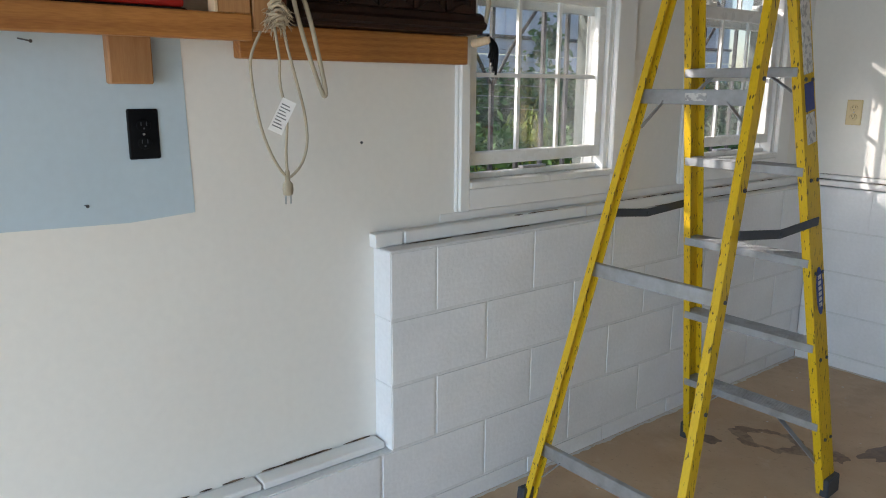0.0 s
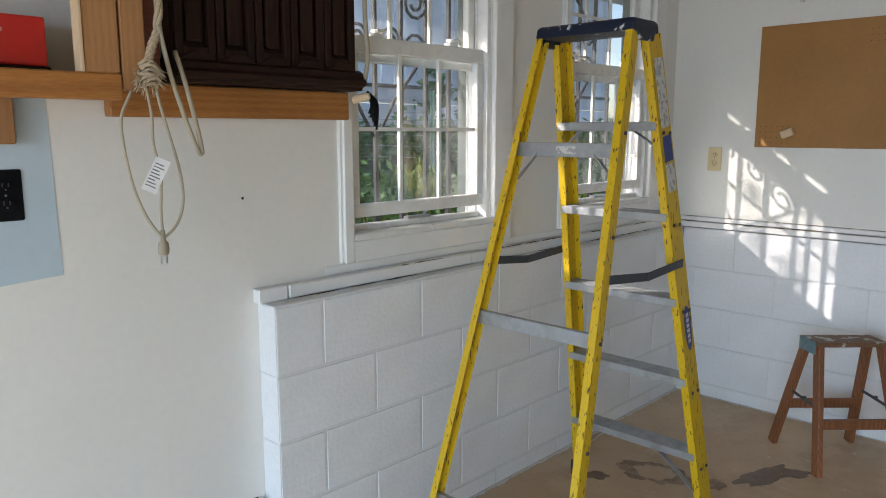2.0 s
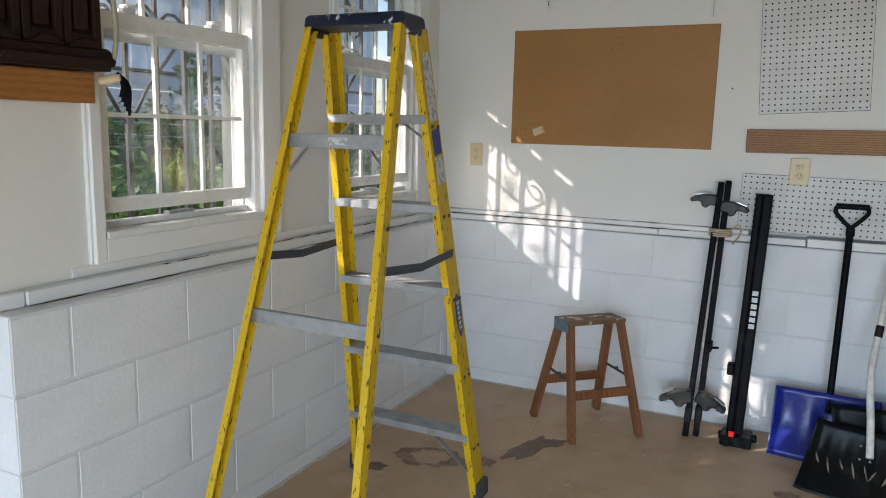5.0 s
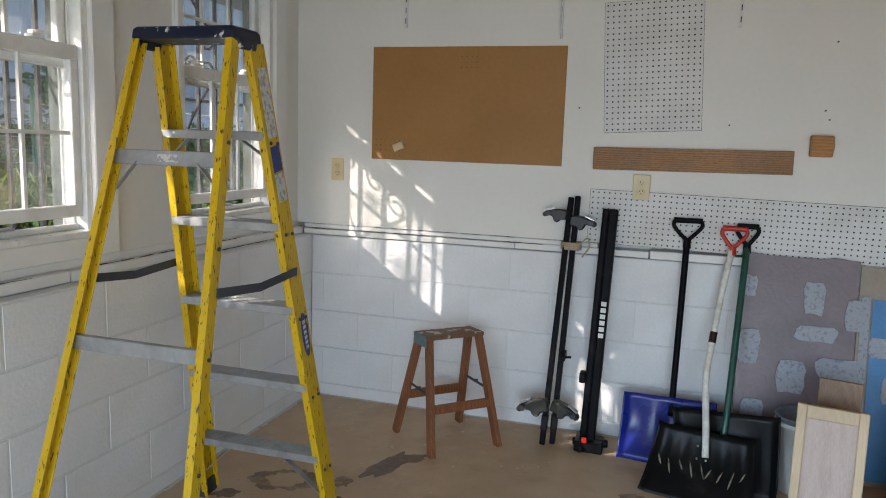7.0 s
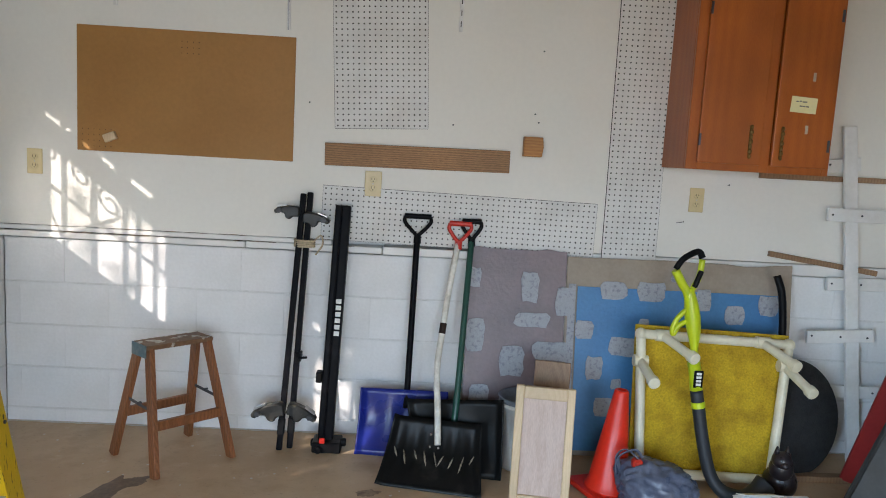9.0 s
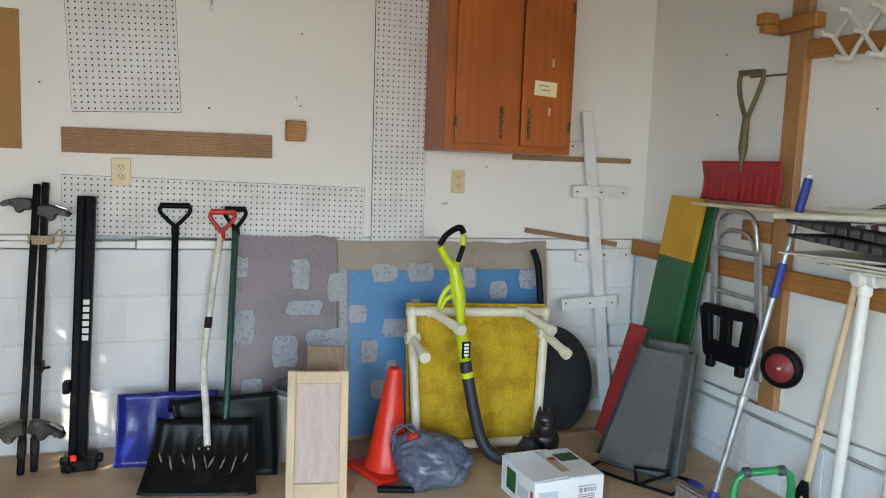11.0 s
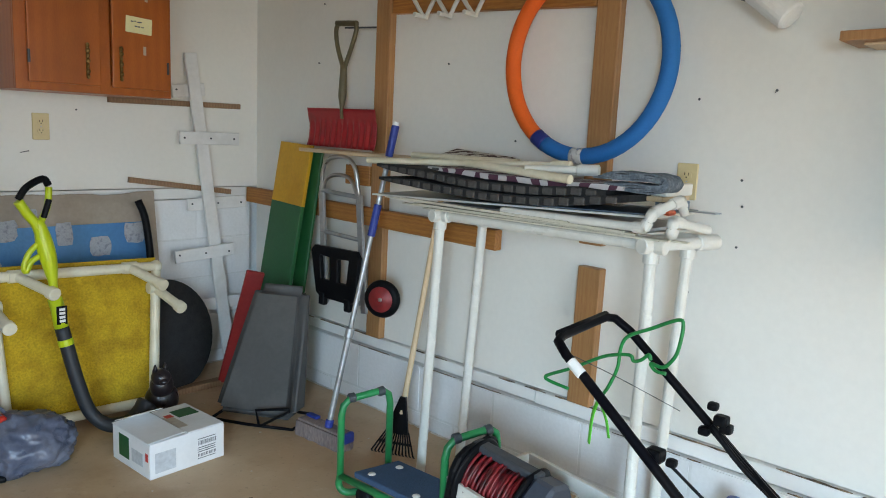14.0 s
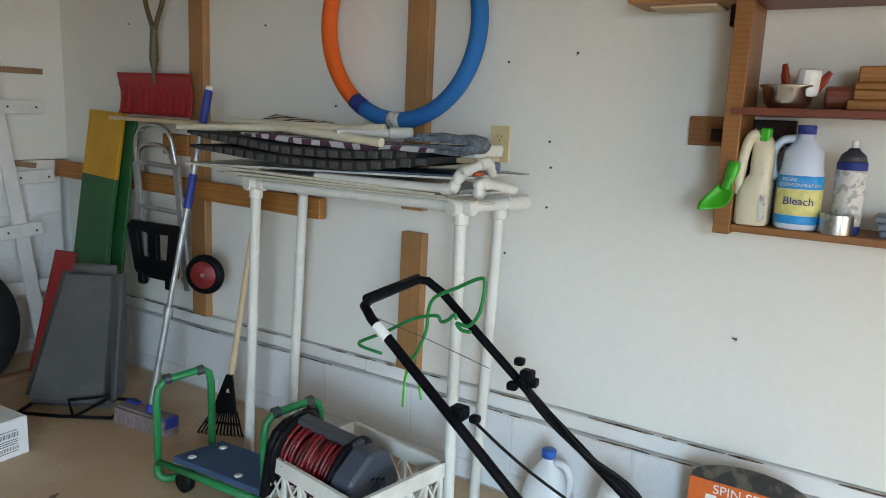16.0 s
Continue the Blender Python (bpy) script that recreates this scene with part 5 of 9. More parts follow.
# ---------------------------------------------------------------- boards, bucket and clutter by the north wall
MAUVE = material("faded_mauve_painted_sheet", (0.21, 0.155, 0.165), rough=0.42, vary=0.06, scale=4, second=(0.16, 0.13, 0.14), amount=0.8, bump=0.4, depth=0.004)
SKYBLUE = material("blue_painted_sheet", (0.06, 0.225, 0.46), rough=0.42, vary=0.06, scale=4, second=(0.05, 0.18, 0.39), amount=0.7, bump=0.4, depth=0.004)
TAN_SHEET = material("tan_unpainted_sheet", (0.36, 0.30, 0.24), rough=0.75, vary=0.06, scale=5, second=(0.27, 0.22, 0.18), amount=0.7, bump=0.3)
NEWS = material("pasted_newsprint", (0.37, 0.385, 0.42), rough=0.7, vary=0.12, scale=70, grain=140, second=(0.20, 0.20, 0.24), spread=(0.55, 0.62), amount=0.7)


def lean(x, z, off=0.0):
    """A place on the sheets that lean on the wall."""
    return Vector((x, -0.035 - (0.95 - z) * 0.135 - off, z))


def sheet_board(name, label, x0, x1, fields, scraps, seed):
    rng = random.Random(seed)
    s = thing(name, label, "painted board", (x0, -0.16, 0), group="painted boards")
    for k, (a, b, lo, hi, mat, off, nm) in enumerate(fields):
        bm = bmesh.new()
        n = 14
        top = [lean(a + (b - a) * i / n, hi + (0.012 * noise.noise((i * 0.4, seed, 0)) if hi > 0.8 else 0), off) for i in range(n + 1)]
        low = [lean(a + (b - a) * i / n, lo, off) for i in range(n + 1)]
        deep = Vector((0, 0.006 if k == 0 else 0.0015, 0))
        f = [[bm.verts.new(p + d) for p in r] for r in (top, low) for d in (Vector(), deep)]
        for i in range(n):
            bm.faces.new((f[0][i], f[2][i], f[2][i + 1], f[0][i + 1]))
            bm.faces.new((f[1][i + 1], f[3][i + 1], f[3][i], f[1][i]))
            bm.faces.new((f[1][i], f[0][i], f[0][i + 1], f[1][i + 1]))
            bm.faces.new((f[2][i], f[3][i], f[3][i + 1], f[2][i + 1]))
        bm.faces.new((f[0][0], f[1][0], f[3][0], f[2][0]))
        bm.faces.new((f[0][n], f[2][n], f[3][n], f[1][n]))
        bmesh.ops.recalc_face_normals(bm, faces=bm.faces)
        part(nm, bm, mat, s)
    for x, z, w, h in scraps:
        bm = bmesh.new()
        pts = []
        for i in range(14):
            a = 2 * math.pi * i / 14
            q = 1 / max(abs(math.cos(a)), abs(math.sin(a))) * rng.uniform(0.88, 1.04)
            pts.append(bm.verts.new(lean(x + w / 2 * math.cos(a) * q, z + h / 2 * math.sin(a) * q, 0.0135 + rng.uniform(0, 0.001))))
        bm.faces.new(pts)
        bmesh.ops.recalc_face_normals(bm, faces=bm.faces)
        if bm.faces[:][0].normal.y > 0:
            bmesh.ops.reverse_faces(bm, faces=bm.faces)
        out = bmesh.ops.extrude_face_region(bm, geom=list(bm.faces))
        bmesh.ops.translate(bm, vec=(0, 0.002, 0), verts=[g for g in out["geom"] if isinstance(g, bmesh.types.BMVert)])
        bmesh.ops.recalc_face_normals(bm, faces=bm.faces)
        part("paper_scrap", bm, NEWS, s)


sheet_board("painted_board", "mauve painted board with pasted newspaper scraps", 2.146, 2.60,
            [(2.146, 2.605, 0.004, 0.945, MAUVE, 0.0, "board")],
            [(2.175, 0.81, 0.06, 0.09), (2.435, 0.775, 0.085, 0.145), (2.45, 0.625, 0.17, 0.07), (2.19, 0.545, 0.09, 0.16), (2.545, 0.485, 0.17, 0.09), (2.365, 0.43, 0.12, 0.145), (2.60, 0.715, 0.085, 0.13), (2.22, 0.27, 0.1, 0.1)], 5)
sheet_board("painted_board", "blue painted board with a tan margin and paper scraps", 2.60, 3.68,
            [(2.608, 3.685, 0.004, 0.925, TAN_SHEET, 0.0, "board"), (2.66, 3.64, 0.03, 0.79, SKYBLUE, 0.008, "blue_field"), (2.618, 2.652, 0.03, 0.80, NEWS, 0.008, "pale_strip")],
            [(2.83, 0.78, 0.13, 0.085), (3.01, 0.78, 0.14, 0.09), (3.26, 0.755, 0.075, 0.1), (3.41, 0.69, 0.10, 0.09), (3.57, 0.74, 0.10, 0.095), (2.885, 0.52, 0.14, 0.09), (2.755, 0.415, 0.08, 0.11),
             (2.81, 0.235, 0.11, 0.09), (2.70, 0.59, 0.09, 0.09), (2.98, 0.63, 0.05, 0.05), (2.86, 0.345, 0.05, 0.05), (3.13, 0.85, 0.06, 0.04)], 6)

WHITE_PLASTIC = material("white_bucket_plastic", (0.72, 0.71, 0.68), rough=0.4, vary=0.03, second=(0.5, 0.47, 0.42), scale=8, amount=0.4)
GREY_BLUE = material("grey_blue_plastic", (0.16, 0.18, 0.22), rough=0.45)
bucket = thing("bucket", "white plastic bucket with a grey liner inside", "bucket", (2.415, -0.283, 0))
M = Matrix.Translation((2.415, -0.283, 0))
part("pail", lathe([(0.0, 0.0), (0.098, 0.0), (0.101, 0.01), (0.112, 0.28), (0.119, 0.281), (0.119, 0.297), (0.112, 0.30), (0.106, 0.295), (0.095, 0.02), (0, 0.015)], 28, M), WHITE_PLASTIC, bucket)
part("liner", lathe([(0.0, 0.03), (0.10, 0.24), (0.115, 0.302), (0.122, 0.318), (0.118, 0.324), (0.108, 0.318), (0.09, 0.26), (0, 0.2)], 28, M), GREY_BLUE, bucket)
solo("plywood_scrap", slab(-0.075, -0.009, 0.0, 0.075, 0.009, 0.53, 0.002, Matrix.Translation((2.478, -0.505, 0.0)) @ Euler((radians(-9), 0, radians(-14))).to_matrix().to_4x4()), PLY,
     "narrow offcut of old plywood standing behind a frame", "plywood", (2.478, -0.505, 0))


def small_frame():
    """A raw pine cabinet door with a thin panel."""
    base = Vector((2.42, -0.72, 0.0))
    u = Vector((0.985, -0.17, 0)).normalized()
    n = u.cross(Vector((-0.011, 0.075, 0.445))).normalized()
    m = Matrix((u, -n, u.cross(-n))).transposed().to_4x4()
    m.translation = base
    f = thing("cabinet_door", "unpainted pine frame door with a thin panel, leaning", "door", base)
    w, h, r = 0.116, 0.487, 0.032
    for s in (-1, 1):
        part("stile", slab(min(s * w, s * (w - r)), -0.016, 0.0, max(s * w, s * (w - r)), 0.016, h, 0.003, m), PALE_WOOD, f)
    for lo, hi in ((0.002, 0.06), (h - 0.05, h - 0.002)):
        part("rail", slab(-w + r, -0.0155, lo, w - r, 0.0155, hi, 0.003, m), PALE_WOOD, f)
    panel = material("pale_birch_panel", (0.55, 0.42, 0.36), rough=0.6, vary=0.08, scale=7, grain=50, second=(0.46, 0.33, 0.27), amount=0.6, stretch=(6, 6, 0.6), bump=0.1)
    part("panel", slab(-w + r - 0.004, -0.002, 0.055, w - r + 0.004, 0.004, h - 0.045, 0.0, m), panel, f)


small_frame()
CONE = material("orange_red_cone_plastic", (0.74, 0.026, 0.008), rough=0.4, vary=0.05, second=(0.55, 0.02, 0.005), amount=0.5)
cone = thing("traffic_cone", "small orange-red traffic cone", "cone", (2.742, -0.525, 0))
M = Matrix.Translation((2.742, -0.525, 0)) @ Euler((radians(2), radians(3), radians(24))).to_matrix().to_4x4()
part("base", slab(-0.125, -0.125, 0.004, 0.125, 0.125, 0.026, 0.008, M, 2), CONE, cone)
part("body", lathe([(0.10, 0.024), (0.094, 0.032), (0.082, 0.06), (0.030, 0.438), (0.026, 0.447), (0.018, 0.447), (0.018, 0.40), (0, 0.40)], 28, M), CONE, cone)

BAG = material("grey_blue_plastic_bag", (0.085, 0.10, 0.15), rough=0.3, vary=0.15, scale=10, second=(0.19, 0.20, 0.25), amount=0.6, bump=0.3)


def plastic_bag():
    b = thing("plastic_bag", "crumpled grey-blue plastic carrier bag on the floor", "bag", (2.87, -0.69, 0))
    bm = bmesh.new()
    bmesh.ops.create_icosphere(bm, subdivisions=5, radius=1.0)
    for v in bm.verts:
        n = v.co.normalized()
        d = 1 + 0.24 * noise.noise(n * 1.7 + Vector((3, 1, 0))) + 0.13 * (1 - 2 * abs(noise.noise(n * 3.3 + Vector((0, 5, 2))))) + 0.06 * (1 - 2 * abs(noise.noise(n * 7.0))) + 0.03 * (1 - 2 * abs(noise.noise(n * 15.0)))
        p = Vector((n.x * 0.150 * d, n.y * 0.115 * d, n.z * 0.100 * d + 0.088))
        p.z += 0.055 * max(0, -n.x) * max(0, n.z)
        v.co = Vector((2.892 + p.x * 0.93 + p.y * 0.3, -0.685 - p.x * 0.24 + p.y * 0.95, max(0.003, p.z)))
    for f in bm.faces:
        f.smooth = True
    part("bag_body", bm, BAG, b)
    for k in range(2):
        bm = bmesh.new()
        hose(bm, smooth_line([(2.74 + 0.02 * k, -0.66, 0.14), (2.735, -0.655 - 0.02 * k, 0.215), (2.77 + 0.03 * k, -0.665, 0.245), (2.83, -0.68, 0.20 + 0.02 * k)], 6), 0.013, 8, flat=0.25)
        part("bag_handle", bm, BAG, b)
    part("bag_contents", slab(2.79, -0.70, 0.17, 2.83, -0.66, 0.215, 0.008), RED_GRIP, b)


plastic_bag()
solo("hand_torch", rounded(rod(bmesh.new(), (2.66, -0.72, 0.013), (2.80, -0.765, 0.014), 0.013), 0.004), BLACK, "black rubber hand torch lying on the floor", "torch", (2.73, -0.74, 0))

PVC = material("ivory_plastic_pipe", (0.74, 0.68, 0.52), rough=0.35, vary=0.04, second=(0.55, 0.46, 0.28), scale=8, amount=0.45, bump=0.05)
PVC_WHITE = material("white_plastic_pipe", (0.68, 0.67, 0.62), rough=0.3, vary=0.03, second=(0.55, 0.52, 0.45), scale=7, amount=0.4, bump=0.05)
MUSTARD = material("mustard_yellow_carpet", (0.54, 0.345, 0.012), rough=0.95, vary=0.2, scale=9, grain=120, second=(0.36, 0.21, 0.008), spread=(0.42, 0.6), amount=0.8, bump=0.9, depth=0.006)


def pipe(bm, a, b, r=0.021):
    return rod(bm, a, b, r, seg=16)


def jump_frame():
    """A square plastic pipe frame with four pegs and a yellow board behind it."""
    f = thing("jump_frame", "ivory plastic pipe frame with four stub pegs", "frame", (3.2, -0.44, 0))
    tl, tr, br, bl = Vector((2.885, -0.355, 0.645)), Vector((3.535, -0.365, 0.628)), Vector((3.478, -0.445, 0.045)), Vector((2.90, -0.445, 0.06))
    for a, b in ((tl, tr), (tr, br), (br, bl), (bl, tl)):
        part("pipe", pipe(bmesh.new(), a, b), PVC, f)
    for p in (tl, tr, br, bl):
        bm = bmesh.new()
        bmesh.ops.create_uvsphere(bm, u_segments=14, v_segments=10, radius=0.027, matrix=Matrix.Translation(p))
        part("elbow", bm, PVC, f)
    for a, b in (((2.98, -0.357, 0.642), (3.05, -0.555, 0.597)), ((2.887, -0.372, 0.53), (2.892, -0.555, 0.487)), ((3.42, -0.362, 0.632), (3.478, -0.555, 0.581)), ((3.523, -0.378, 0.535), (3.558, -0.555, 0.471))):
        a, b = Vector(a), Vector(b)
        peg = part("peg", pipe(bmesh.new(), a, b, 0.020), PVC, f)
        part("end_cap", rounded(pipe(bmesh.new(), b - (b - a).normalized() * 0.03, b + (b - a).normalized() * 0.004, 0.026), 0.005, 2), PVC, peg)
        bm = bmesh.new()
        rod(bm, a - (tr - tl).normalized() * 0.03, a + (tr - tl).normalized() * 0.03, 0.026, seg=14)
        part("tee", bm, PVC, peg)


jump_frame()
bm = prism([(2.862, 0.03), (3.49, 0.015), (3.552, 0.665), (2.868, 0.685)], 0.014, None, 0.003)
bm.transform(Matrix.Translation((0, -0.408, 0)) @ Matrix.Rotation(radians(90 - 8), 4, "X"))
solo("yellow_board", bm, MUSTARD, "square board covered in mustard-yellow carpet", "board", (3.2, -0.41, 0.02))

LIME = material("lime_green_plastic", (0.52, 0.62, 0.012), rough=0.35, vary=0.03)


NOZZLE = material("matt_dark_grey_tube", (0.020, 0.023, 0.028), rough=0.55, vary=0.1, second=(0.06, 0.055, 0.045), spread=(0.6, 0.7), scale=8, amount=0.5)


def edger():
    """A lime and black garden blower stood on its nozzle."""
    e = thing("leaf_blower", "lime green and black electric blower leaning on the frame", "blower", (3.22, -0.62, 0))
    y = -0.50
    bm = bmesh.new()
    hose(bm, smooth_line([(2.955, y, 0.955), (2.985, y, 1.0), (3.045, y + 0.01, 1.03), (3.062, y, 1.005)], 5), 0.015, 8, flat=0.8)
    part("rubber_grip", bm, BLACK, e)
    bm = bmesh.new()
    hose(bm, smooth_line([(2.955, y, 0.95), (2.985, y, 0.90), (3.012, y, 0.86), (3.03, y, 0.80)], 5), 0.018, 8)
    hose(bm, smooth_line([(3.062, y, 1.0), (3.055, y, 0.93), (3.03, y, 0.87), (3.018, y, 0.84)], 5), 0.013, 8)
    hose(bm, smooth_line([(3.02, y, 0.88), (3.04, y, 0.78), (3.055, y - 0.01, 0.68), (3.062, y - 0.02, 0.56)], 5), 0.03, 10, radii=[0.016 + 0.016 * math.sin(math.pi * min(1, k / 12)) for k in range(16)])
    hose(bm, smooth_line([(3.03, y, 0.80), (2.985, y, 0.755), (2.965, y, 0.705), (2.972, y, 0.685), (2.99, y, 0.72), (3.03, y, 0.745)], 5), 0.011, 8)
    part("housing", bm, LIME, e)
    part("trigger", rounded(rod(bmesh.new(), (3.058, y - 0.012, 0.955), (3.035, y - 0.012, 0.885), 0.011), 0.003), BLACK, e)
    bm = bmesh.new()
    hose(bm, [(3.061, y - 0.018, 0.575), (3.068, y - 0.03, 0.53), (3.075, y - 0.04, 0.46)], 0.026, 12)
    part("upper_tube", bm, LIME, e)
    bm = bmesh.new()
    hose(bm, smooth_line([(3.075, y - 0.04, 0.462), (3.09, y - 0.05, 0.38), (3.115, y - 0.065, 0.25), (3.15, y - 0.085, 0.12), (3.20, y - 0.115, 0.06), (3.28, y - 0.13, 0.045), (3.34, y - 0.12, 0.07), (3.375, y - 0.11, 0.10)], 5),
         0.027, 12, radii=[0.026] * 18 + [0.026 + 0.0012 * k for k in range(18)])
    part("nozzle", bm, NOZZLE, e, "matt dark grey curved nozzle")
    part("label_plate", slab(3.052, y - 0.062, 0.478, 3.09, y - 0.058, 0.55, 0.001), BLACK, e)
    bm = bmesh.new()
    for k in range(4):
        box(bm, 3.061, y - 0.0635, 0.487 + k * 0.015, 3.082, y - 0.0625, 0.497 + k * 0.015)
    part("lettering_bar", bm, PAPER, e)
    part("tube_band", rounded(rod(bmesh.new(), (3.083, y - 0.046, 0.415), (3.088, y - 0.049, 0.39), 0.0285), 0.002), LIME, e)


edger()
FELT = material("black_mesh_disc", (0.022, 0.022, 0.024), rough=0.85, vary=0.3, scale=30, grain=160, bump=0.8)
bm = lathe([(0.0, 0.0), (0.262, 0.0), (0.268, 0.006), (0.268, 0.012), (0.262, 0.018), (0.0, 0.018)], 48)
bm.transform(Matrix.Translation((3.625, -0.27, 0.268)) @ Euler((radians(79), 0, radians(14))).to_matrix().to_4x4())
solo("round_disc", bm, FELT, "round black mesh disc leaning behind the frame", "disc", (3.625, -0.27, 0.0))
bm = bmesh.new()
hose(bm, smooth_line([(3.555, -0.155, 0.90), (3.575, -0.175, 0.83), (3.588, -0.185, 0.72), (3.59, -0.20, 0.60), (3.58, -0.24, 0.3), (3.56, -0.27, 0.014)], 5), 0.017, 10)
solo("black_hose", bm, BLACK, "bent black hose standing against the boards", "hose", (3.56, -0.27, 0))
STATUE = material("dark_glazed_ceramic", (0.022, 0.016, 0.018), rough=0.3, vary=0.3, scale=14)


def statue():
    """A small dark animal figure, one plain shape."""
    bm = bmesh.new()
    def blob(c, r, s):
        bmesh.ops.create_icosphere(bm, subdivisions=3, radius=r, matrix=Matrix.Translation(c) @ Matrix.Diagonal((*s, 1)))
    blob((3.475, -0.53, 0.075), 0.075, (0.95, 0.9, 1.0))
    blob((3.462, -0.555, 0.145), 0.052, (0.95, 0.9, 1.1))
    blob((3.45, -0.575, 0.19), 0.040, (1, 1.05, 0.9))
    blob((3.445, -0.61, 0.18), 0.018, (1, 1.1, 0.8))
    for d in (-0.022, 0.022):
        bmesh.ops.create_cone(bm, cap_ends=True, segments=10, radius1=0.014, radius2=0.003, depth=0.034, matrix=Matrix.Translation((3.45 + d, -0.57, 0.23)))
    for f in bm.faces:
        f.smooth = True
    for v in bm.verts:
        v.co.z = max(0.001, v.co.z)
    solo("statue", bm, STATUE, "small dark glazed animal figure on the floor", "statue", (3.475, -0.53, 0))


statue()
CARTON = material("white_printed_carton", (0.74, 0.74, 0.74), rough=0.5, vary=0.02, second=(0.62, 0.60, 0.57), scale=5, amount=0.4)
TAPE = material("brown_packing_tape", (0.48, 0.40, 0.31), rough=0.3)
PRINT_GREEN = material("green_print", (0.012, 0.10, 0.03), rough=0.5)
PRINT_GREY = material("pale_grey_print", (0.50, 0.52, 0.54), rough=0.5)


def carton():
    base = Vector((3.165, -1.078, 0))
    m = Matrix.Translation(base) @ Matrix.Rotation(radians(3), 4, "Z")
    w, d, h = 0.300, 0.275, 0.134
    c = thing("cardboard_box", "white printed cardboard carton, flaps taped shut", "box", base + Vector((0.15, 0.12, 0)))
    part("carton_body", slab(0, 0, 0.001, w, d, h, 0.002, m), CARTON, c)
    part("flap", slab(0.002, 0.002, h + 0.0005, w * 0.48, d - 0.002, h + 0.004, 0.001, m @ Matrix.Translation((0, 0, 0.001)) @ Matrix.Rotation(radians(-2.5), 4, "Y")), CARTON, c)
    part("flap", slab(w * 0.5, 0.002, h + 0.0005, w - 0.002, d - 0.002, h + 0.004, 0.001, m), CARTON, c)
    part("tape", slab(w * 0.49, 0.06, h + 0.0042, w * 0.62, d - 0.09, h + 0.0048, 0, m), TAPE, c)
    part("loose_flap", slab(0.0, 0.0, 0.0, w * 0.46, 0.003, 0.11, 0.001, m @ Matrix.Translation((0.006, d - 0.006, h + 0.010)) @ Matrix.Rotation(radians(68), 4, "X")), CARTON, c)
    for name, args, mt in (("green_panel", (-0.0008, 0.15, 0.03, 0.0, 0.225, 0.115), PRINT_GREEN), ("picture", (-0.0008, 0.05, 0.035, 0.0, 0.13, 0.085), PRINT_GREY), ("red_mark", (-0.001, 0.012, 0.065, 0.0, 0.03, 0.095), RED_GRIP),
                           ("text_block", (0.02, -0.0008, 0.02, 0.10, 0.0, 0.095), PRINT_GREY), ("green_panel", (0.20, 0.15, h + 0.0042, 0.285, 0.225, h + 0.005), PRINT_GREEN), ("red_mark", (0.16, 0.17, h + 0.0042, 0.19, 0.20, h + 0.005), RED_GRIP)):
        part(name, slab(*args, 0, m), mt, c)
    bm = bmesh.new()
    for k in range(14):
        x = 0.19 + k * 0.0055
        box(bm, x, -0.0008, 0.075, x + (0.003 if k % 3 else 0.0016), 0.0, 0.092)
        box(bm, x, -0.0008, 0.030, x + (0.0016 if k % 2 else 0.003), 0.0, 0.042)
    for z in (0.098, 0.064, 0.056, 0.048, 0.022):
        box(bm, 0.188, -0.0008, z, 0.262, 0.0, z + 0.003)
    bm.transform(m)
    part("bar_code", bm, INK, c)


carton()
GREY_VINYL = material("grey_vinyl_cover", (0.070, 0.070, 0.070), rough=0.7, vary=0.06, scale=5, second=(0.115, 0.113, 0.11), amount=0.5, bump=0.15)


def wedge_seat():
    s = thing("folded_seat", "grey vinyl wedge-shaped seat stood on end", "seat", (3.74, -0.8, 0))
    bm = bmesh.new()
    foot, along, away = Vector((3.614, -0.684, 0.0)), Vector((0.494, -0.8695, 0)), Vector((0.8695, 0.494, 0))

    def ring(z, a0, a1, deep):
        """Front and back corners of the cushion at a height."""
        lean_back = away * 0.2 * z + Vector((0, 0, z))
        return [foot + along * a + away * d + lean_back for a, d in ((a0, 0), (a1, 0), (a1, deep), (a0, deep))]

    rings = [[bm.verts.new(p) for p in r] for r in (ring(0.02, 0.0, 0.385, 0.16), ring(0.583, 0.146, 0.390, 0.085))]
    for a, b in zip(rings, rings[1:]):
        for k in range(4):
            bm.faces.new((a[k], a[(k + 1) % 4], b[(k + 1) % 4], b[k]))
    bm.faces.new(rings[0][::-1])
    bm.faces.new(rings[1])
    bmesh.ops.bevel(bm, geom=list(bm.edges), offset=0.036, segments=5, affect="EDGES", clamp_overlap=True)
    for f in bm.faces:
        f.smooth = f.calc_area() < 0.02
    part("cushion", bm, GREY_VINYL, s)
    bm = bmesh.new()
    at = lambda a, d, z: foot + along * a + away * d + Vector((0, 0, z))
    hose(bm, [at(0.02, -0.02, 0.008), at(0.20, -0.03, 0.008), at(0.40, -0.02, 0.008), at(0.41, 0.17, 0.008), at(0.02, 0.17, 0.008), at(0.02, -0.02, 0.008)], 0.007, 8)
    hose(bm, [at(0.25, -0.03, 0.012), at(0.235, -0.026, 0.075), at(0.385, -0.024, 0.098), at(0.388, -0.024, 0.088), at(0.262, -0.03, 0.012)], 0.006, 8)
    part("wire_stand", bm, BLACK_METAL, s)


wedge_seat()
RED_WOOD = material("red_painted_wood", (0.33, 0.020, 0.018), rough=0.5, vary=0.06, second=(0.22, 0.015, 0.012), amount=0.5)
GREEN_WOOD = material("green_painted_wood", (0.012, 0.105, 0.030), rough=0.5, vary=0.06, second=(0.02, 0.14, 0.045), amount=0.5)
YELLOW_WOOD = material("yellow_painted_wood", (0.62, 0.33, 0.012), rough=0.5, vary=0.06, second=(0.5, 0.25, 0.01), amount=0.5)


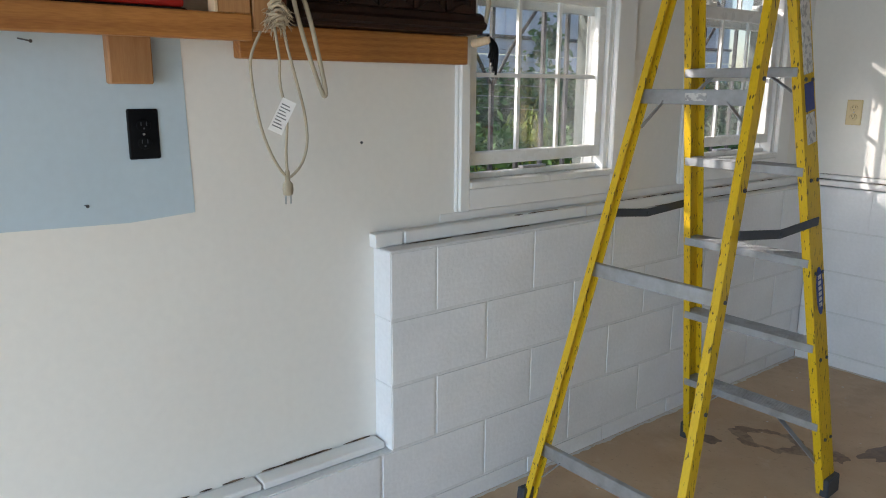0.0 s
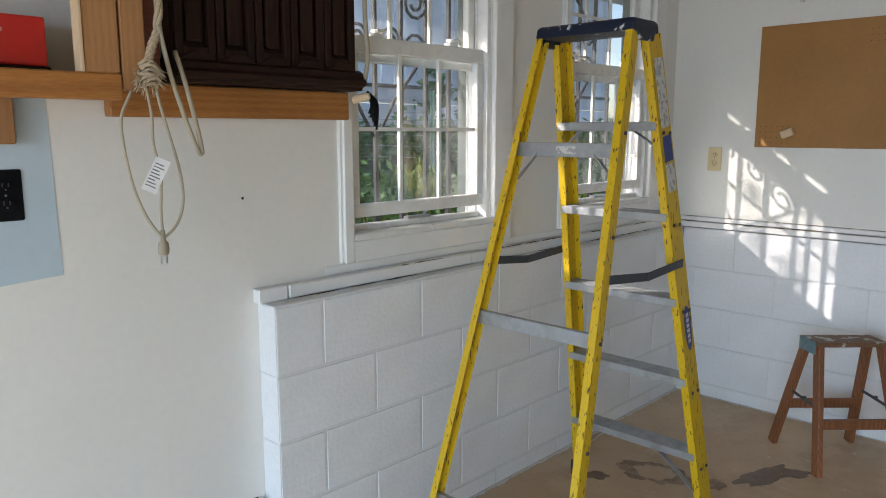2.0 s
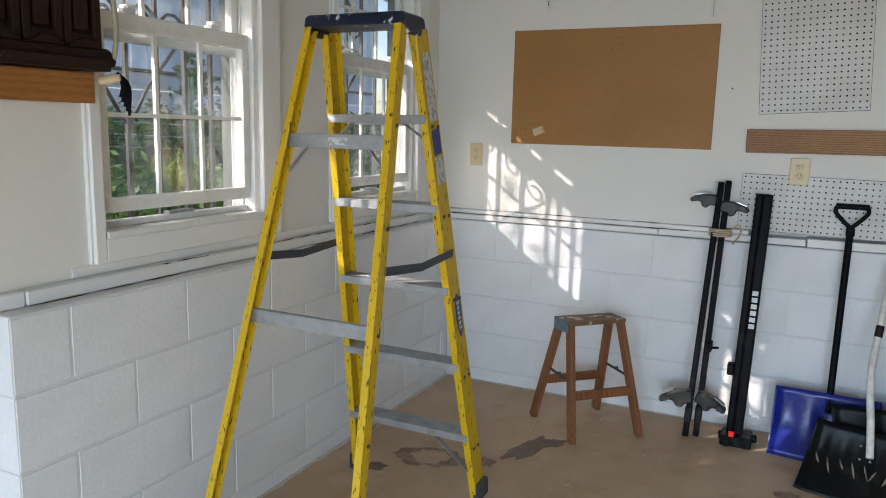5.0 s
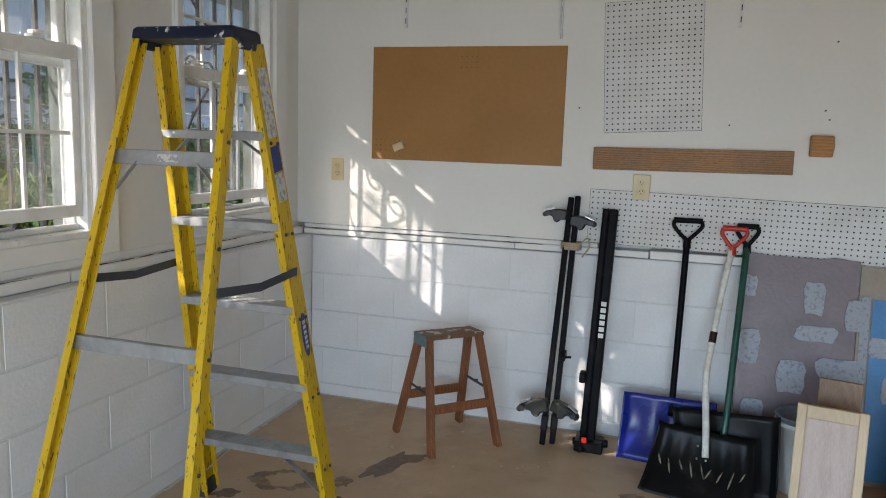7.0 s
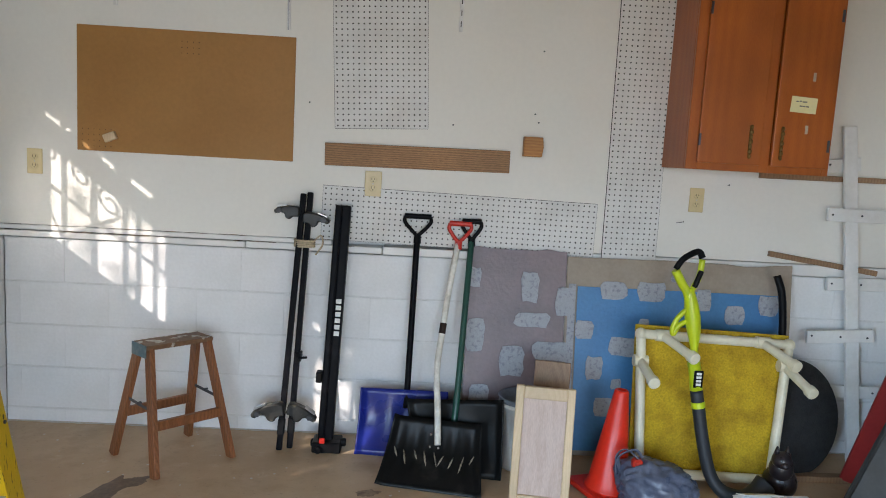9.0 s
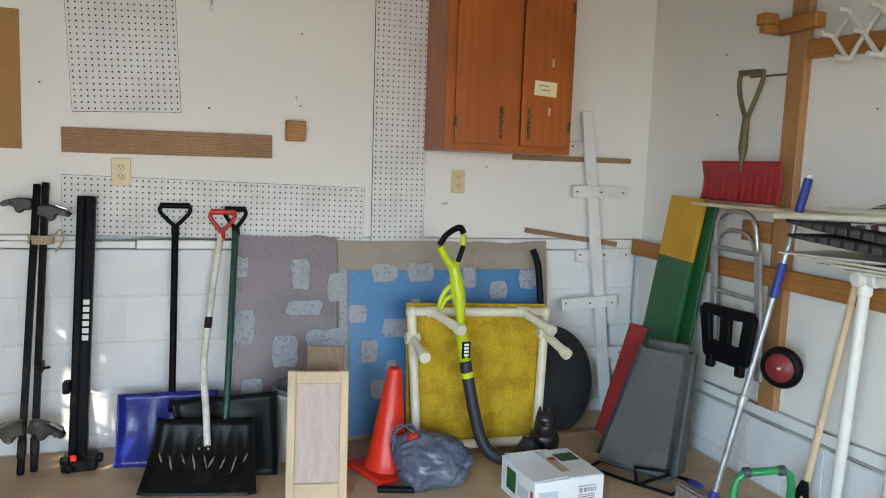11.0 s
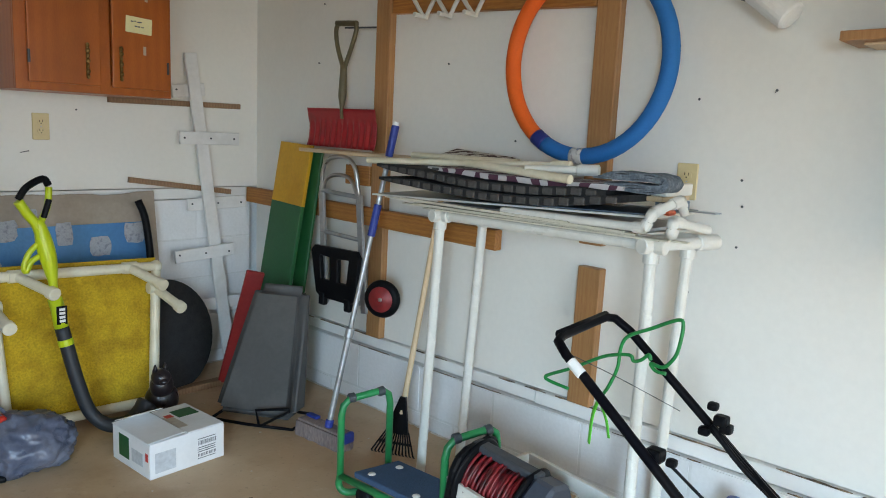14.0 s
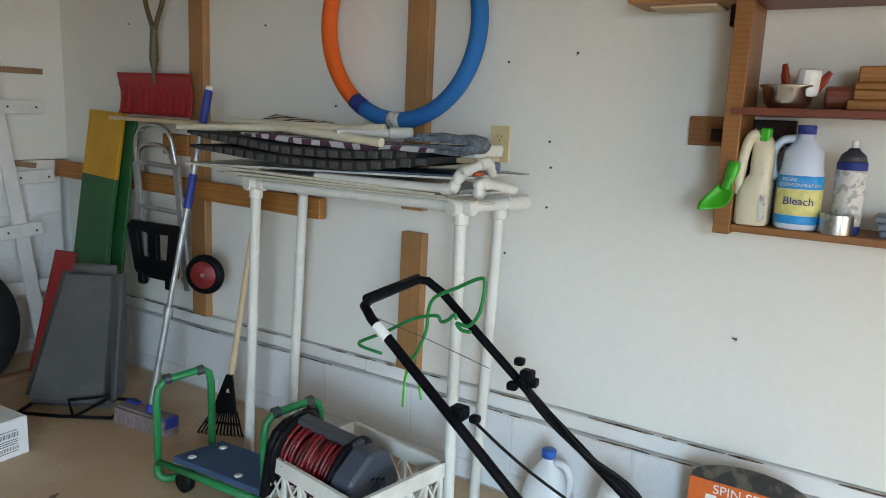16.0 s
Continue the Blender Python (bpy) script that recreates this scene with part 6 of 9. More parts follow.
def plank(name, label, a, b, wide, deep, side, mat):
    bm = bmesh.new()
    beam(bm, a, b, wide, deep, side)
    return solo(name, rounded(bm, 0.003), mat, label, "plank", (a[0], a[1], 0))


plank("red_plank", "red painted plank leaning behind the grey seat", (3.885, -0.36, 0.012), (3.975, -0.475, 0.575), 0.085, 0.02, (0.9, -0.35, -0.2), RED_WOOD)
tilt = thing("striped_plank", "wide plank painted green with a yellow top, leaning", "plank", (4.02, -0.46, 0))
a, b = Vector((4.01, -0.455, 0.01)), Vector((4.178, -0.512, 1.187))
j = a.lerp(b, 0.755)
for p, q, mt, nm in ((a, j, GREEN_WOOD, "green_field"), (j, b, YELLOW_WOOD, "yellow_field")):
    bm = bmesh.new()
    beam(bm, p, q, 0.272, 0.02, (0.06, 1, 0))
    part(nm, rounded(bm, 0.002), mt, tilt)
a2, b2 = Vector((4.06, -0.60, 0.01)), Vector((4.196, -0.648, 1.16))
plank("green_plank", "dark green painted plank behind the striped one", a2, b2, 0.10, 0.014, (0.06, 1, 0), GREEN_WOOD)
solo("floor_strip", slab(3.62, -0.36, 0.0, 3.95, -0.31, 0.03, 0.003, pose(0, 0, 0)), PLY, "short wooden strip lying on the floor", "strip", (3.78, -0.33, 0))

# white slatted stand and sticks on the wall
for a, b, lab in (((3.49, -0.012, 1.352), (4.168, -0.012, 1.357), "thin brown stick fixed under the cabinet"), ((3.576, -0.012, 0.985), (4.112, -0.012, 0.914), "thin brown stick fixed aslant on the wall")):
    bm = bmesh.new()
    beam(bm, a, b, 0.026, 0.022, (0, 0, 1))
    solo("wall_stick", rounded(bm, 0.002), PLY, lab, "stick", a, group="wall sticks")
st = thing("slatted_stand", "white painted wooden stand with crosspieces, leaning on the wall", "stand", (4.0, -0.1, 0))
bm = bmesh.new()
beam(bm, (3.881, -0.035, 1.60), (4.059, -0.10, 0.0), 0.062, 0.019, (1, 0, 0))
part("upright", rounded(bm, 0.002), WHITE_BOARD, st)
for z, x0, x1, dz, front in ((1.42, 3.79, 3.96, 0.01, 1), (1.19, 3.805, 4.125, 0.0, 0), (0.862, 3.855, 4.18, 0.005, 1), (0.616, 3.761, 4.081, 0.010, 0), (0.34, 3.88, 4.16, 0.0, 1)):
    yy = -0.035 - (1.6 - z) * 0.0406 + (0.019 if front else -0.019)
    bm = bmesh.new()
    beam(bm, (x0, yy, z - dz), (x1, yy, z + dz), 0.062, 0.018, (0, 0, 1))
    k = part("crosspiece", rounded(bm, 0.002), WHITE_BOARD, st)
    bm = bmesh.new()
    for x in (x0 + 0.02, (x0 + x1) / 2, x1 - 0.03):
        rod(bm, (x, yy - 0.0085, z), (x, yy - 0.012, z), 0.005, seg=8)
    part("screw", bm, IRON, k)

BRASS = material("antique_brass", (0.20, 0.13, 0.045), rough=0.35, metal=0.9, vary=0.2, scale=40)


def hung_cabinet():
    c = thing("wall_cabinet", "red-brown wooden two-door cabinet hung on the wall", "cabinet", (3.33, 0, 1.362))
    x0, x1, z0, z1, yf = 3.022, 3.645, 1.364, 2.16, -0.31
    part("body", slab(x0, yf + 0.02, z0, x1, -0.001, z1, 0.002), CABINET_WOOD, c)
    bm = bmesh.new()
    for a, b in ((x0, x0 + 0.05), (3.338, 3.382), (x1 - 0.03, x1)):
        box(bm, a, yf, z0, b, yf + 0.0195, z1)
    for a, b in ((z0, z0 + 0.04), (z1 - 0.04, z1)):
        box(bm, x0 + 0.05, yf + 0.0005, a, 3.338, yf + 0.0195, b)
        box(bm, 3.382, yf + 0.0005, a, x1 - 0.03, yf + 0.0195, b)
    part("face_frame", rounded(bm, 0.0015), CABINET_WOOD, c)
    for a, b, hx, hg in ((3.064, 3.336, 3.283, 3.066), (3.384, 3.626, 3.418, 3.622)):
        d = part("door", slab(a, yf - 0.019, z0 + 0.03, b, yf - 0.0005, z1 - 0.03, 0.004, segments=2), CABINET_WOOD, c)
        bm = bmesh.new()
        for k in range(7):
            z = 1.43 + k * 0.0205
            bmesh.ops.create_uvsphere(bm, u_segments=10, v_segments=6, radius=0.0095, matrix=Matrix.Translation((hx, yf - 0.026, z)) @ Matrix.Diagonal((1 if k % 2 else 0.7, 0.6, 1.1, 1)))
        rod(bm, (hx, yf - 0.02, 1.425), (hx, yf - 0.02, 1.56), 0.006, seg=8)
        part("handle", bm, BRASS, d, "ornate antique brass pull")
        for z in (1.49, 2.03):
            bm = bmesh.new()
            rod(bm, (hg, yf - 0.021, z - 0.025), (hg, yf - 0.021, z + 0.025), 0.0055, seg=8)
            part("hinge", bm, IRON, d)
    for x, z in ((3.53, 1.775), (3.52, 1.555)):
        bm = bmesh.new()
        box(bm, x - 0.006, yf - 0.0202, z - 0.018, x + 0.006, yf - 0.0192, z + 0.018)
        part("glue_mark", bm, TAPE, c)


hung_cabinet()
NOTE = material("pale_yellow_paper", (0.80, 0.73, 0.40), rough=0.7, vary=0.02)
note = thing("paper_note", "pale yellow paper note taped to the cabinet door", "note", (3.496, -0.33, 1.657))
M = Matrix.Translation((3.496, -0.3305, 1.657)) @ Matrix.Rotation(radians(3), 4, "Y")
part("sheet", slab(-0.056, -0.0006, -0.033, 0.056, 0.0, 0.033, 0, M), NOTE, note)
bm = bmesh.new()
for x, z, w in ((-0.035, 0.010, 0.012), (-0.02, 0.012, 0.008), (-0.008, 0.010, 0.012), (0.004, 0.011, 0.008), (-0.018, -0.008, 0.012), (-0.004, -0.008, 0.010), (0.010, -0.008, 0.012)):
    box(bm, x, -0.0012, z, x + w, -0.0007, z + 0.005, M)
part("handwriting_bar", bm, INK, note)

# ---------------------------------------------------------------- timber on the east wall
def timber(name, label, a, b, wide, deep, side, mat=None):
    bm = bmesh.new()
    beam(bm, a, b, wide, deep, side)
    return solo(name, rounded(bm, 0.003), mat or PINE_Z, label, "timber", a, group="wall timbers")


S0 = EX - 0.038
timber("wall_stud", "pine stud fixed upright to the white wall", (EX - 0.019, -1.02, 0.327), (EX - 0.019, -1.04, 2.35), 0.09, 0.037, (0, 1, 0))
timber("wall_stud", "pine stud ending above the stacked mats", (EX - 0.019, -2.132, 0.905), (EX - 0.019, -2.142, 2.35), 0.09, 0.037, (0, 1, 0))
timber("wall_stud", "short pine stud with torn paint edges", (EX - 0.019, -2.13, 0.328), (EX - 0.019, -2.138, 0.826), 0.092, 0.037, (0, 1, 0))
timber("wall_rail", "long brown pine rail across the wall", (EX - 0.058, -0.02, 0.90), (EX - 0.058, -1.748, 0.872), 0.078, 0.038, (0, 0, 1), PINE)
timber("wall_rail", "short pine block beside the stud", (EX - 0.019, -0.80, 1.06), (EX - 0.019, -0.97, 1.058), 0.088, 0.037, (0, 0, 1), PINE)
timber("wall_rail", "pine rail high between the two studs", (EX - 0.019, -1.09, 1.79), (EX - 0.019, -2.09, 1.738), 0.07, 0.037, (0, 0, 1), PINE)
bm = bmesh.new()
box(bm, S0 - 0.05, -1.17, 1.86, S0 - 0.001, -0.95, 1.915)
box(bm, S0 - 0.12, -0.985, 1.895, S0 - 0.052, -0.93, 1.94)
box(bm, S0 - 0.12, -0.985, 1.862, S0 - 0.052, -0.95, 1.893)
solo("wall_bracket", rounded(bm, 0.003), PINE, "small bracket of pine offcuts on the stud", "bracket", (S0, -1.06, 1.86))


def folding_rack():
    """An expanding peg rack of crossed white pipes."""
    r = thing("peg_rack", "white plastic expanding peg rack on the wall rail", "rack", (4.2, -1.5, 1.75))
    top = [(-1.291 - 0.130 * k, 1.893 - 0.009 * k) for k in range(3)]
    mid = [(-1.227 - 0.131 * k, 1.815 - 0.007 * k) for k in range(4)]
    low = [(-1.300 - 0.133 * k, 1.722 - 0.006 * k) for k in range(3)]
    for k in range(3):
        for p, q, x in ((mid[k], top[k], 0.010), (top[k], mid[k + 1], 0.022), (mid[k], low[k], 0.022), (low[k], mid[k + 1], 0.010)):
            bm = bmesh.new()
            rod(bm, (S0 - x, p[0], p[1]), (S0 - x, q[0], q[1]), 0.0085, seg=10)
            part("slat", bm, PVC_WHITE, r)
    for y, z in top + mid + low:
        bm = bmesh.new()
        rod(bm, (S0, y, z), (S0 - 0.075, y, z + 0.004), 0.008, 0.0095, seg=10)
        part("peg", rounded(bm, 0.003, 2), PVC_WHITE, r)


folding_rack()

# ---------------------------------------------------------------- foam hoop, hung on the wall
ORANGE_FOAM = material("orange_foam", (0.80, 0.12, 0.008), rough=0.75, vary=0.04, grain=150, bump=0.3)
BLUE_FOAM = material("blue_foam", (0.010, 0.15, 0.44), rough=0.75, vary=0.04, grain=150, bump=0.3)
NAVY = material("dark_blue_joint_tape", (0.012, 0.028, 0.20), rough=0.5)
hoop = thing("foam_hoop", "large hoop of orange and blue foam tubes on the wall", "hoop", (4.2, -2.09, 1.2))


def arc(a0, a1, n, cy=-2.09, cz=1.518, r=0.303, x=4.202):
    return [(x, cy - r * math.cos(radians(a0 + (a1 - a0) * k / n)), cz + r * 1.03 * math.sin(radians(a0 + (a1 - a0) * k / n))) for k in range(n + 1)]


for a0, a1, mt, nm in ((-119, 52, BLUE_FOAM, "blue_tube"), (128, 234, ORANGE_FOAM, "orange_tube"), (56, 124, BLUE_FOAM, "blue_tube")):
    bm = bmesh.new()
    hose(bm, arc(a0, a1, 26), 0.0275, 14)
    part(nm, bm, mt, hoop)
for a0, a1 in ((233, 242), (50, 58), (122, 130)):
    bm = bmesh.new()
    hose(bm, arc(a0, a1, 5), 0.029, 14)
    part("joint", bm, NAVY, hoop)
bm = bmesh.new()
hose(bm, arc(-95, -86, 4), 0.0280, 14)
part("label", bm, STICKER, hoop)

# ---------------------------------------------------------------- red scoop shovel on a nail
OLIVE = material("olive_drab_handle", (0.12, 0.095, 0.045), rough=0.5, vary=0.1)
red_shovel = thing("hand_shovel", "red ribbed snow shovel hung by its olive handle", "shovel", (4.2, -0.81, 1.18))
RED_BLADE = material("worn_red_shovel_metal", (0.34, 0.012, 0.016), rough=0.4, vary=0.06, second=(0.10, 0.02, 0.02), spread=(0.6, 0.72), amount=0.6)
bm = bmesh.new()
ny, nz = 96, 10
for off in (0, 0.004):
    g = [[bm.verts.new((4.185 + off + 0.012 * math.sin(math.pi * k / nz) + (0.004 * math.cos(2 * math.pi * 12 * i / ny) if 0 < k < 7 else 0), -0.577 - 0.480 * i / ny, 1.183 + 0.175 * k / nz - 0.006 * i / ny)) for i in range(ny + 1)] for k in range(nz + 1)]
    for k in range(nz):
        for i in range(ny):
            q = (g[k][i], g[k][i + 1], g[k + 1][i + 1], g[k + 1][i])
            bm.faces.new(q if off else q[::-1]).smooth = True
    if off == 0:
        g0 = g
ring = lambda g: g[0] + [r[-1] for r in g[1:]] + g[-1][-2::-1] + [r[0] for r in g[-2:0:-1]]
ra, rb = ring(g0), ring(g)
for i in range(len(ra)):
    bm.faces.new((ra[i], rb[i], rb[(i + 1) % len(ra)], ra[(i + 1) % len(ra)]))
bmesh.ops.recalc_face_normals(bm, faces=bm.faces)
part("blade", bm, RED_BLADE, red_shovel)
bm = bmesh.new()
hose(bm, [(4.19, -0.832, 1.31), (4.187, -0.834, 1.36), (4.185, -0.838, 1.41), (4.185, -0.842, 1.52), (4.185, -0.844, 1.545)], 0.018, 12, radii=[0.008, 0.010, 0.019, 0.015, 0.016])
part("stem", bm, OLIVE, red_shovel)
bm = bmesh.new()
hose(bm, smooth_line([(4.185, -0.838, 1.535), (4.185, -0.80, 1.62), (4.185, -0.785, 1.69), (4.185, -0.795, 1.722)], 5), 0.010, 8)
part("handle_arm", bm, OLIVE, red_shovel)
bm = bmesh.new()
hose(bm, smooth_line([(4.185, -0.85, 1.535), (4.185, -0.895, 1.62), (4.185, -0.925, 1.69), (4.185, -0.92, 1.716)], 5), 0.010, 8)
part("handle_arm", bm, OLIVE, red_shovel)
bm = bmesh.new()
rod(bm, (4.185, -0.788, 1.728), (4.185, -0.928, 1.718), 0.013, seg=10)
part("handle_bar", rounded(bm, 0.004, 2), OLIVE, red_shovel)
bm = bmesh.new()
rod(bm, (S0 + 0.005, -0.985, 1.706), (4.175, -0.86, 1.703), 0.004, seg=8)
solo("long_nail", bm, IRON, "long nail in the stud holding a shovel", "nail", (S0, -0.985, 1.706))

# ---------------------------------------------------------------- folding hand truck
HUB_RED = material("dusty_red_hub", (0.24, 0.018, 0.020), rough=0.5, vary=0.1, second=(0.16, 0.03, 0.03), scale=40, amount=0.5)
cart = thing("hand_truck", "folded aluminium hand truck with black plate, hung on the wall", "hand truck", (4.12, -0.9, 0.5))
X = 4.125
for a, b in ((-0.781, -0.822), (-1.043, -1.098)):
    bm = bmesh.new()
    beam(bm, (X, a, 0.985), (X, b, 0.47), 0.034, 0.016, (0, 1, 0))
    rounded(bm, 0.004, 2)
    part("rail", bm, ALU, cart)
bm = bmesh.new()
hose(bm, smooth_line([(X, -0.781, 0.98), (X - 0.01, -0.80, 1.08), (X - 0.01, -0.85, 1.133), (X - 0.01, -0.95, 1.143), (X - 0.01, -1.02, 1.105), (X, -1.043, 0.98)], 6), 0.0095, 10)
part("handle", bm, CHROME, cart)
bm = bmesh.new()
hose(bm, smooth_line([(X, -0.785, 0.975), (X, -0.81, 1.035), (X, -0.88, 1.062), (X, -0.98, 1.05), (X, -1.035, 0.975)], 5), 0.009, 8)
part("inner_loop", bm, CHROME, cart)
for z in (0.985, 0.80):
    bm = bmesh.new()
    rod(bm, (X, -0.785, z), (X, -1.055, z - 0.01), 0.010, seg=8)
    part("cross_bar", bm, ALU, cart)
M = Matrix(((0, 0, 1, X - 0.045), (-1, 0, 0, -0.745), (0, 1, 0, 0.505), (0, 0, 0, 1)))
part("toe_plate", prism([(0.06, 0.02), (0.09, 0.0), (0.30, 0.0), (0.33, 0.02), (0.358, 0.215), (0.338, 0.24), (0.045, 0.235), (0.02, 0.21)], 0.022, M, 0.003,
                        holes=[[(0.10, 0.085), (0.158, 0.083), (0.155, 0.19), (0.085, 0.195)], [(0.215, 0.083), (0.275, 0.085), (0.29, 0.195), (0.215, 0.19)]]), BLACK, cart)
for y in (-0.85, -1.03):
    part("hinge_block", slab(X - 0.05, y - 0.02, 0.47, X - 0.02, y + 0.02, 0.53, 0.006), BLACK, cart)
wheel = part("wheel", lathe([(0.04, -0.018), (0.062, -0.02), (0.076, -0.015), (0.081, 0.0), (0.076, 0.015), (0.062, 0.02), (0.04, 0.018)], 28, Matrix.Translation((4.09, -1.25, 0.570)) @ Euler((0, radians(90), radians(22))).to_matrix().to_4x4()), BLACK, cart)
M = Matrix.Translation((4.09, -1.25, 0.570)) @ Euler((0, radians(90), radians(22))).to_matrix().to_4x4()
part("hub", lathe([(0.0, -0.020), (0.012, -0.022), (0.014, -0.021), (0.054, -0.021), (0.057, -0.014), (0.057, 0.012), (0.0, 0.018)], 24, M), HUB_RED, wheel)
part("axle_nut", lathe([(0.0, -0.028), (0.008, -0.027), (0.010, -0.019), (0, -0.015)], 8, M), CHROME, wheel)
bm = bmesh.new()
beam(bm, (X, -1.06, 0.51), (4.115, -1.24, 0.57), 0.022, 0.006, (0, 0, 1))
part("wheel_arm", bm, ALU, cart)

# ---------------------------------------------------------------- broom and rake
BLUE_GRIP = material("blue_foam_grip", (0.018, 0.040, 0.27), rough=0.5)
BRISTLE = material("dusty_grey_bristles", (0.24, 0.185, 0.175), rough=0.95, vary=0.3, grain=220, stretch=(1, 1, 0.15), bump=0.8)
broom = thing("push_broom", "push broom with silver telescopic pole and blue grips", "broom", (3.834, -1.222, 0))
p0, p1 = Vector((3.826, -1.245, 0.085)), Vector((4.03, -1.362, 1.285))
for a, b, r, mt, nm in ((0.0, 0.31, 0.0125, ALU, "lower_pole"), (0.31, 0.90, 0.0105, ALU, "upper_pole"), (0.300, 0.335, 0.018, ALU, "collar"), (0.64, 0.745, 0.0155, BLUE_GRIP, "middle_grip"), (0.90, 1.0, 0.0155, BLUE_GRIP, "top_grip"), (0.998, 1.012, 0.0125, PAPER, "end_cap")):
    part(nm, rounded(rod(bmesh.new(), p0.lerp(p1, a), p0.lerp(p1, b), r, seg=12), 0.003), mt, broom)
u = Vector((0.07, -1.0, 0)).normalized()
m = Matrix((u, Vector((-u.y, u.x, 0)), Vector((0, 0, 1)))).transposed().to_4x4()
m.translation = Vector((3.834, -1.205, 0))
bm = bmesh.new()
box(bm, -0.137, -0.037, 0.001, 0.137, 0.037, 0.064)
bmesh.ops.subdivide_edges(bm, edges=bm.edges, cuts=14, use_grid_fill=True)
for v in bm.verts:
    v.co += Vector((noise.noise(v.co * 40), noise.noise(v.co * 40 + Vector((9, 0, 0))), 0)) * 0.006
    v.co.z = max(0.0008, v.co.z)
bm.transform(m)
part("bristles", bm, BRISTLE, broom)
part("head_block", slab(-0.13, -0.03, 0.0645, 0.13, 0.03, 0.074, 0.006, m, 2), BRISTLE, broom)
part("end_guard", slab(0.118, -0.030, 0.030, 0.142, 0.036, 0.074, 0.010, m, 2), BLUE_GRIP, broom)
part("head_clip", slab(-0.118, 0.004, 0.0745, -0.055, 0.030, 0.086, 0.004, m, 2), BLUE_GRIP, broom)
part("pole_socket", rounded(rod(bmesh.new(), p0 - (p1 - p0) * 0.008, p0 + (p1 - p0) * 0.02, 0.017, seg=12), 0.004), BLUE_GRIP, broom)

rake = thing("leaf_rake", "black plastic leaf rake with a wooden handle", "rake", (3.98, -1.5, 0))
neck, top = Vector((3.985, -1.508, 0.213)), Vector((4.188, -1.473, 1.02))
part("shaft", rounded(rod(bmesh.new(), neck - (top - neck) * 0.05, top, 0.0115, seg=12), 0.003), PALE_WOOD, rake)
u = Vector((0.42, -0.9, 0)).normalized()
fan = Vector((3.955, -1.485, 0.0))
bm = bmesh.new()
ring = [neck + u * 0.012 + Vector((0, 0, 0.03)), neck - u * 0.012 + Vector((0, 0, 0.03)), neck.lerp(fan, 0.55) - u * 0.048, neck.lerp(fan, 0.55) + u * 0.048]
v = [bm.verts.new(p) for p in ring]
f = bm.faces.new(v)
out = bmesh.ops.extrude_face_region(bm, geom=[f])
bmesh.ops.translate(bm, vec=(-0.012, -0.006, 0), verts=[g for g in out["geom"] if isinstance(g, bmesh.types.BMVert)])
bmesh.ops.recalc_face_normals(bm, faces=bm.faces)
part("fan_head", bm, BLACK, rake)
for k in range(13):
    s = (k - 6) / 6
    bm = bmesh.new()
    a = neck.lerp(fan, 0.53) + u * 0.046 * s
    b = fan + u * 0.088 * s + Vector((-0.006, -0.004, 0.012))
    beam(bm, a, b, 0.006, 0.004, u)
    beam(bm, b, b + Vector((0.012, 0.005, -0.012)), 0.006, 0.003, u)
    part("tine", bm, BLACK, rake)
bm = bmesh.new()
beam(bm, neck.lerp(fan, 0.76) - u * 0.067, neck.lerp(fan, 0.76) + u * 0.067, 0.008, 0.006, (0, 0, 1))
part("tine_bar", bm, BLACK, rake)

# ---------------------------------------------------------------- pipe table with its stack
table = thing("pipe_table", "white plastic pipe table frame standing by the wall", "table", (3.98, -2.15, 0))
LEGS = {"a": ((3.917, -1.68), (3.893, -1.752)), "b": ((4.09, -1.717), (4.091, -1.777)), "c": ((3.906, -2.533), (3.898, -2.54)), "d": ((4.09, -2.517), (4.09, -2.556))}
for (x0, y0), (x1, y1) in LEGS.values():
    leg = part("leg", pipe(bmesh.new(), (x0, y0, 0.0), (x1, y1, 0.985), 0.0172), PVC_WHITE, table)
    up = (Vector((x1, y1, 0.985)) - Vector((x0, y0, 0))).normalized()
    part("tee", rounded(pipe(bmesh.new(), Vector((x1, y1, 0.985)) - up * 0.05, Vector((x1, y1, 0.985)), 0.0225), 0.003), PVC_WHITE, leg)
for a, b in (((3.893, -1.752, 0.985), (3.898, -2.54, 0.985)), ((4.091, -1.777, 0.985), (4.09, -2.556, 0.985)), ((3.898, -2.54, 0.985), (4.11, -2.60, 0.985)), ((3.893, -1.752, 0.985), (4.091, -1.777, 0.985))):
    a, b = Vector(a), Vector(b)
    w = (b - a).normalized()
    bar = part("rail", pipe(bmesh.new(), a - w * 0.03, b + w * 0.03, 0.0172), PVC_WHITE, table)
    for p in (a, b):
        part("fitting", rounded(pipe(bmesh.new(), p - w * 0.042, p + w * 0.042, 0.0225), 0.003), PVC_WHITE, bar)

PANEL_WHITE = material("white_plastic_panel", (0.70, 0.69, 0.63), rough=0.35, vary=0.03, second=(0.58, 0.55, 0.50), amount=0.4)
STRIP = material("ivory_plastic_strip", (0.62, 0.58, 0.47), rough=0.45, vary=0.05, second=(0.40, 0.36, 0.28), scale=20, amount=0.4)
BLUE_GREY = material("blue_grey_panel", (0.10, 0.14, 0.19), rough=0.3, vary=0.05, second=(0.14, 0.17, 0.20), amount=0.4)
ORANGE_CLIP = material("orange_plastic_clip", (0.62, 0.10, 0.03), rough=0.4)
GALV = material("galvanised_sheet", (0.42, 0.44, 0.46), rough=0.35, metal=0.7, vary=0.06)


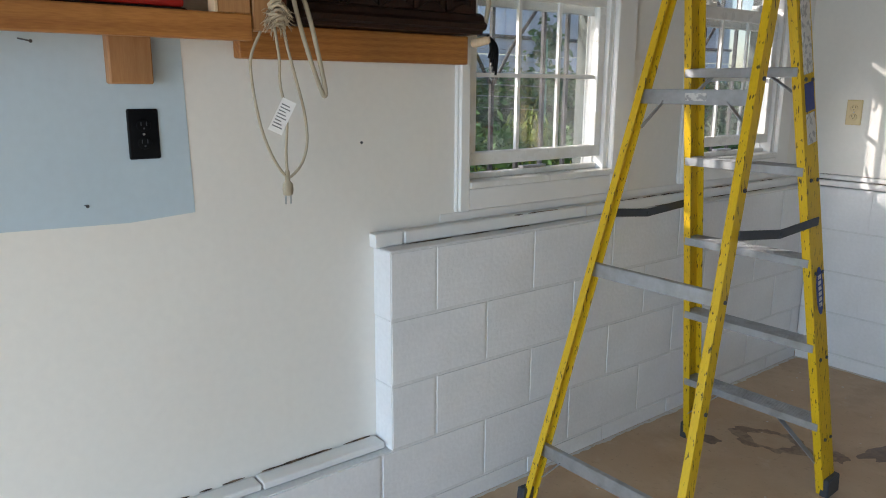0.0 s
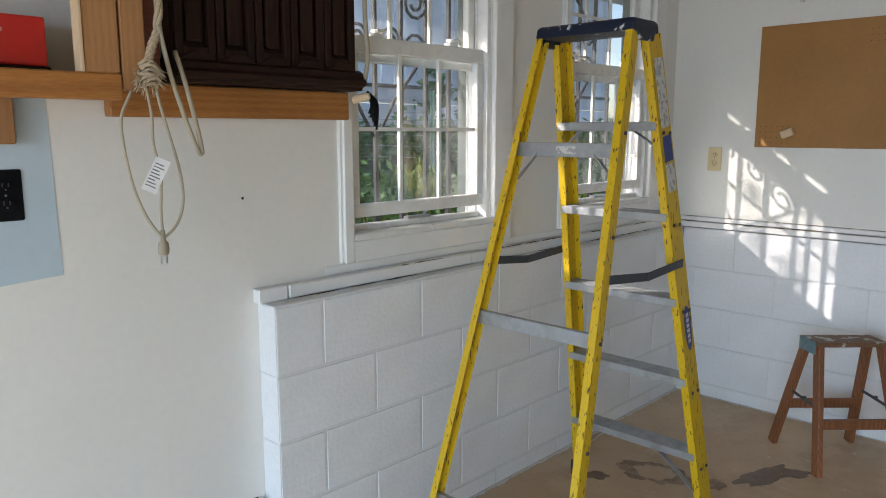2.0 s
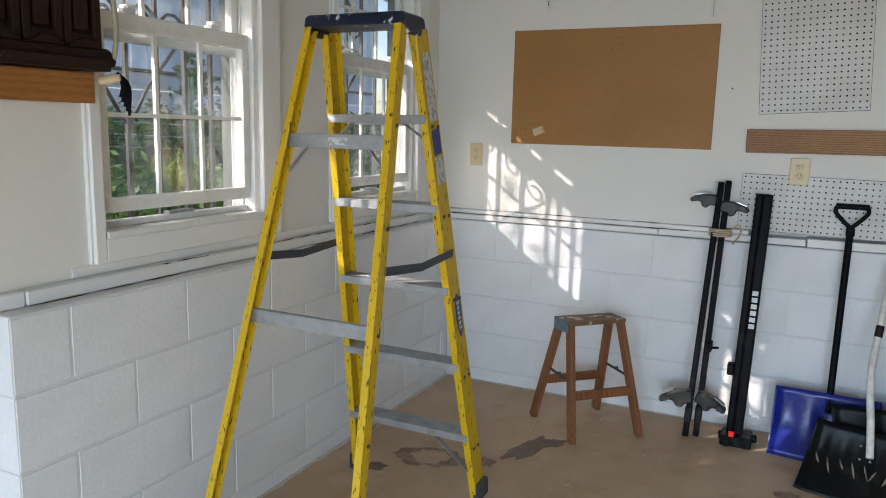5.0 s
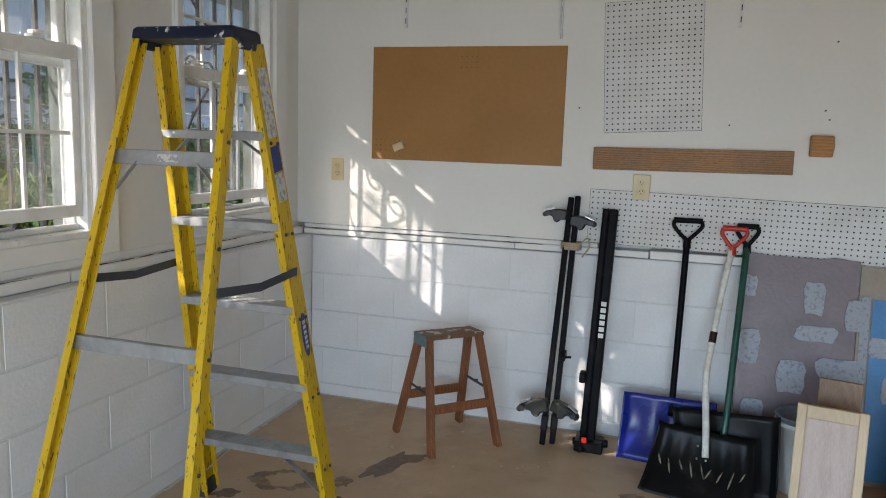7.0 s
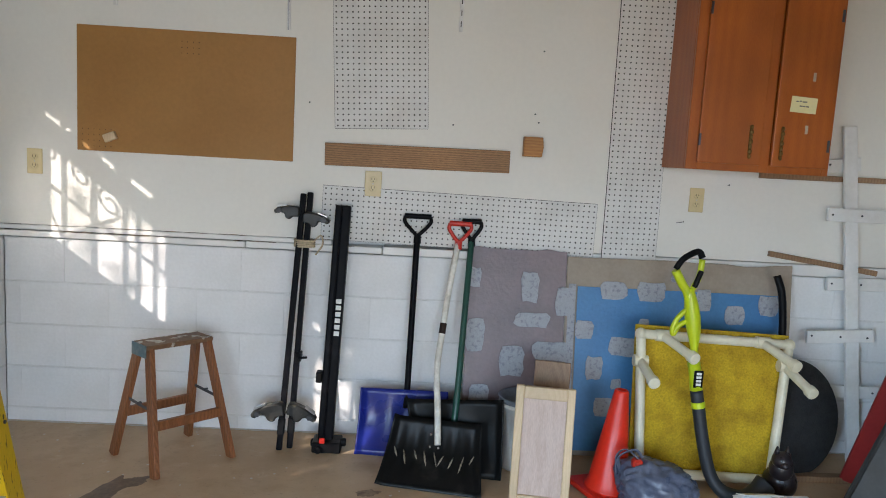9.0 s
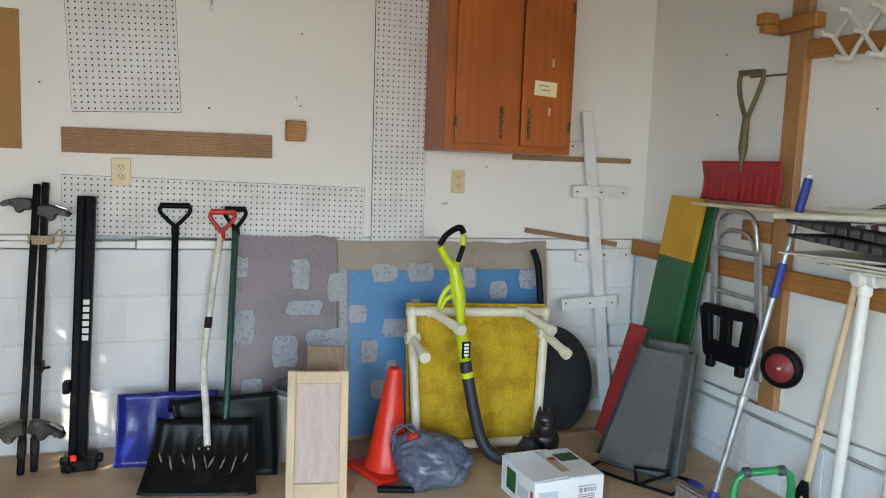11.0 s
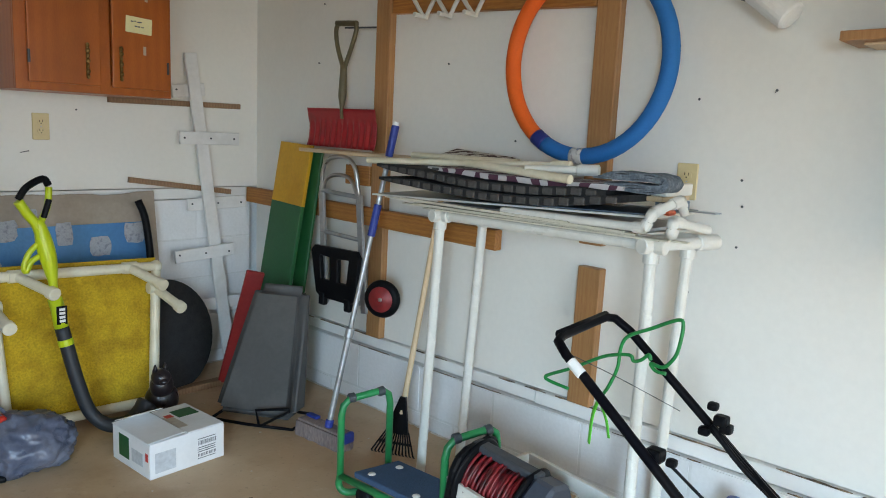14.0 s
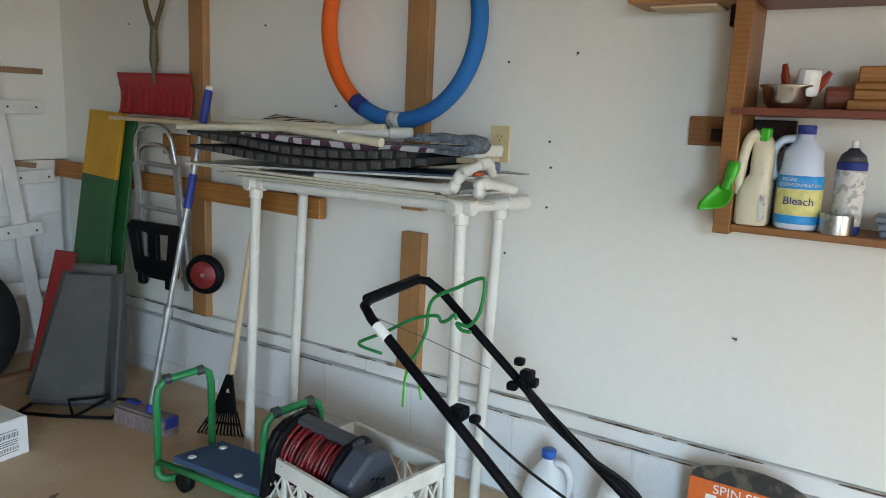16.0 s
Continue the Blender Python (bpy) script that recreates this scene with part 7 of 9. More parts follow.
def sheet(name, label, pts, thick, mat, category="panel"):
    """A flat sheet by its four corners, thick downwards."""
    bm = bmesh.new()
    t = [bm.verts.new(p) for p in pts]
    b = [bm.verts.new(Vector(p) - Vector((0, 0, thick))) for p in pts]
    bm.faces.new(t)
    bm.faces.new(b[::-1])
    for k in range(4):
        bm.faces.new((t[k], b[k], b[(k + 1) % 4], t[(k + 1) % 4]))
    bmesh.ops.recalc_face_normals(bm, faces=bm.faces)
    c = sum((Vector(p) for p in pts), Vector()) / 4
    return solo(name, bm, mat, label, category, c, group="stack on the pipe table")


sheet("plastic_sheet", "white plastic panel lying on the pipe table", [(3.885, -1.62, 1.013), (4.18, -1.64, 1.013), (4.19, -2.55, 1.013), (3.90, -2.50, 1.013)], 0.006, PANEL_WHITE)
sheet("metal_sheet", "galvanised sheet panel in the stack on the table", [(3.93, -1.72, 1.024), (4.20, -1.75, 1.024), (4.22, -2.52, 1.024), (3.95, -2.50, 1.024)], 0.010, GALV)
sheet("plastic_sheet", "warped white panel sticking out from the stack", [(3.878, -1.408, 1.031), (4.18, -1.36, 1.031), (4.20, -2.54, 1.065), (3.888, -2.54, 1.065)], 0.006, PANEL_WHITE)
sheet("dark_panel", "glossy blue-grey panel lying on the white one", [(3.902, -2.13, 1.0575), (4.19, -2.13, 1.0575), (4.19, -2.53, 1.069), (3.902, -2.53, 1.069)], 0.0035, BLUE_GREY)
stack_box = thing("panel_stack", "white panel offcut on a tan board in the stack", "panel", (4.08, -2.505, 1.07), group="stack on the pipe table")
part("grey_offcut", slab(4.01, -2.53, 1.0705, 4.13, -2.48, 1.098, 0.002), BLUE_GREY, stack_box)
part("tan_board", slab(3.965, -2.525, 1.0985, 4.135, -2.475, 1.113, 0.002), PALE_WOOD, stack_box)
part("white_panel", slab(3.98, -2.53, 1.1135, 4.14, -2.478, 1.148, 0.003), PANEL_WHITE, stack_box)
solo("orange_clip", slab(3.935, -2.565, 1.0665, 3.975, -2.542, 1.080, 0.004), ORANGE_CLIP, "small orange plastic clip on the panel's end", "clip", (3.955, -2.553, 1.066), group="stack on the pipe table")
plank("long_board", "pale long board lying along the wall on the stack", (4.17, -0.62, 1.163), (4.12, -1.55, 1.158), 0.12, 0.016, (1, 0, 0), PALE_WOOD)
for a, b in (((3.862, -1.70, 1.006), (3.868, -2.575, 1.005)), ((3.880, -1.58, 1.011), (3.874, -2.60, 1.006)), ((3.856, -1.66, 1.018), (3.882, -2.50, 1.011)), ((3.868, -1.50, 1.028), (3.862, -2.47, 1.017)), ((3.846, -1.62, 1.033), (3.853, -2.30, 1.024)), ((3.90, -1.70, 1.004), (3.905, -2.64, 1.004))):
    bm = bmesh.new()
    beam(bm, a, b, 0.016, 0.0045, (1, 0, 0))
    solo("plastic_strip", bm, STRIP, "long thin ivory plastic strip on the table frame", "strip", a, group="stack on the pipe table")
RUBBER = material("black_rubber_mat", (0.010, 0.010, 0.011), rough=0.8, vary=0.2, grain=80, bump=0.6, second=(0.035, 0.034, 0.033), spread=(0.55, 0.65), scale=14, amount=0.6)


LUG = material("dusty_rubber_lug", (0.060, 0.056, 0.054), rough=0.8, vary=0.2, grain=90, bump=0.5)


def mat_layer(name, label, z0, lift, end_lift, x0, x1, y0, y1, thick, mat, seed, lugs):
    """A floppy ridged mat, its two ends curled up from the lowest place between them."""
    t = thing(name, label, "mat", ((x0 + x1) / 2, (y0 + y1) / 2, z0), group="stack on the pipe table")
    bm = bmesh.new()
    n, w = 40, 8
    rows, deeps = [], []
    for i in range(n + 1):
        s = i / n
        row = []
        deeps.append(thick * min(1.0, 0.35 + 3.5 * s, 0.6 + 4.0 * (1 - s)))
        for k in range(w + 1):
            q = k / w
            z = z0 + lift * max(0, 1 - s / 0.6) ** 1.8 + end_lift * max(0, (s - 0.6) / 0.4) ** 2 + 0.004 * noise.noise((s * 5, q * 2, seed)) + deeps[-1]
            row.append(Vector((x0 + (x1 - x0) * q - 0.012 * math.sin(s * math.pi) + 0.004 * noise.noise((s * 9, seed, 3)), y0 + (y1 - y0) * s, z)))
        rows.append(row)
    top = [[bm.verts.new(p) for p in r] for r in rows]
    low = [[bm.verts.new(p - Vector((0, 0, d))) for p in r] for r, d in zip(rows, deeps)]
    for i in range(n):
        for k in range(w):
            bm.faces.new((top[i][k], top[i + 1][k], top[i + 1][k + 1], top[i][k + 1])).smooth = True
            bm.faces.new((low[i][k + 1], low[i + 1][k + 1], low[i + 1][k], low[i][k])).smooth = True
        bm.faces.new((top[i][0], low[i][0], low[i + 1][0], top[i + 1][0]))
        bm.faces.new((top[i + 1][w], low[i + 1][w], low[i][w], top[i][w]))
    bm.faces.new([v for v in top[0]] + [v for v in low[0]][::-1])
    bm.faces.new([v for v in low[n]] + [v for v in top[n]][::-1])
    bmesh.ops.recalc_face_normals(bm, faces=bm.faces)
    part("mat_sheet", bm, mat, t)
    for i in range(2, n, lugs or 99):
        p, d = rows[i][0], deeps[i]
        part("edge_lug", slab(p.x - 0.005, p.y - 0.017, p.z - d * 0.96, p.x + 0.012, p.y + 0.017, p.z - d * 0.12, 0.003), LUG, t)
    return t


mat_layer("rubber_mat", "black ridged rubber mat, its end curled upwards", 1.058, 0.030, 0.042, 3.868, 4.16, -1.455, -2.475, 0.027, RUBBER, 1, 2)
mat_layer("rubber_mat", "second black ridged mat folded on the first", 1.090, 0.045, 0.016, 3.874, 4.15, -1.435, -2.40, 0.027, RUBBER, 4, 2)


def rug_material(name, dark, pale, size, turn):
    """Ikat-like stripes in woven cloth."""
    m = material(name, (0.55, 0.52, 0.52), rough=0.95, vary=0.12, grain=180, bump=0.8)
    n, l = m.node_tree.nodes, m.node_tree.links
    b = n["Principled BSDF"]
    at, w = n.new("ShaderNodeTexCoord"), n.new("ShaderNodeTexWave")
    mp = n.new("ShaderNodeMapping")
    mp.inputs["Rotation"].default_value = (0, 0, turn)
    l.new(at.outputs["Object"], mp.inputs["Vector"])
    l.new(mp.outputs[0], w.inputs["Vector"])
    w.bands_direction = "Y"
    w.inputs["Scale"].default_value, w.inputs["Distortion"].default_value, w.inputs["Detail Scale"].default_value = size, 7.0, 2.0
    r = n.new("ShaderNodeValToRGB")
    r.color_ramp.interpolation = "CONSTANT"
    r.color_ramp.elements[0].color, r.color_ramp.elements[1].color = dark, pale
    r.color_ramp.elements[1].position = 0.5
    l.new(w.outputs["Fac"], r.inputs[0])
    l.new(r.outputs[0], b.inputs["Base Color"])
    return m


RUG = rug_material("plum_and_white_woven_rug", (0.075, 0.025, 0.045, 1), (0.48, 0.45, 0.45, 1), 4.2, 0.5)
STRIPED = rug_material("brown_and_white_striped_cloth", (0.07, 0.032, 0.02, 1), (0.55, 0.50, 0.42, 1), 9.0, 1.0)
mat_layer("woven_rug", "plum and white patterned rug folded on the mats", 1.120, 0.022, 0.006, 3.893, 4.14, -1.68, -2.44, 0.017, RUG, 7, 0)
DENIM = material("grey_blue_fringed_cloth", (0.10, 0.125, 0.15), rough=0.95, vary=0.4, scale=40, grain=140, bump=0.9, second=(0.22, 0.25, 0.28), amount=0.6)
roll = thing("rolled_cloth", "grey-blue fringed cloth folded over at the rug's end", "cloth", (3.93, -2.47, 1.1), group="stack on the pipe table")
for k in range(5):
    bm = bmesh.new()
    r0 = 0.004 + 0.0046 * k
    line = [(-2.335 - 0.014 * k, 1.152 + r0)] + [(-2.38 - 0.045 * j, 1.152 + r0 + 0.004 * math.sin(3 * j + k)) for j in range(4)]
    line += [(-2.54 - r0 * math.sin(a), 1.150 + r0 * math.cos(a)) for a in [math.pi * j / 6 for j in range(1, 6)]]
    line += [(-2.51 + 0.045 * j, 1.147 - r0 + 0.003 * math.sin(2 * j + k)) for j in range(4)]
    rings = []
    for j, (y, z) in enumerate(line):
        p, q = line[max(j - 1, 0)], line[min(j + 1, len(line) - 1)]
        d = Vector((0, q[0] - p[0], q[1] - p[1])).normalized()
        n = Vector((0, -d.z, d.y)) * 0.0024
        xs = [3.905 + 0.016 * i + 0.004 * math.sin(2.3 * j + k) for i in range(7)]
        rings.append(([bm.verts.new(Vector((x, y, z + 0.003 * noise.noise((x * 20, y * 20, k)))) + n) for x in xs], [bm.verts.new(Vector((x, y, z + 0.003 * noise.noise((x * 20, y * 20, k)))) - n) for x in xs]))
    for (t0, b0), (t1, b1) in zip(rings, rings[1:]):
        for i in range(6):
            bm.faces.new((t0[i], t0[i + 1], t1[i + 1], t1[i])).smooth = True
            bm.faces.new((b1[i], b1[i + 1], b0[i + 1], b0[i])).smooth = True
        bm.faces.new((t0[0], t1[0], b1[0], b0[0]))
        bm.faces.new((t0[6], b0[6], b1[6], t1[6]))
    bmesh.ops.recalc_face_normals(bm, faces=bm.faces)
    part("fold", bm, DENIM, roll)
for a, b, r, mt, lab in (((3.885, -1.373, 1.152), (3.98, -2.212, 1.180), 0.0115, PVC, "long ivory plastic pipe across the stack"), ((3.955, -1.80, 1.168), (3.866, -2.285, 1.146), 0.0135, PVC, "ivory plastic pipe lying aslant on the rug"),
                         ((4.00, -1.491, 1.178), (4.06, -1.95, 1.176), 0.012, PVC, "thin ivory plastic pipe at the back of the stack"), ((3.90, -2.094, 1.165), (4.0, -2.30, 1.172), 0.0125, PVC_WHITE, "short white plastic pipe on the rug")):
    p = thing("loose_pipe", lab, "pipe", a, group="loose pipes on the stack")
    part("tube", rounded(pipe(bmesh.new(), a, b, r), 0.001), mt, p)
    a, b = Vector(a), Vector(b)
    if mt is PVC_WHITE or a.y > -1.4:
        part("coupling", rounded(pipe(bmesh.new(), b - (b - a).normalized() * 0.07, b - (b - a).normalized() * 0.002, r + 0.005), 0.003), mt, p)
sheet("striped_cloth", "brown and white striped cloth folded on the stack", [(4.06, -1.55, 1.178), (4.17, -1.56, 1.208), (4.18, -1.84, 1.188), (4.08, -1.86, 1.168)], 0.05, STRIPED, "cloth")
bent = thing("bent_pipe", "white plastic pipe with elbows resting on the table end", "pipe", (3.9, -2.55, 1.02))
for way in ([(3.862, -2.044, 1.032), (3.864, -2.53, 1.034), (3.872, -2.550, 1.078), (3.96, -2.580, 1.108), (4.0, -2.576, 1.072)], [(3.935, -2.580, 1.030), (3.872, -2.606, 1.026), (3.872, -2.608, 1.060), (3.985, -2.655, 1.036)]):
    way = [Vector(p) for p in way]
    for p, q in zip(way, way[1:]):
        d = (q - p).normalized()
        leg = part("pipe_run", pipe(bmesh.new(), p, q, 0.0125), PVC_WHITE, bent)
        for c, e in ((p, 1), (q, -1)):
            if c not in (way[0], way[-1]):
                bm = rod(bmesh.new(), c, c + d * e * min(0.03, (q - p).length * 0.42), 0.0162, seg=14)
                bmesh.ops.create_icosphere(bm, subdivisions=2, radius=0.0162, matrix=Matrix.Translation(c))
                part("elbow", bm, PVC_WHITE, leg)
bm = bmesh.new()
beam(bm, (4.14, -2.38, 1.0665), (4.10, -2.63, 1.0715), 0.03, 0.004, (1, 0, 0))
solo("metal_strip", bm, GALV, "thin metal strip jutting out of the stack", "strip", (4.12, -2.6, 1.03))

# ---------------------------------------------------------------- platform trolley, hose reel and crate
GREEN_STEEL = material("green_painted_steel", (0.010, 0.22, 0.065), rough=0.35, vary=0.05, second=(0.02, 0.12, 0.05), scale=12, amount=0.4)
BLUE_CARPET = material("blue_deck_carpet", (0.035, 0.075, 0.15), rough=0.95, vary=0.15, grain=160, bump=0.7)
trolley = thing("platform_trolley", "green tube platform trolley with a blue deck", "trolley", (3.7, -1.85, 0))
ends = [((3.60, -1.60), (3.775, -1.655)), ((3.62, -2.07), (3.80, -2.125))]
for (ax, ay), (bx, by) in ends:
    a, b = Vector((ax, ay, 0)), Vector((bx, by, 0))
    z = Vector((0, 0, 1))
    bm = bmesh.new()
    hose(bm, [a + z * 0.06, a + z * 0.29, a.lerp(b, 0.04) + z * 0.325, a.lerp(b, 0.16) + z * 0.347, a.lerp(b, 0.84) + z * 0.362, a.lerp(b, 0.96) + z * 0.345, b + z * 0.31, b + z * 0.06], 0.0125, 12)
    h = part("end_hoop", bm, GREEN_STEEL, trolley)
    for f in (0.2, 0.8):
        part("grey_clip", rounded(rod(bmesh.new(), a.lerp(b, f - 0.07) + z * (0.347 + 0.012 * f), a.lerp(b, f + 0.07) + z * (0.348 + 0.016 * f), 0.0165), 0.003), GREY_PLASTIC, h)
for (p, q) in ((ends[0][0], ends[1][0]), (ends[0][1], ends[1][1])):
    bm = bmesh.new()
    hose(bm, [(p[0], p[1], 0.072), (q[0], q[1], 0.072)], 0.0125, 10)
    part("side_tube", bm, GREEN_STEEL, trolley)
bm = bmesh.new()
hose(bm, smooth_line([(3.60, -1.60, 0.075), (3.60, -1.595, 0.035), (3.615, -1.62, 0.013), (3.70, -1.66, 0.013)], 5), 0.0125, 10)
part("foot_tube", bm, GREEN_STEEL, trolley)
bm = prism([(3.607, -1.665), (3.782, -1.70), (3.80, -2.075), (3.622, -2.05)], 0.022, Matrix.Translation((0, 0, 0.086)), 0.003)
deck = part("deck", bm, BLUE_CARPET, trolley)
for x, y in ((3.64, -1.72), (3.745, -1.745), (3.645, -1.93), (3.755, -1.95)):
    part("deck_bolt", lathe([(0.0, 0.1082), (0.014, 0.1082), (0.012, 0.1105), (0, 0.111)], 14, Matrix.Translation((x, y, 0))), PAPER, deck)
for x, y in ((3.61, -1.72), (3.78, -1.75), (3.62, -2.03), (3.80, -2.06)):
    M = Matrix.Translation((x, y, 0.035)) @ Matrix.Rotation(radians(90), 4, "Y")
    part("caster", lathe([(0.0, -0.012), (0.033, -0.012), (0.035, 0.0), (0.033, 0.012), (0.0, 0.012)], 18, M), BLACK, trolley)

CRATE = material("white_crate_plastic", (0.72, 0.70, 0.64), rough=0.45, vary=0.04, second=(0.48, 0.42, 0.32), scale=7, amount=0.45)


def milk_crate():
    base = Vector((3.70, -2.345, 0))
    m = Matrix.Translation(base) @ Matrix.Rotation(radians(-10), 4, "Z")
    c = thing("milk_crate", "white lattice plastic milk crate holding a hose reel", "crate", base)
    w, d, h = 0.165, 0.195, 0.272
    part("bottom", slab(-w, -d, 0.001, w, d, 0.014, 0.003, m), CRATE, c)

    def side(axis, s):
        bm = bmesh.new()
        L = d if axis == "x" else w
        def bar(a0, a1, z0, z1, t=0.009):
            if axis == "x":
                box(bm, s * w - (t if s > 0 else 0), a0, z0, s * w + (0 if s > 0 else t), a1, z1, m)
            else:
                box(bm, a0, s * d - (t if s > 0 else 0), z0, a1, s * d + (0 if s > 0 else t), z1, m)
        bar(-L, L, h - 0.045, h, 0.012)
        bar(-L, L, 0.0145, 0.05)
        bar(-L, L, 0.125, 0.14)
        n = 5
        for k in range(n + 1):
            y = -L + 0.012 + (2 * L - 0.024) * k / n
            bar(y - 0.006, y + 0.006, 0.05, h - 0.045)
        for k in range(n):
            y0 = -L + 0.018 + (2 * L - 0.024) * k / n
            y1 = y0 + (2 * L - 0.024) / n - 0.012
            for lo, hi in ((0.05, 0.125), (0.14, h - 0.045)):
                for p, q in (((y0, lo), (y1, hi)), ((y0, hi), (y1, lo))):
                    P = Vector((s * (w - 0.005), p[0], p[1])) if axis == "x" else Vector((p[0], s * (d - 0.005), p[1]))
                    Q = Vector((s * (w - 0.005), q[0], q[1])) if axis == "x" else Vector((q[0], s * (d - 0.005), q[1]))
                    beam(bm, m @ P, m @ Q, 0.005, 0.005, (0, 0, 1))
        part("lattice_side", bm, CRATE, c)

    for axis in "xy":
        for s in (-1, 1):
            side(axis, s)


milk_crate()
REEL_BLUE = material("dark_grey_blue_moulding", (0.045, 0.055, 0.075), rough=0.5, vary=0.08)
RED_HOSE = material("dark_red_hose", (0.20, 0.010, 0.014), rough=0.4, vary=0.2, scale=30, second=(0.02, 0.008, 0.008), spread=(0.48, 0.58), amount=0.8)
reel = thing("hose_reel", "dark grey hose reel wound with dark red hose", "hose reel", (3.70, -2.33, 0.12))
ax = Vector((0.08, -0.98, -0.17)).normalized()            # the drum's axle
C0 = Vector((3.665, -2.255, 0.245))
M = Matrix.Translation(C0) @ ax.to_track_quat("Z", "Y").to_matrix().to_4x4()
part("drum", lathe([(0.0, -0.09), (0.055, -0.09), (0.055, 0.09), (0, 0.09)], 20, M), BLACK, reel)
bm = bmesh.new()
pts = []
side1 = ax.cross(Vector((0, 0, 1))).normalized()
rise = side1.cross(ax)
_wind = random.Random(12)
skew = [_wind.uniform(-0.006, 0.006) for _ in range(23)]
for k in range(24 * 21):
    a = 2 * math.pi * k / 24
    n, f = divmod(k / 24, 1.0)
    r = 0.084 + 0.010 * math.sin(k * 0.11) + 0.004 * math.sin(k * 0.37)
    off = skew[int(n)] * (1 - f) + skew[int(n) + 1] * f
    pts.append(C0 + ax * (-0.082 + 0.164 * k / (24 * 21) + off) + side1 * r * math.cos(a) + rise * (r * math.sin(a)))
hose(bm, pts, 0.0052, 7)
part("wound_hose", bm, RED_HOSE, reel)
for s in (-1, 1):
    M2 = M @ Matrix.Translation((0, 0, s * 0.095))
    fl = lathe([(0.0, -0.008), (0.112, -0.008), (0.118, 0.0), (0.112, 0.008), (0.0, 0.008)], 32, M2)
    part("flange", fl, BLACK, reel)
E0, E1 = C0 - ax * 0.12, C0 + ax * 0.115
Fm = Matrix((side1 * -1, rise, ax)).transposed().to_4x4()
Fm.translation = E0
arch = [(-0.115, -0.12), (-0.115, 0.05), (-0.095, 0.09), (-0.055, 0.108), (0.055, 0.108), (0.095, 0.09), (0.115, 0.05), (0.115, -0.12)]
part("side_frame", prism(arch, 0.022, Fm, 0.006, holes=[[(x * 0.76, z * 0.76) for x, z in arch]]), BLACK, reel)
bm = bmesh.new()
beam(bm, E0 + rise * 0.098, E1 + rise * 0.102, 0.048, 0.024, side1)
part("carry_handle", rounded(bm, 0.010, 3), GREY_PLASTIC, reel)
prof = [(-0.13, -0.12), (0.15, -0.12), (0.155, -0.03), (0.07, 0.085), (-0.03, 0.115), (-0.115, 0.06)]
hole = [(0.02 + 0.045 * math.cos(a), -0.035 + 0.04 * math.sin(a)) for a in [j * math.pi / 6 for j in range(12)]]
bm = prism(prof, 0.07, None, 0.014, holes=[hole])
Fm.translation = C0 + ax * 0.105
bm.transform(Fm)
part("side_housing", bm, REEL_BLUE, reel, "grey-blue moulded side housing")
for k in range(3):
    part("housing_slot", slab(-0.02 + 0.03 * k, 0.030 - 0.014 * k, 0.070, -0.004 + 0.03 * k, 0.036 - 0.014 * k, 0.0735, 0.001, Fm), BLACK, reel)
bm = bmesh.new()
rod(bm, E0 - ax * 0.005, E0 - ax * 0.045, 0.032, 0.026, seg=14)
part("crank_hub", rounded(bm, 0.005, 2), GREY_PLASTIC, reel)

# ---------------------------------------------------------------- mower with wire-wrapped handle
mower = thing("push_mower", "black-handled push mower with green wire on its handle", "mower", (3.72, -3.45, 0))
bm = bmesh.new()
hose(bm, [(3.506, -3.24, 0.21), (3.50, -2.94, 0.443), (3.502, -2.60, 0.717), (3.506, -2.545, 0.755), (3.525, -2.508, 0.776), (3.56, -2.498, 0.783), (3.78, -2.484, 0.792), (3.812, -2.495, 0.786), (3.826, -2.535, 0.757), (3.83, -2.872, 0.488), (3.832, -3.24, 0.225)], 0.0118, 12)
part("handlebar", bm, BLACK_METAL, mower)
part("white_tape", rounded(rod(bmesh.new(), (3.503, -2.560, 0.744), (3.502, -2.596, 0.7185), 0.0132), 0.002), PAPER, mower)
bm = bmesh.new()
hose(bm, [(3.55, -2.494, 0.785), (3.79, -2.478, 0.794)], 0.0128, 12)
part("foam_grip", bm, BLACK, mower)
for p, s in (((3.81, -2.786, 0.622), 0.013), ((3.81, -2.81, 0.592), 0.017), ((3.815, -2.822, 0.573), 0.015), ((3.81, -2.77, 0.553), 0.014), ((3.53, -2.78, 0.577), 0.019), ((3.55, -2.81, 0.562), 0.012)):
    x, y, z = p
    part("control", slab(x - s, y - s, z - s * 0.8, x + s, y + s, z + s * 0.8, 0.008, segments=2), BLACK, mower)
bm = bmesh.new()
hose(bm, smooth_line([(3.55, -2.80, 0.56), (3.62, -2.92, 0.44), (3.72, -3.10, 0.30), (3.76, -3.22, 0.22)], 5), 0.004, 6)
part("control_cable", bm, BLACK, mower)
for k in range(3):
    bm = bmesh.new()
    hose(bm, smooth_line([(3.80, -2.79, 0.575), (3.80 + 0.012 * k, -2.87, 0.50), (3.812 - 0.012 * k, -2.98, 0.42 + 0.01 * k), (3.85, -3.10, 0.32 + 0.012 * k), (3.80, -3.22, 0.22)], 5), 0.007, 6)
    part("cable", bm, BLACK, mower)
bm = bmesh.new()
hose(bm, smooth_line([(3.56, -2.52, 0.74), (3.66, -2.60, 0.68), (3.77, -2.72, 0.60)], 4), 0.0011, 5)
part("throttle_wire", bm, IRON, mower)
GREEN_WIRE = material("bright_green_coated_wire", (0.005, 0.20, 0.045), rough=0.35)
bm = bmesh.new()
x = 3.66
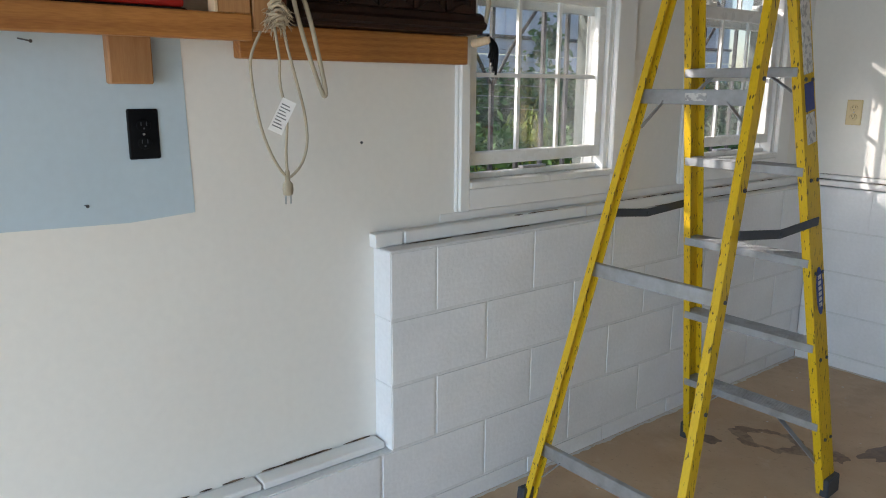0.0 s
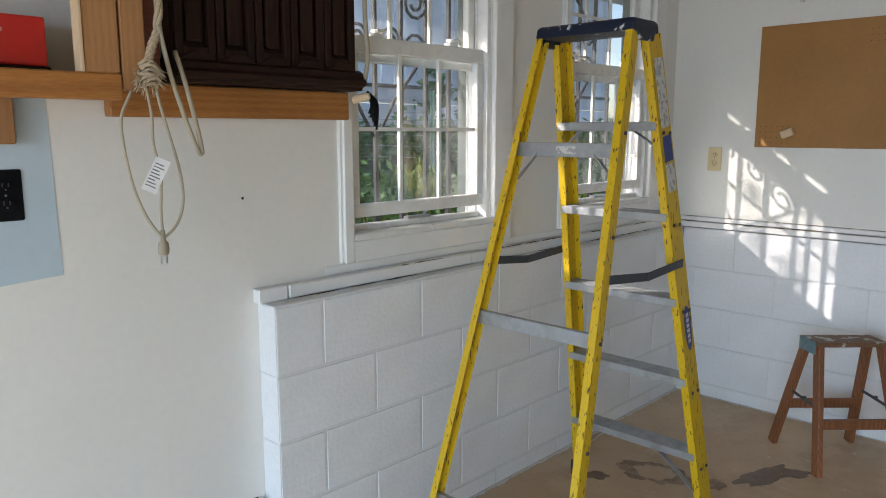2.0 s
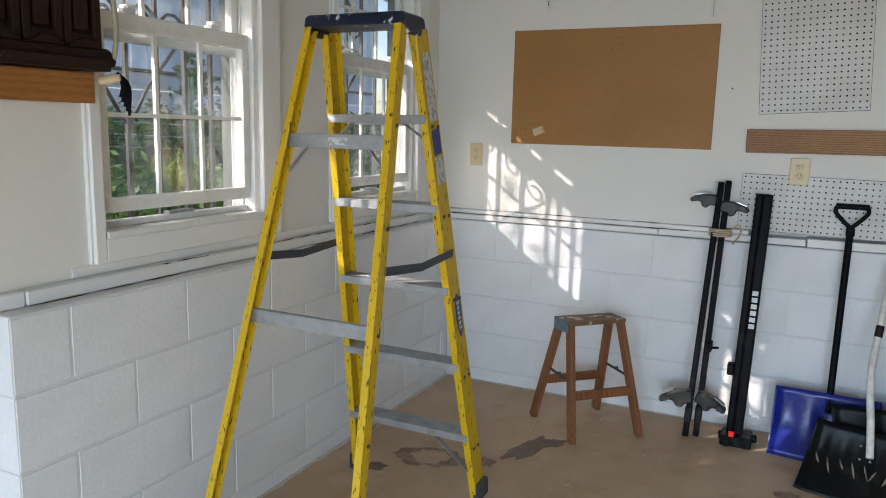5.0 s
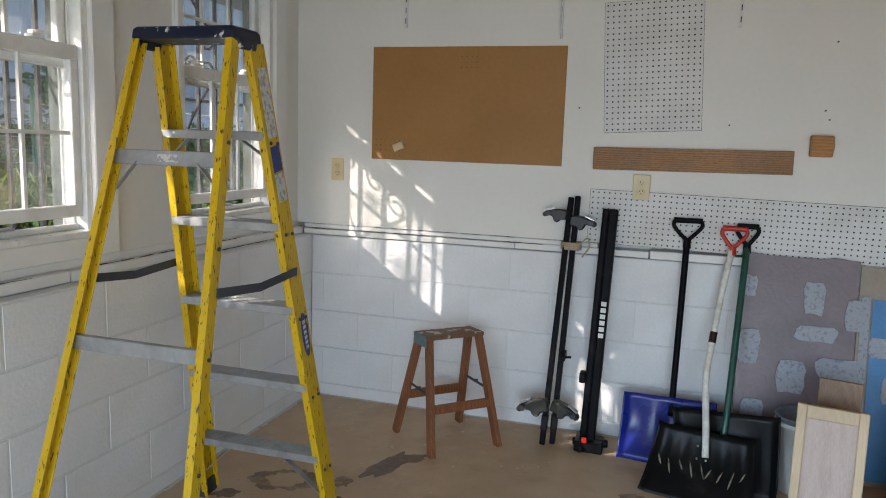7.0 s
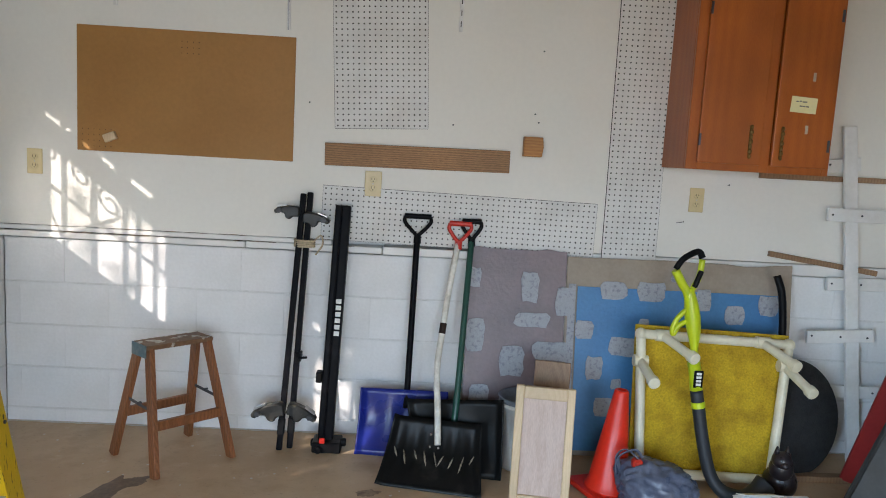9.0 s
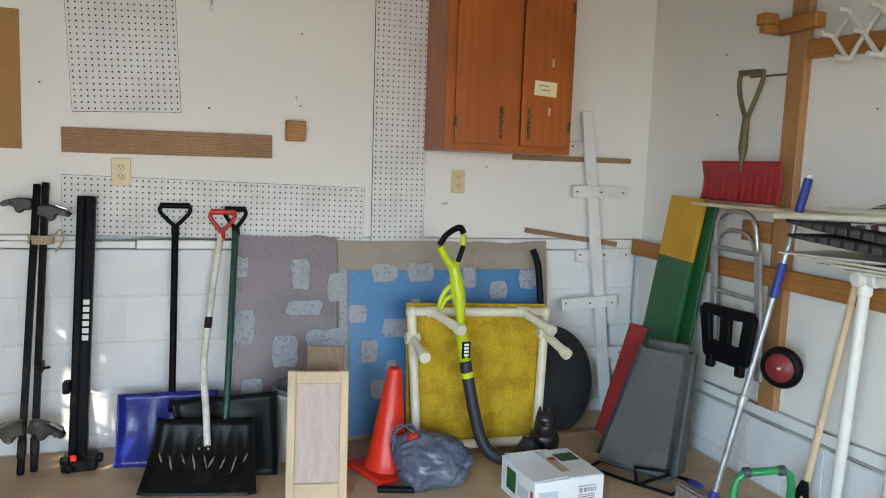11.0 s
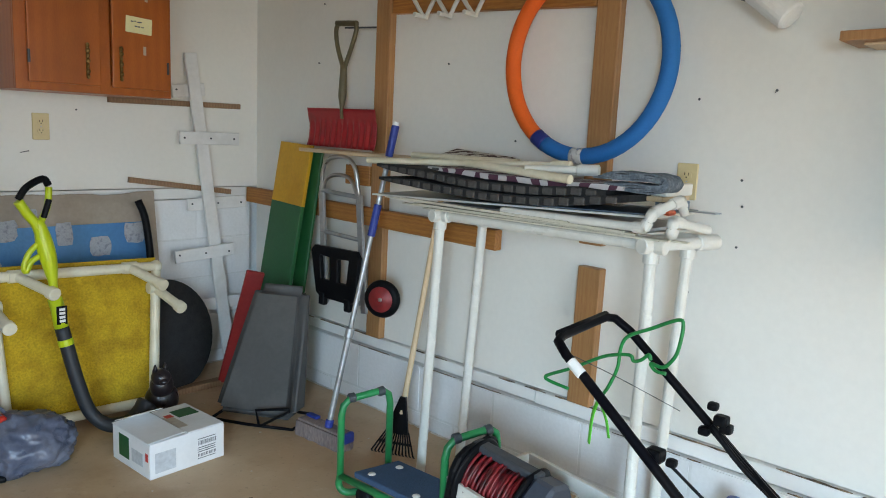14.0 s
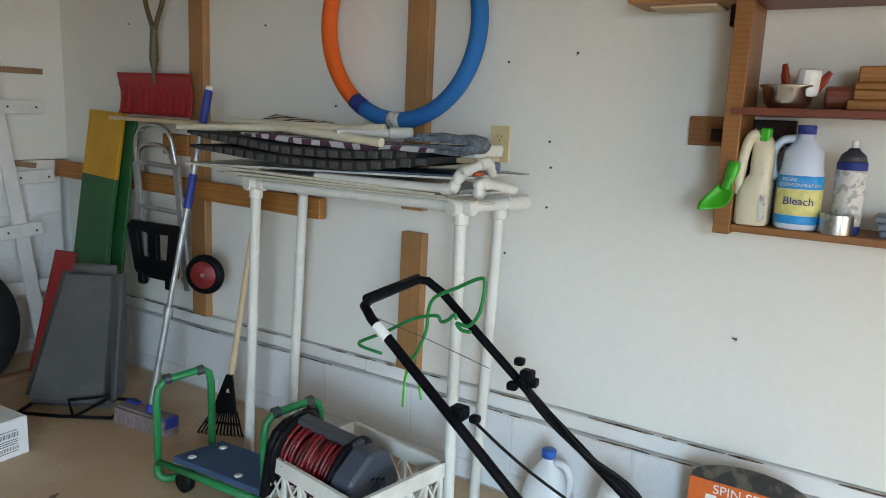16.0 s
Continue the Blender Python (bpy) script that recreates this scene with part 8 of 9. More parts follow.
hose(bm, smooth_line([(x, y, z) for y, z in ((-2.46, 0.612), (-2.40, 0.617), (-2.385, 0.624), (-2.40, 0.636), (-2.47, 0.672), (-2.55, 0.720), (-2.597, 0.738), (-2.63, 0.744), (-2.64, 0.732), (-2.66, 0.740), (-2.678, 0.757), (-2.684, 0.745))], 6), 0.0046, 8)
hose(bm, smooth_line([(x, y, z) for y, z in ((-2.552, 0.611), (-2.575, 0.646), (-2.598, 0.705), (-2.602, 0.755), (-2.62, 0.790), (-2.68, 0.823), (-2.742, 0.856), (-2.757, 0.846), (-2.750, 0.785), (-2.735, 0.753), (-2.715, 0.735), (-2.685, 0.737), (-2.70, 0.722), (-2.725, 0.722))], 6), 0.0046, 8)
part("green_wire", bm, GREEN_WIRE, mower)
GREEN_TAPE = material("bright_green_ribbon", (0.10, 0.62, 0.04), rough=0.5)
for p, q, r_ in (((x, -2.552, 0.611), (x, -2.538, 0.56), (x - 0.005, -2.536, 0.488)), ((x, -2.552, 0.611), (x + 0.005, -2.575, 0.56), (x, -2.589, 0.517))):
    bm = bmesh.new()
    hose(bm, smooth_line([p, q, r_], 5), 0.011, 8, flat=0.22)
    part("ribbon", bm, GREEN_TAPE, mower)
part("deck_shell", lathe([(0.0, 0.08), (0.22, 0.08), (0.235, 0.10), (0.225, 0.16), (0.12, 0.19), (0.09, 0.24), (0.0, 0.25)], 28, Matrix.Translation((3.70, -3.45, 0))), BLACK, mower)
for sx in (-0.2, 0.2):
    for sy in (-0.17, 0.17):
        M = Matrix.Translation((3.70 + sx, -3.45 + sy, 0.075)) @ Matrix.Rotation(radians(90), 4, "Y")
        part("wheel", lathe([(0.0, -0.02), (0.07, -0.02), (0.075, 0.0), (0.07, 0.02), (0, 0.02)], 20, M), BLACK, mower)

# ---------------------------------------------------------------- jug and carton by the wall
JUG = material("translucent_white_jug", (0.70, 0.72, 0.74), rough=0.35, vary=0.02)
BLUE_CAP = material("blue_bottle_cap", (0.012, 0.10, 0.42), rough=0.35)


def jug(name, label, at, s, body_mat, cap_mat, wide=0.068, turn=0.0, group=""):
    """A handled jug with a screw cap."""
    j = thing(name, label, "bottle", at, group=group)
    m = Matrix.Translation(at) @ Matrix.Rotation(radians(turn), 4, "Z") @ Matrix.Diagonal((s, s, s, 1))
    part("bottle", lathe([(0.0, 0.001), (wide - 0.006, 0.001), (wide, 0.008), (wide, 0.135), (wide - 0.004, 0.155), (0.046, 0.20), (0.024, 0.228), (0.019, 0.236), (0.019, 0.25), (0, 0.25)], 24, m, 0.35), body_mat, j)
    bm = bmesh.new()
    hose(bm, [m @ Vector(p) for p in smooth_line([(0, -0.022, 0.232), (0, -0.055, 0.225), (0, -0.074, 0.19), (0, -0.07, 0.145), (0, -0.056, 0.13)], 5)], 0.011 * s, 8)
    part("handle", bm, body_mat, j)
    part("cap", lathe([(0.0, 0.244), (0.0225, 0.244), (0.0225, 0.264), (0.021, 0.267), (0, 0.267)], 20, m), cap_mat, j)
    return j


jug("floor_jug", "white plastic jug with a blue cap on the floor", (4.10, -2.76, 0.0), 0.99, JUG, BLUE_CAP, 0.07)
solo("floor_mug", lathe([(0, 0), (0.05, 0), (0.055, 0.01), (0.055, 0.20), (0.045, 0.225), (0, 0.235)], 20, Matrix.Translation((4.08, -2.98, 0))), WHITE_PLASTIC, "round white plastic container behind the mower", "container", (4.08, -2.98, 0))
ORANGE_PRINT = material("orange_printed_card", (0.72, 0.15, 0.03), rough=0.5, vary=0.05)
CAMO = material("dark_camouflage_print", (0.10, 0.085, 0.065), rough=0.55, vary=0.2, scale=18, second=(0.03, 0.028, 0.024), spread=(0.45, 0.5), amount=0.9)
seat_box = thing("seat_carton", "camouflage-printed carton with an orange band", "box", (4.18, -3.31, 0))
part("carton_body", slab(4.1345, -3.462, 0.001, 4.225, -3.162, 0.262, 0.003), CAMO, seat_box)
bm = prism([(-0.15, 0.0), (0.15, 0.0)] + [(0.15 * math.cos(a), 0.298 + 0.056 * math.sin(a)) for a in [j * math.pi / 14 for j in range(15)]], 0.009, None, 0.001)
bm.transform(Matrix(((0, 0, 1, 4.125), (-1, 0, 0, -3.312), (0, 1, 0, 0.001), (0, 0, 0, 1))))
part("printed_front", bm, CAMO, seat_box)
part("orange_band", slab(4.1225, -3.462, 0.232, 4.1245, -3.162, 0.300, 0), ORANGE_PRINT, seat_box)


def lettering(text, size, m, mat, parent, name="lettering"):
    """Raised printed letters as a mesh."""
    cu = bpy.data.curves.new("text", "FONT")
    cu.body, cu.size, cu.extrude, cu.align_x = text, size, 0.0004, "CENTER"
    tmp = new("text", cu)
    dg = bpy.context.evaluated_depsgraph_get()
    bm = bmesh.new()
    bm.from_mesh(tmp.evaluated_get(dg).to_mesh())
    bpy.data.objects.remove(tmp)
    bm.transform(m)
    return part(name, bm, mat, parent)


def west_facing(x, y, z):
    return Matrix(((0, 0, -1, x), (-1, 0, 0, y), (0, 1, 0, z), (0, 0, 0, 1)))


lettering("SPIN SEAT", 0.036, west_facing(4.122, -3.305, 0.268), PAPER, seat_box)
for k in range(4):
    part("icon_bar", slab(4.1218, -3.235 - k * 0.052, 0.238, 4.1222, -3.207 - k * 0.052, 0.262, 0), PAPER, seat_box)

# ---------------------------------------------------------------- the wall shelf with bottles
shelf = thing("bottle_shelf", "red-brown wooden wall shelf unit with bottles", "shelf", (4.2, -3.6, 0.97))
XF = 4.105
part("side", slab(XF, -3.196, 0.965, EX - 0.001, -3.155, 2.3, 0.002), SHELF_WOOD, shelf)
part("bottom_board", slab(XF + 0.004, -4.6, 0.972, EX - 0.001, -3.1965, 0.991, 0.002), SHELF_WOOD, shelf)
part("middle_board", slab(XF - 0.008, -4.6, 1.258, EX - 0.001, -3.1965, 1.277, 0.002), RED_SHELF, shelf)
part("middle_nosing", slab(XF - 0.010, -3.196, 1.259, XF - 0.0005, -3.172, 1.276, 0.001), RED_SHELF, shelf)
part("top_board", slab(XF + 0.002, -4.6, 1.525, EX - 0.001, -3.1965, 1.545, 0.002), RED_SHELF, shelf)
part("back_cleat", slab(EX - 0.02, -3.30, 1.06, EX - 0.0015, -3.197, 1.25, 0.002), DARK_WOOD, shelf)
part("foot_block", slab(EX - 0.10, -3.154, 0.985, EX - 0.05, -3.138, 1.02, 0.002), DARK_WOOD, shelf)
part("support_block", slab(4.17, -3.154, 1.475, EX - 0.002, -3.13, 1.527, 0.002), DARK_WOOD, shelf)
ledge = thing("side_ledge", "pine ledge board beside the shelf unit", "shelf", (4.2, -3.0, 1.53))
part("ledge_board", slab(4.11, -3.154, 1.532, EX - 0.002, -2.885, 1.556, 0.002), PINE_Z, ledge)
part("ledge_batten", slab(4.16, -3.1, 1.525, EX - 0.002, -2.93, 1.5315, 0.001), PALE_WOOD, ledge)
plate = thing("wood_plate", "brown wooden block with a dark catch on the wall", "block", (EX, -3.09, 1.17))
part("backplate", slab(EX - 0.02, -3.1545, 1.176, EX - 0.001, -3.034, 1.254, 0.002), SHELF_WOOD, plate)
part("catch", slab(EX - 0.035, -3.154, 1.188, EX - 0.0205, -3.095, 1.222, 0.003), DARK_WOOD, plate)

CREAM = material("cream_bottle_plastic", (0.68, 0.60, 0.44), rough=0.4, vary=0.03, second=(0.42, 0.34, 0.22), spread=(0.62, 0.7), scale=22, amount=0.5)
BLEACH_WHITE = material("blue_white_bottle", (0.60, 0.66, 0.78), rough=0.35, vary=0.02)
LABEL_BLUE = material("sky_blue_label", (0.015, 0.30, 0.70), rough=0.4)
LABEL_YELLOW = material("pale_yellow_label", (0.75, 0.68, 0.25), rough=0.4)
GREEN_SCOOP = material("green_scoop_plastic", (0.04, 0.42, 0.02), rough=0.35)
ZB = 0.9915
cream = thing("cream_jug", "cream plastic detergent jug with a green cap", "bottle", (4.155, -3.237, ZB), group="bottles on the shelf")
bm = bmesh.new()
rings = []
for z, cy, hy, hx in ((0.001, -3.237, 0.036, 0.044), (0.006, -3.237, 0.040, 0.048), (0.085, -3.237, 0.040, 0.048), (0.105, -3.243, 0.034, 0.046), (0.125, -3.250, 0.027, 0.044), (0.185, -3.250, 0.026, 0.040), (0.205, -3.246, 0.024, 0.034), (0.218, -3.241, 0.020, 0.024), (0.232, -3.241, 0.019, 0.022)):
    ring = []
    for j in range(24):
        a = 2 * math.pi * j / 24
        c, d = math.cos(a), math.sin(a)
        ring.append(bm.verts.new((4.152 + hx * math.copysign(abs(c) ** 0.55, c), cy + hy * math.copysign(abs(d) ** 0.55, d), ZB + z)))
    rings.append(ring)
for p, q in zip(rings, rings[1:]):
    for j in range(24):
        bm.faces.new((p[j], p[(j + 1) % 24], q[(j + 1) % 24], q[j])).smooth = True
bm.faces.new(rings[0][::-1])
bm.faces.new(rings[-1])
part("bottle", bm, CREAM, cream)
bm = bmesh.new()
hose(bm, smooth_line([(4.125, -3.236, ZB + 0.226), (4.122, -3.219, ZB + 0.212), (4.122, -3.208, ZB + 0.165), (4.122, -3.204, ZB + 0.115), (4.124, -3.207, ZB + 0.075)], 6), 0.013, 10)
part("handle", bm, CREAM, cream)
part("cap", slab(4.118, -3.262, ZB + 0.204, 4.168, -3.240, ZB + 0.238, 0.004), GREEN_SCOOP, cream)
part("side_print", slab(4.1035, -3.272, ZB + 0.012, 4.1045, -3.258, ZB + 0.078, 0.0), STICKER, cream)
bleach = jug("bleach_jug", "blue-white bleach jug with a printed label", (4.155, -3.338, ZB), 0.93, BLEACH_WHITE, NAVY, 0.054, turn=180, group="bottles on the shelf")
for z0, z1, mt, nm in ((0.015, 0.035, LABEL_BLUE, "label_foot"), (0.036, 0.098, LABEL_YELLOW, "label_field"), (0.099, 0.130, LABEL_BLUE, "label_head")):
    part(nm, lathe([(0.0502, z0), (0.0513, z0 + 0.001), (0.0513, z1 - 0.001), (0.0502, z1)], 24, Matrix.Translation((4.155, -3.338, ZB)), 0.35), mt, bleach)
lettering("Bleach", 0.026, west_facing(4.0995, -3.344, ZB + 0.062), NAVY, bleach)
lettering("MORE", 0.012, west_facing(4.0995, -3.320, ZB + 0.117), PAPER, bleach)
lettering("CONCENTRATED", 0.011, west_facing(4.0995, -3.344, ZB + 0.105), PAPER, bleach)
can = thing("spray_can", "blue and white spray can", "can", (4.16, -3.442, ZB), group="bottles on the shelf")
M = Matrix.Translation((4.16, -3.442, ZB))
part("can_body", lathe([(0, 0.001), (0.031, 0.001), (0.0325, 0.005), (0.0325, 0.165), (0.031, 0.168), (0, 0.168)], 24, M), NAVY, can)
part("can_label", lathe([(0.0326, 0.02), (0.0332, 0.021), (0.0332, 0.148), (0.0326, 0.149)], 24, M), STICKER, can)
part("can_dome", lathe([(0.031, 0.168), (0.026, 0.184), (0.013, 0.195), (0.011, 0.2), (0, 0.2)], 20, M), GREY_PLASTIC, can)
part("nozzle", lathe([(0, 0.2), (0.007, 0.2), (0.007, 0.216), (0.005, 0.218), (0, 0.218)], 12, M), PAPER, can)
jug("blue_bottle", "small pale bottle with a blue cap behind the jugs", (4.225, -3.295, ZB), 0.80, BLEACH_WHITE, BLUE_CAP, 0.04, group="bottles on the shelf")
bm = lathe([(0.021, 0.0), (0.036, 0.0), (0.0365, 0.002), (0.0365, 0.045), (0.036, 0.047), (0.021, 0.047), (0.0205, 0.045), (0.0205, 0.002), (0.021, 0.0)], 32, Matrix.Translation((4.125, -3.427, ZB + 0.0005)))
solo("tape_roll", bm, CHROME, "roll of silver duct tape on the shelf", "tape", (4.125, -3.427, ZB), group="bottles on the shelf")
for k in range(3):
    solo("clear_box", slab(4.13, -3.62 + 0.012 * k, ZB + 0.0005 + 0.017 * k, 4.22, -3.515 + 0.006 * k, ZB + 0.016 + 0.017 * k, 0.004), GREY_BLUE, "small grey translucent plastic box", "box", (4.17, -3.57, ZB), group="boxes on the shelf")
scoop = thing("garden_scoop", "bright green plastic scoop hooked on the shelf side", "scoop", (4.11, -3.17, 1.03))
bm = bmesh.new()
hose(bm, smooth_line([(4.096, -3.194, 1.146), (4.092, -3.188, 1.112), (4.084, -3.180, 1.076)], 4), 0.012, 10, radii=[0.016, 0.019, 0.020, 0.019, 0.018, 0.016, 0.015, 0.015, 0.016], flat=0.7)
part("handle", bm, GREEN_SCOOP, scoop)
bm = bmesh.new()
j0, j1, wide_way, up_way = Vector((4.085, -3.181, 1.082)), Vector((4.052, -3.160, 1.030)), Vector((0.10, -0.97, 0.22)).normalized(), Vector((-0.75, 0.05, 0.66)).normalized()
grid = [[[], []] for _ in range(9)]
for i in range(9):
    f = i / 8
    half = 0.014 + 0.023 * min(1.0, f * 1.8) - 0.004 * max(0, f - 0.85) / 0.15
    for k in range(9):
        g = k / 4 - 1
        p = j0.lerp(j1, f) + wide_way * half * g + up_way * (0.016 * abs(g) ** 2.5 * (1 - 0.6 * f))
        grid[i][0].append(bm.verts.new(p))
        grid[i][1].append(bm.verts.new(p - up_way * 0.0018))
for i in range(8):
    for k in range(8):
        bm.faces.new((grid[i][0][k], grid[i + 1][0][k], grid[i + 1][0][k + 1], grid[i][0][k + 1])).smooth = True
        bm.faces.new((grid[i][1][k + 1], grid[i + 1][1][k + 1], grid[i + 1][1][k], grid[i][1][k])).smooth = True
    for k in (0, 8):
        bm.faces.new((grid[i][0][k], grid[i][1][k], grid[i + 1][1][k], grid[i + 1][0][k]))
for i in (0, 8):
    for k in range(8):
        bm.faces.new((grid[i][0][k], grid[i][0][k + 1], grid[i][1][k + 1], grid[i][1][k]))
bmesh.ops.recalc_face_normals(bm, faces=bm.faces)
part("bowl", bm, GREEN_SCOOP, scoop)
CASE_YELLOW = material("yellow_case_plastic", (0.66, 0.40, 0.012), rough=0.4, vary=0.05)
tool_case = thing("tool_case", "yellow and black plastic tool case on the top board", "case", (4.17, -3.31, 1.5455))
part("case_base", slab(4.118, -3.40, 1.5455, 4.235, -3.215, 1.574, 0.008, segments=2), BLACK, tool_case)
part("case_lid", slab(4.122, -3.396, 1.5745, 4.231, -3.219, 1.622, 0.020, segments=3), CASE_YELLOW, tool_case)
ZM = 1.2775
TOOL_RED = material("dark_red_handle_paint", (0.36, 0.045, 0.018), rough=0.45, vary=0.1, second=(0.22, 0.03, 0.014), scale=30, amount=0.5)
STEEL = material("brushed_bowl_steel", (0.68, 0.67, 0.65), rough=0.24, metal=1.0, vary=0.03, bump=0.04)
bowl = thing("steel_bowl", "steel bowl full of small tools on the shelf", "bowl", (4.16, -3.285, ZM))
M = Matrix.Translation((4.16, -3.285, ZM))
part("bowl_shell", lathe([(0.0, 0.001), (0.042, 0.001), (0.052, 0.012), (0.058, 0.046), (0.066, 0.052), (0.066, 0.054), (0.057, 0.051), (0.05, 0.014), (0, 0.006)], 28, M), STEEL, bowl)
solo("white_spool", rounded(rod(bmesh.new(), (4.15, -3.325, ZM + 0.03), (4.145, -3.33, ZM + 0.092), 0.026), 0.008, 2), PAPER, "white plastic spool stuck in the bowl", "spool", (4.15, -3.32, ZM + 0.03))
for a, b in (((4.16, -3.28, 0.03), (4.155, -3.272, 0.105)), ((4.17, -3.335, 0.03), (4.15, -3.372, 0.085))):
    bm = bmesh.new()
    hose(bm, [Vector(a) + Vector((0, 0, ZM)), Vector(a).lerp(Vector(b), 0.6) + Vector((0, 0, ZM)), Vector(b) + Vector((0, 0, ZM))], 0.013, 10, radii=[0.008, 0.014, 0.008], flat=0.5)
    solo("wooden_handle", bm, TOOL_RED, "dark red wooden tool handle in the bowl", "tool", (4.16, -3.3, ZM + 0.03), group="tools in the bowl")
solo("twine_spool", rounded(rod(bmesh.new(), (4.16, -3.365, ZM + 0.028), (4.17, -3.425, ZM + 0.028), 0.026), 0.004), RED_SHELF, "brown spool lying behind the bowl", "spool", (4.16, -3.39, ZM))
for k, (y0, h0, h1) in enumerate(((-3.415, 0.0, 0.022), (-3.425, 0.0225, 0.045), (-3.425, 0.0455, 0.062), (-3.43, 0.0625, 0.10))):
    solo("wood_case", slab(4.125 + 0.01 * k, -3.75, ZM + h0, 4.25, y0, ZM + h1, 0.003), PINE, "flat orange wooden case in a stack", "case", (4.18, -3.58, ZM + h0), group="stacked wooden cases")
white_tube = thing("white_roll", "white rolled paper tube high on the wall", "roll", (4.2, -2.7, 1.6))
part("roll", rounded(rod(bmesh.new(), (4.20, -2.735, 1.612), (4.22, -2.50, 1.80), 0.042, seg=24), 0.012, 3), PAPER, white_tube)
bm = bmesh.new()
rod(bm, (EX, -2.60, 1.672), (4.16, -2.60, 1.668), 0.004, seg=8)
part("hanger", bm, IRON, white_tube)

# ---------------------------------------------------------------- stains and paint edges on the floor
WET = material("dark_damp_stain", (0.165, 0.098, 0.055), rough=0.4, vary=0.2, scale=14, second=(0.22, 0.15, 0.10), spread=(0.45, 0.6), amount=0.7)
RING = material("old_rust_brown_stain", (0.22, 0.135, 0.08), rough=0.5, vary=0.2, scale=18, second=(0.34, 0.24, 0.15), spread=(0.45, 0.55), amount=0.8)
SPLASH = material("white_paint_on_floor", (0.66, 0.64, 0.60), rough=0.6, vary=0.05, second=(0.45, 0.36, 0.26), spread=(0.55, 0.7), scale=25, amount=0.7)


def blot(name, mat, label, cx, cy, rx, ry, turn, seed, z=0.0008, hole=0.0):
    """An irregular flat mark on the floor."""
    bm = bmesh.new()
    n = 48
    c, s = math.cos(turn), math.sin(turn)
    outer, inner = [], []
    for k in range(n):
        a = 2 * math.pi * k / n
        r = 1 + 0.45 * noise.noise((math.cos(a) * 1.6 + seed, math.sin(a) * 1.6, 0)) + 0.18 * noise.noise((math.cos(a) * 6, math.sin(a) * 6, seed))
        for ring, q in ((outer, r), (inner, hole * (1 + 0.3 * noise.noise((math.cos(a) * 2, math.sin(a) * 2, seed + 4))))):
            x, y = rx * q * math.cos(a), ry * q * math.sin(a)
            ring.append(bm.verts.new((cx + x * c - y * s, cy + x * s + y * c, z)))
    if hole:
        for k in range(n):
            bm.faces.new((outer[k], outer[(k + 1) % n], inner[(k + 1) % n], inner[k]))
    else:
        for v in inner:
            bm.verts.remove(v)
        bm.faces.new(outer)
    bmesh.ops.recalc_face_normals(bm, faces=bm.faces)
    if bm.faces[:][0].normal.z < 0:
        bmesh.ops.reverse_faces(bm, faces=bm.faces)
    structure(name, bm, mat, label)


blot("floor_stain_1", WET, "dark damp stain on the concrete", 0.735, -0.70, 0.055, 0.15, -0.35, 1.3)
blot("floor_stain_2", WET, "dark damp stain on the concrete", 0.80, -0.60, 0.07, 0.045, 0.5, 5.2, 0.0012)
blot("floor_stain_3", RING, "ring-shaped old stain on the concrete", 0.40, -0.98, 0.13, 0.10, 0.3, 2.1, 0.0008, 0.62)
blot("floor_stain_4", WET, "small dark stain on the concrete", 0.24, -1.17, 0.05, 0.035, 0.8, 7.7)
blot("floor_stain_5", RING, "small old stain on the concrete", 0.62, -0.92, 0.04, 0.05, 0.2, 9.4)
blot("floor_stain_6", RING, "faint old stain on the concrete", 1.75, -0.62, 0.05, 0.03, 0.2, 3.4)
blot("floor_stain_7", WET, "small dark oil spot on the concrete", 3.35, -1.42, 0.018, 0.012, 0.2, 6.4)


def ragged(name, a, b, inward, wide, seed):
    """White paint that ran from the wall onto the floor."""
    bm = bmesh.new()
    a, b, inward = Vector(a), Vector(b), Vector(inward)
    n = int((b - a).length / 0.015)
    edge = []
    for k in range(n + 1):
        p = a.lerp(b, k / n)
        w = wide * (0.55 + 0.9 * abs(noise.noise((k * 0.11, seed, 0))) + 0.45 * noise.noise((k * 0.6, seed, 3)))
        edge.append((bm.verts.new(p), bm.verts.new(p + inward * max(0.002, w))))
    for (p, q), (r, t) in zip(edge, edge[1:]):
        bm.faces.new((p, q, t, r))
    bmesh.ops.recalc_face_normals(bm, faces=bm.faces)
    if bm.faces[:][0].normal.z < 0:
        bmesh.ops.reverse_faces(bm, faces=bm.faces)
    structure(name, bm, SPLASH, "ragged edge of white wall paint on the floor")


ragged("paint_edge_west", (0.0, -3.6, 0.001), (0.0, 0.0, 0.001), (1, 0, 0), 0.022, 1)
ragged("paint_edge_north", (0.0, 0.0, 0.0014), (4.235, 0.0, 0.0014), (0, -1, 0), 0.018, 2)
ragged("paint_edge_east", (4.235, -3.6, 0.001), (4.235, 0.0, 0.001), (-1, 0, 0), 0.015, 3)
bm = bmesh.new()
rng = random.Random(12)
for _ in range(90):
    x, y, r = rng.uniform(0.1, 4.1), -abs(rng.gauss(0, 0.9)) - 0.02, rng.uniform(0.002, 0.007)
    bmesh.ops.create_circle(bm, cap_ends=True, segments=7, radius=r, matrix=Matrix.Translation((x, y, 0.0011)))
tagged(solo("paint_speck", bm, SPLASH, "white paint specks and crumbs on the floor", "specks"), kind="stuff")

CRACK = material("bare_brown_crack", (0.075, 0.048, 0.03), rough=0.9, vary=0.3, scale=30, second=(0.26, 0.17, 0.10), spread=(0.45, 0.6), amount=0.8)


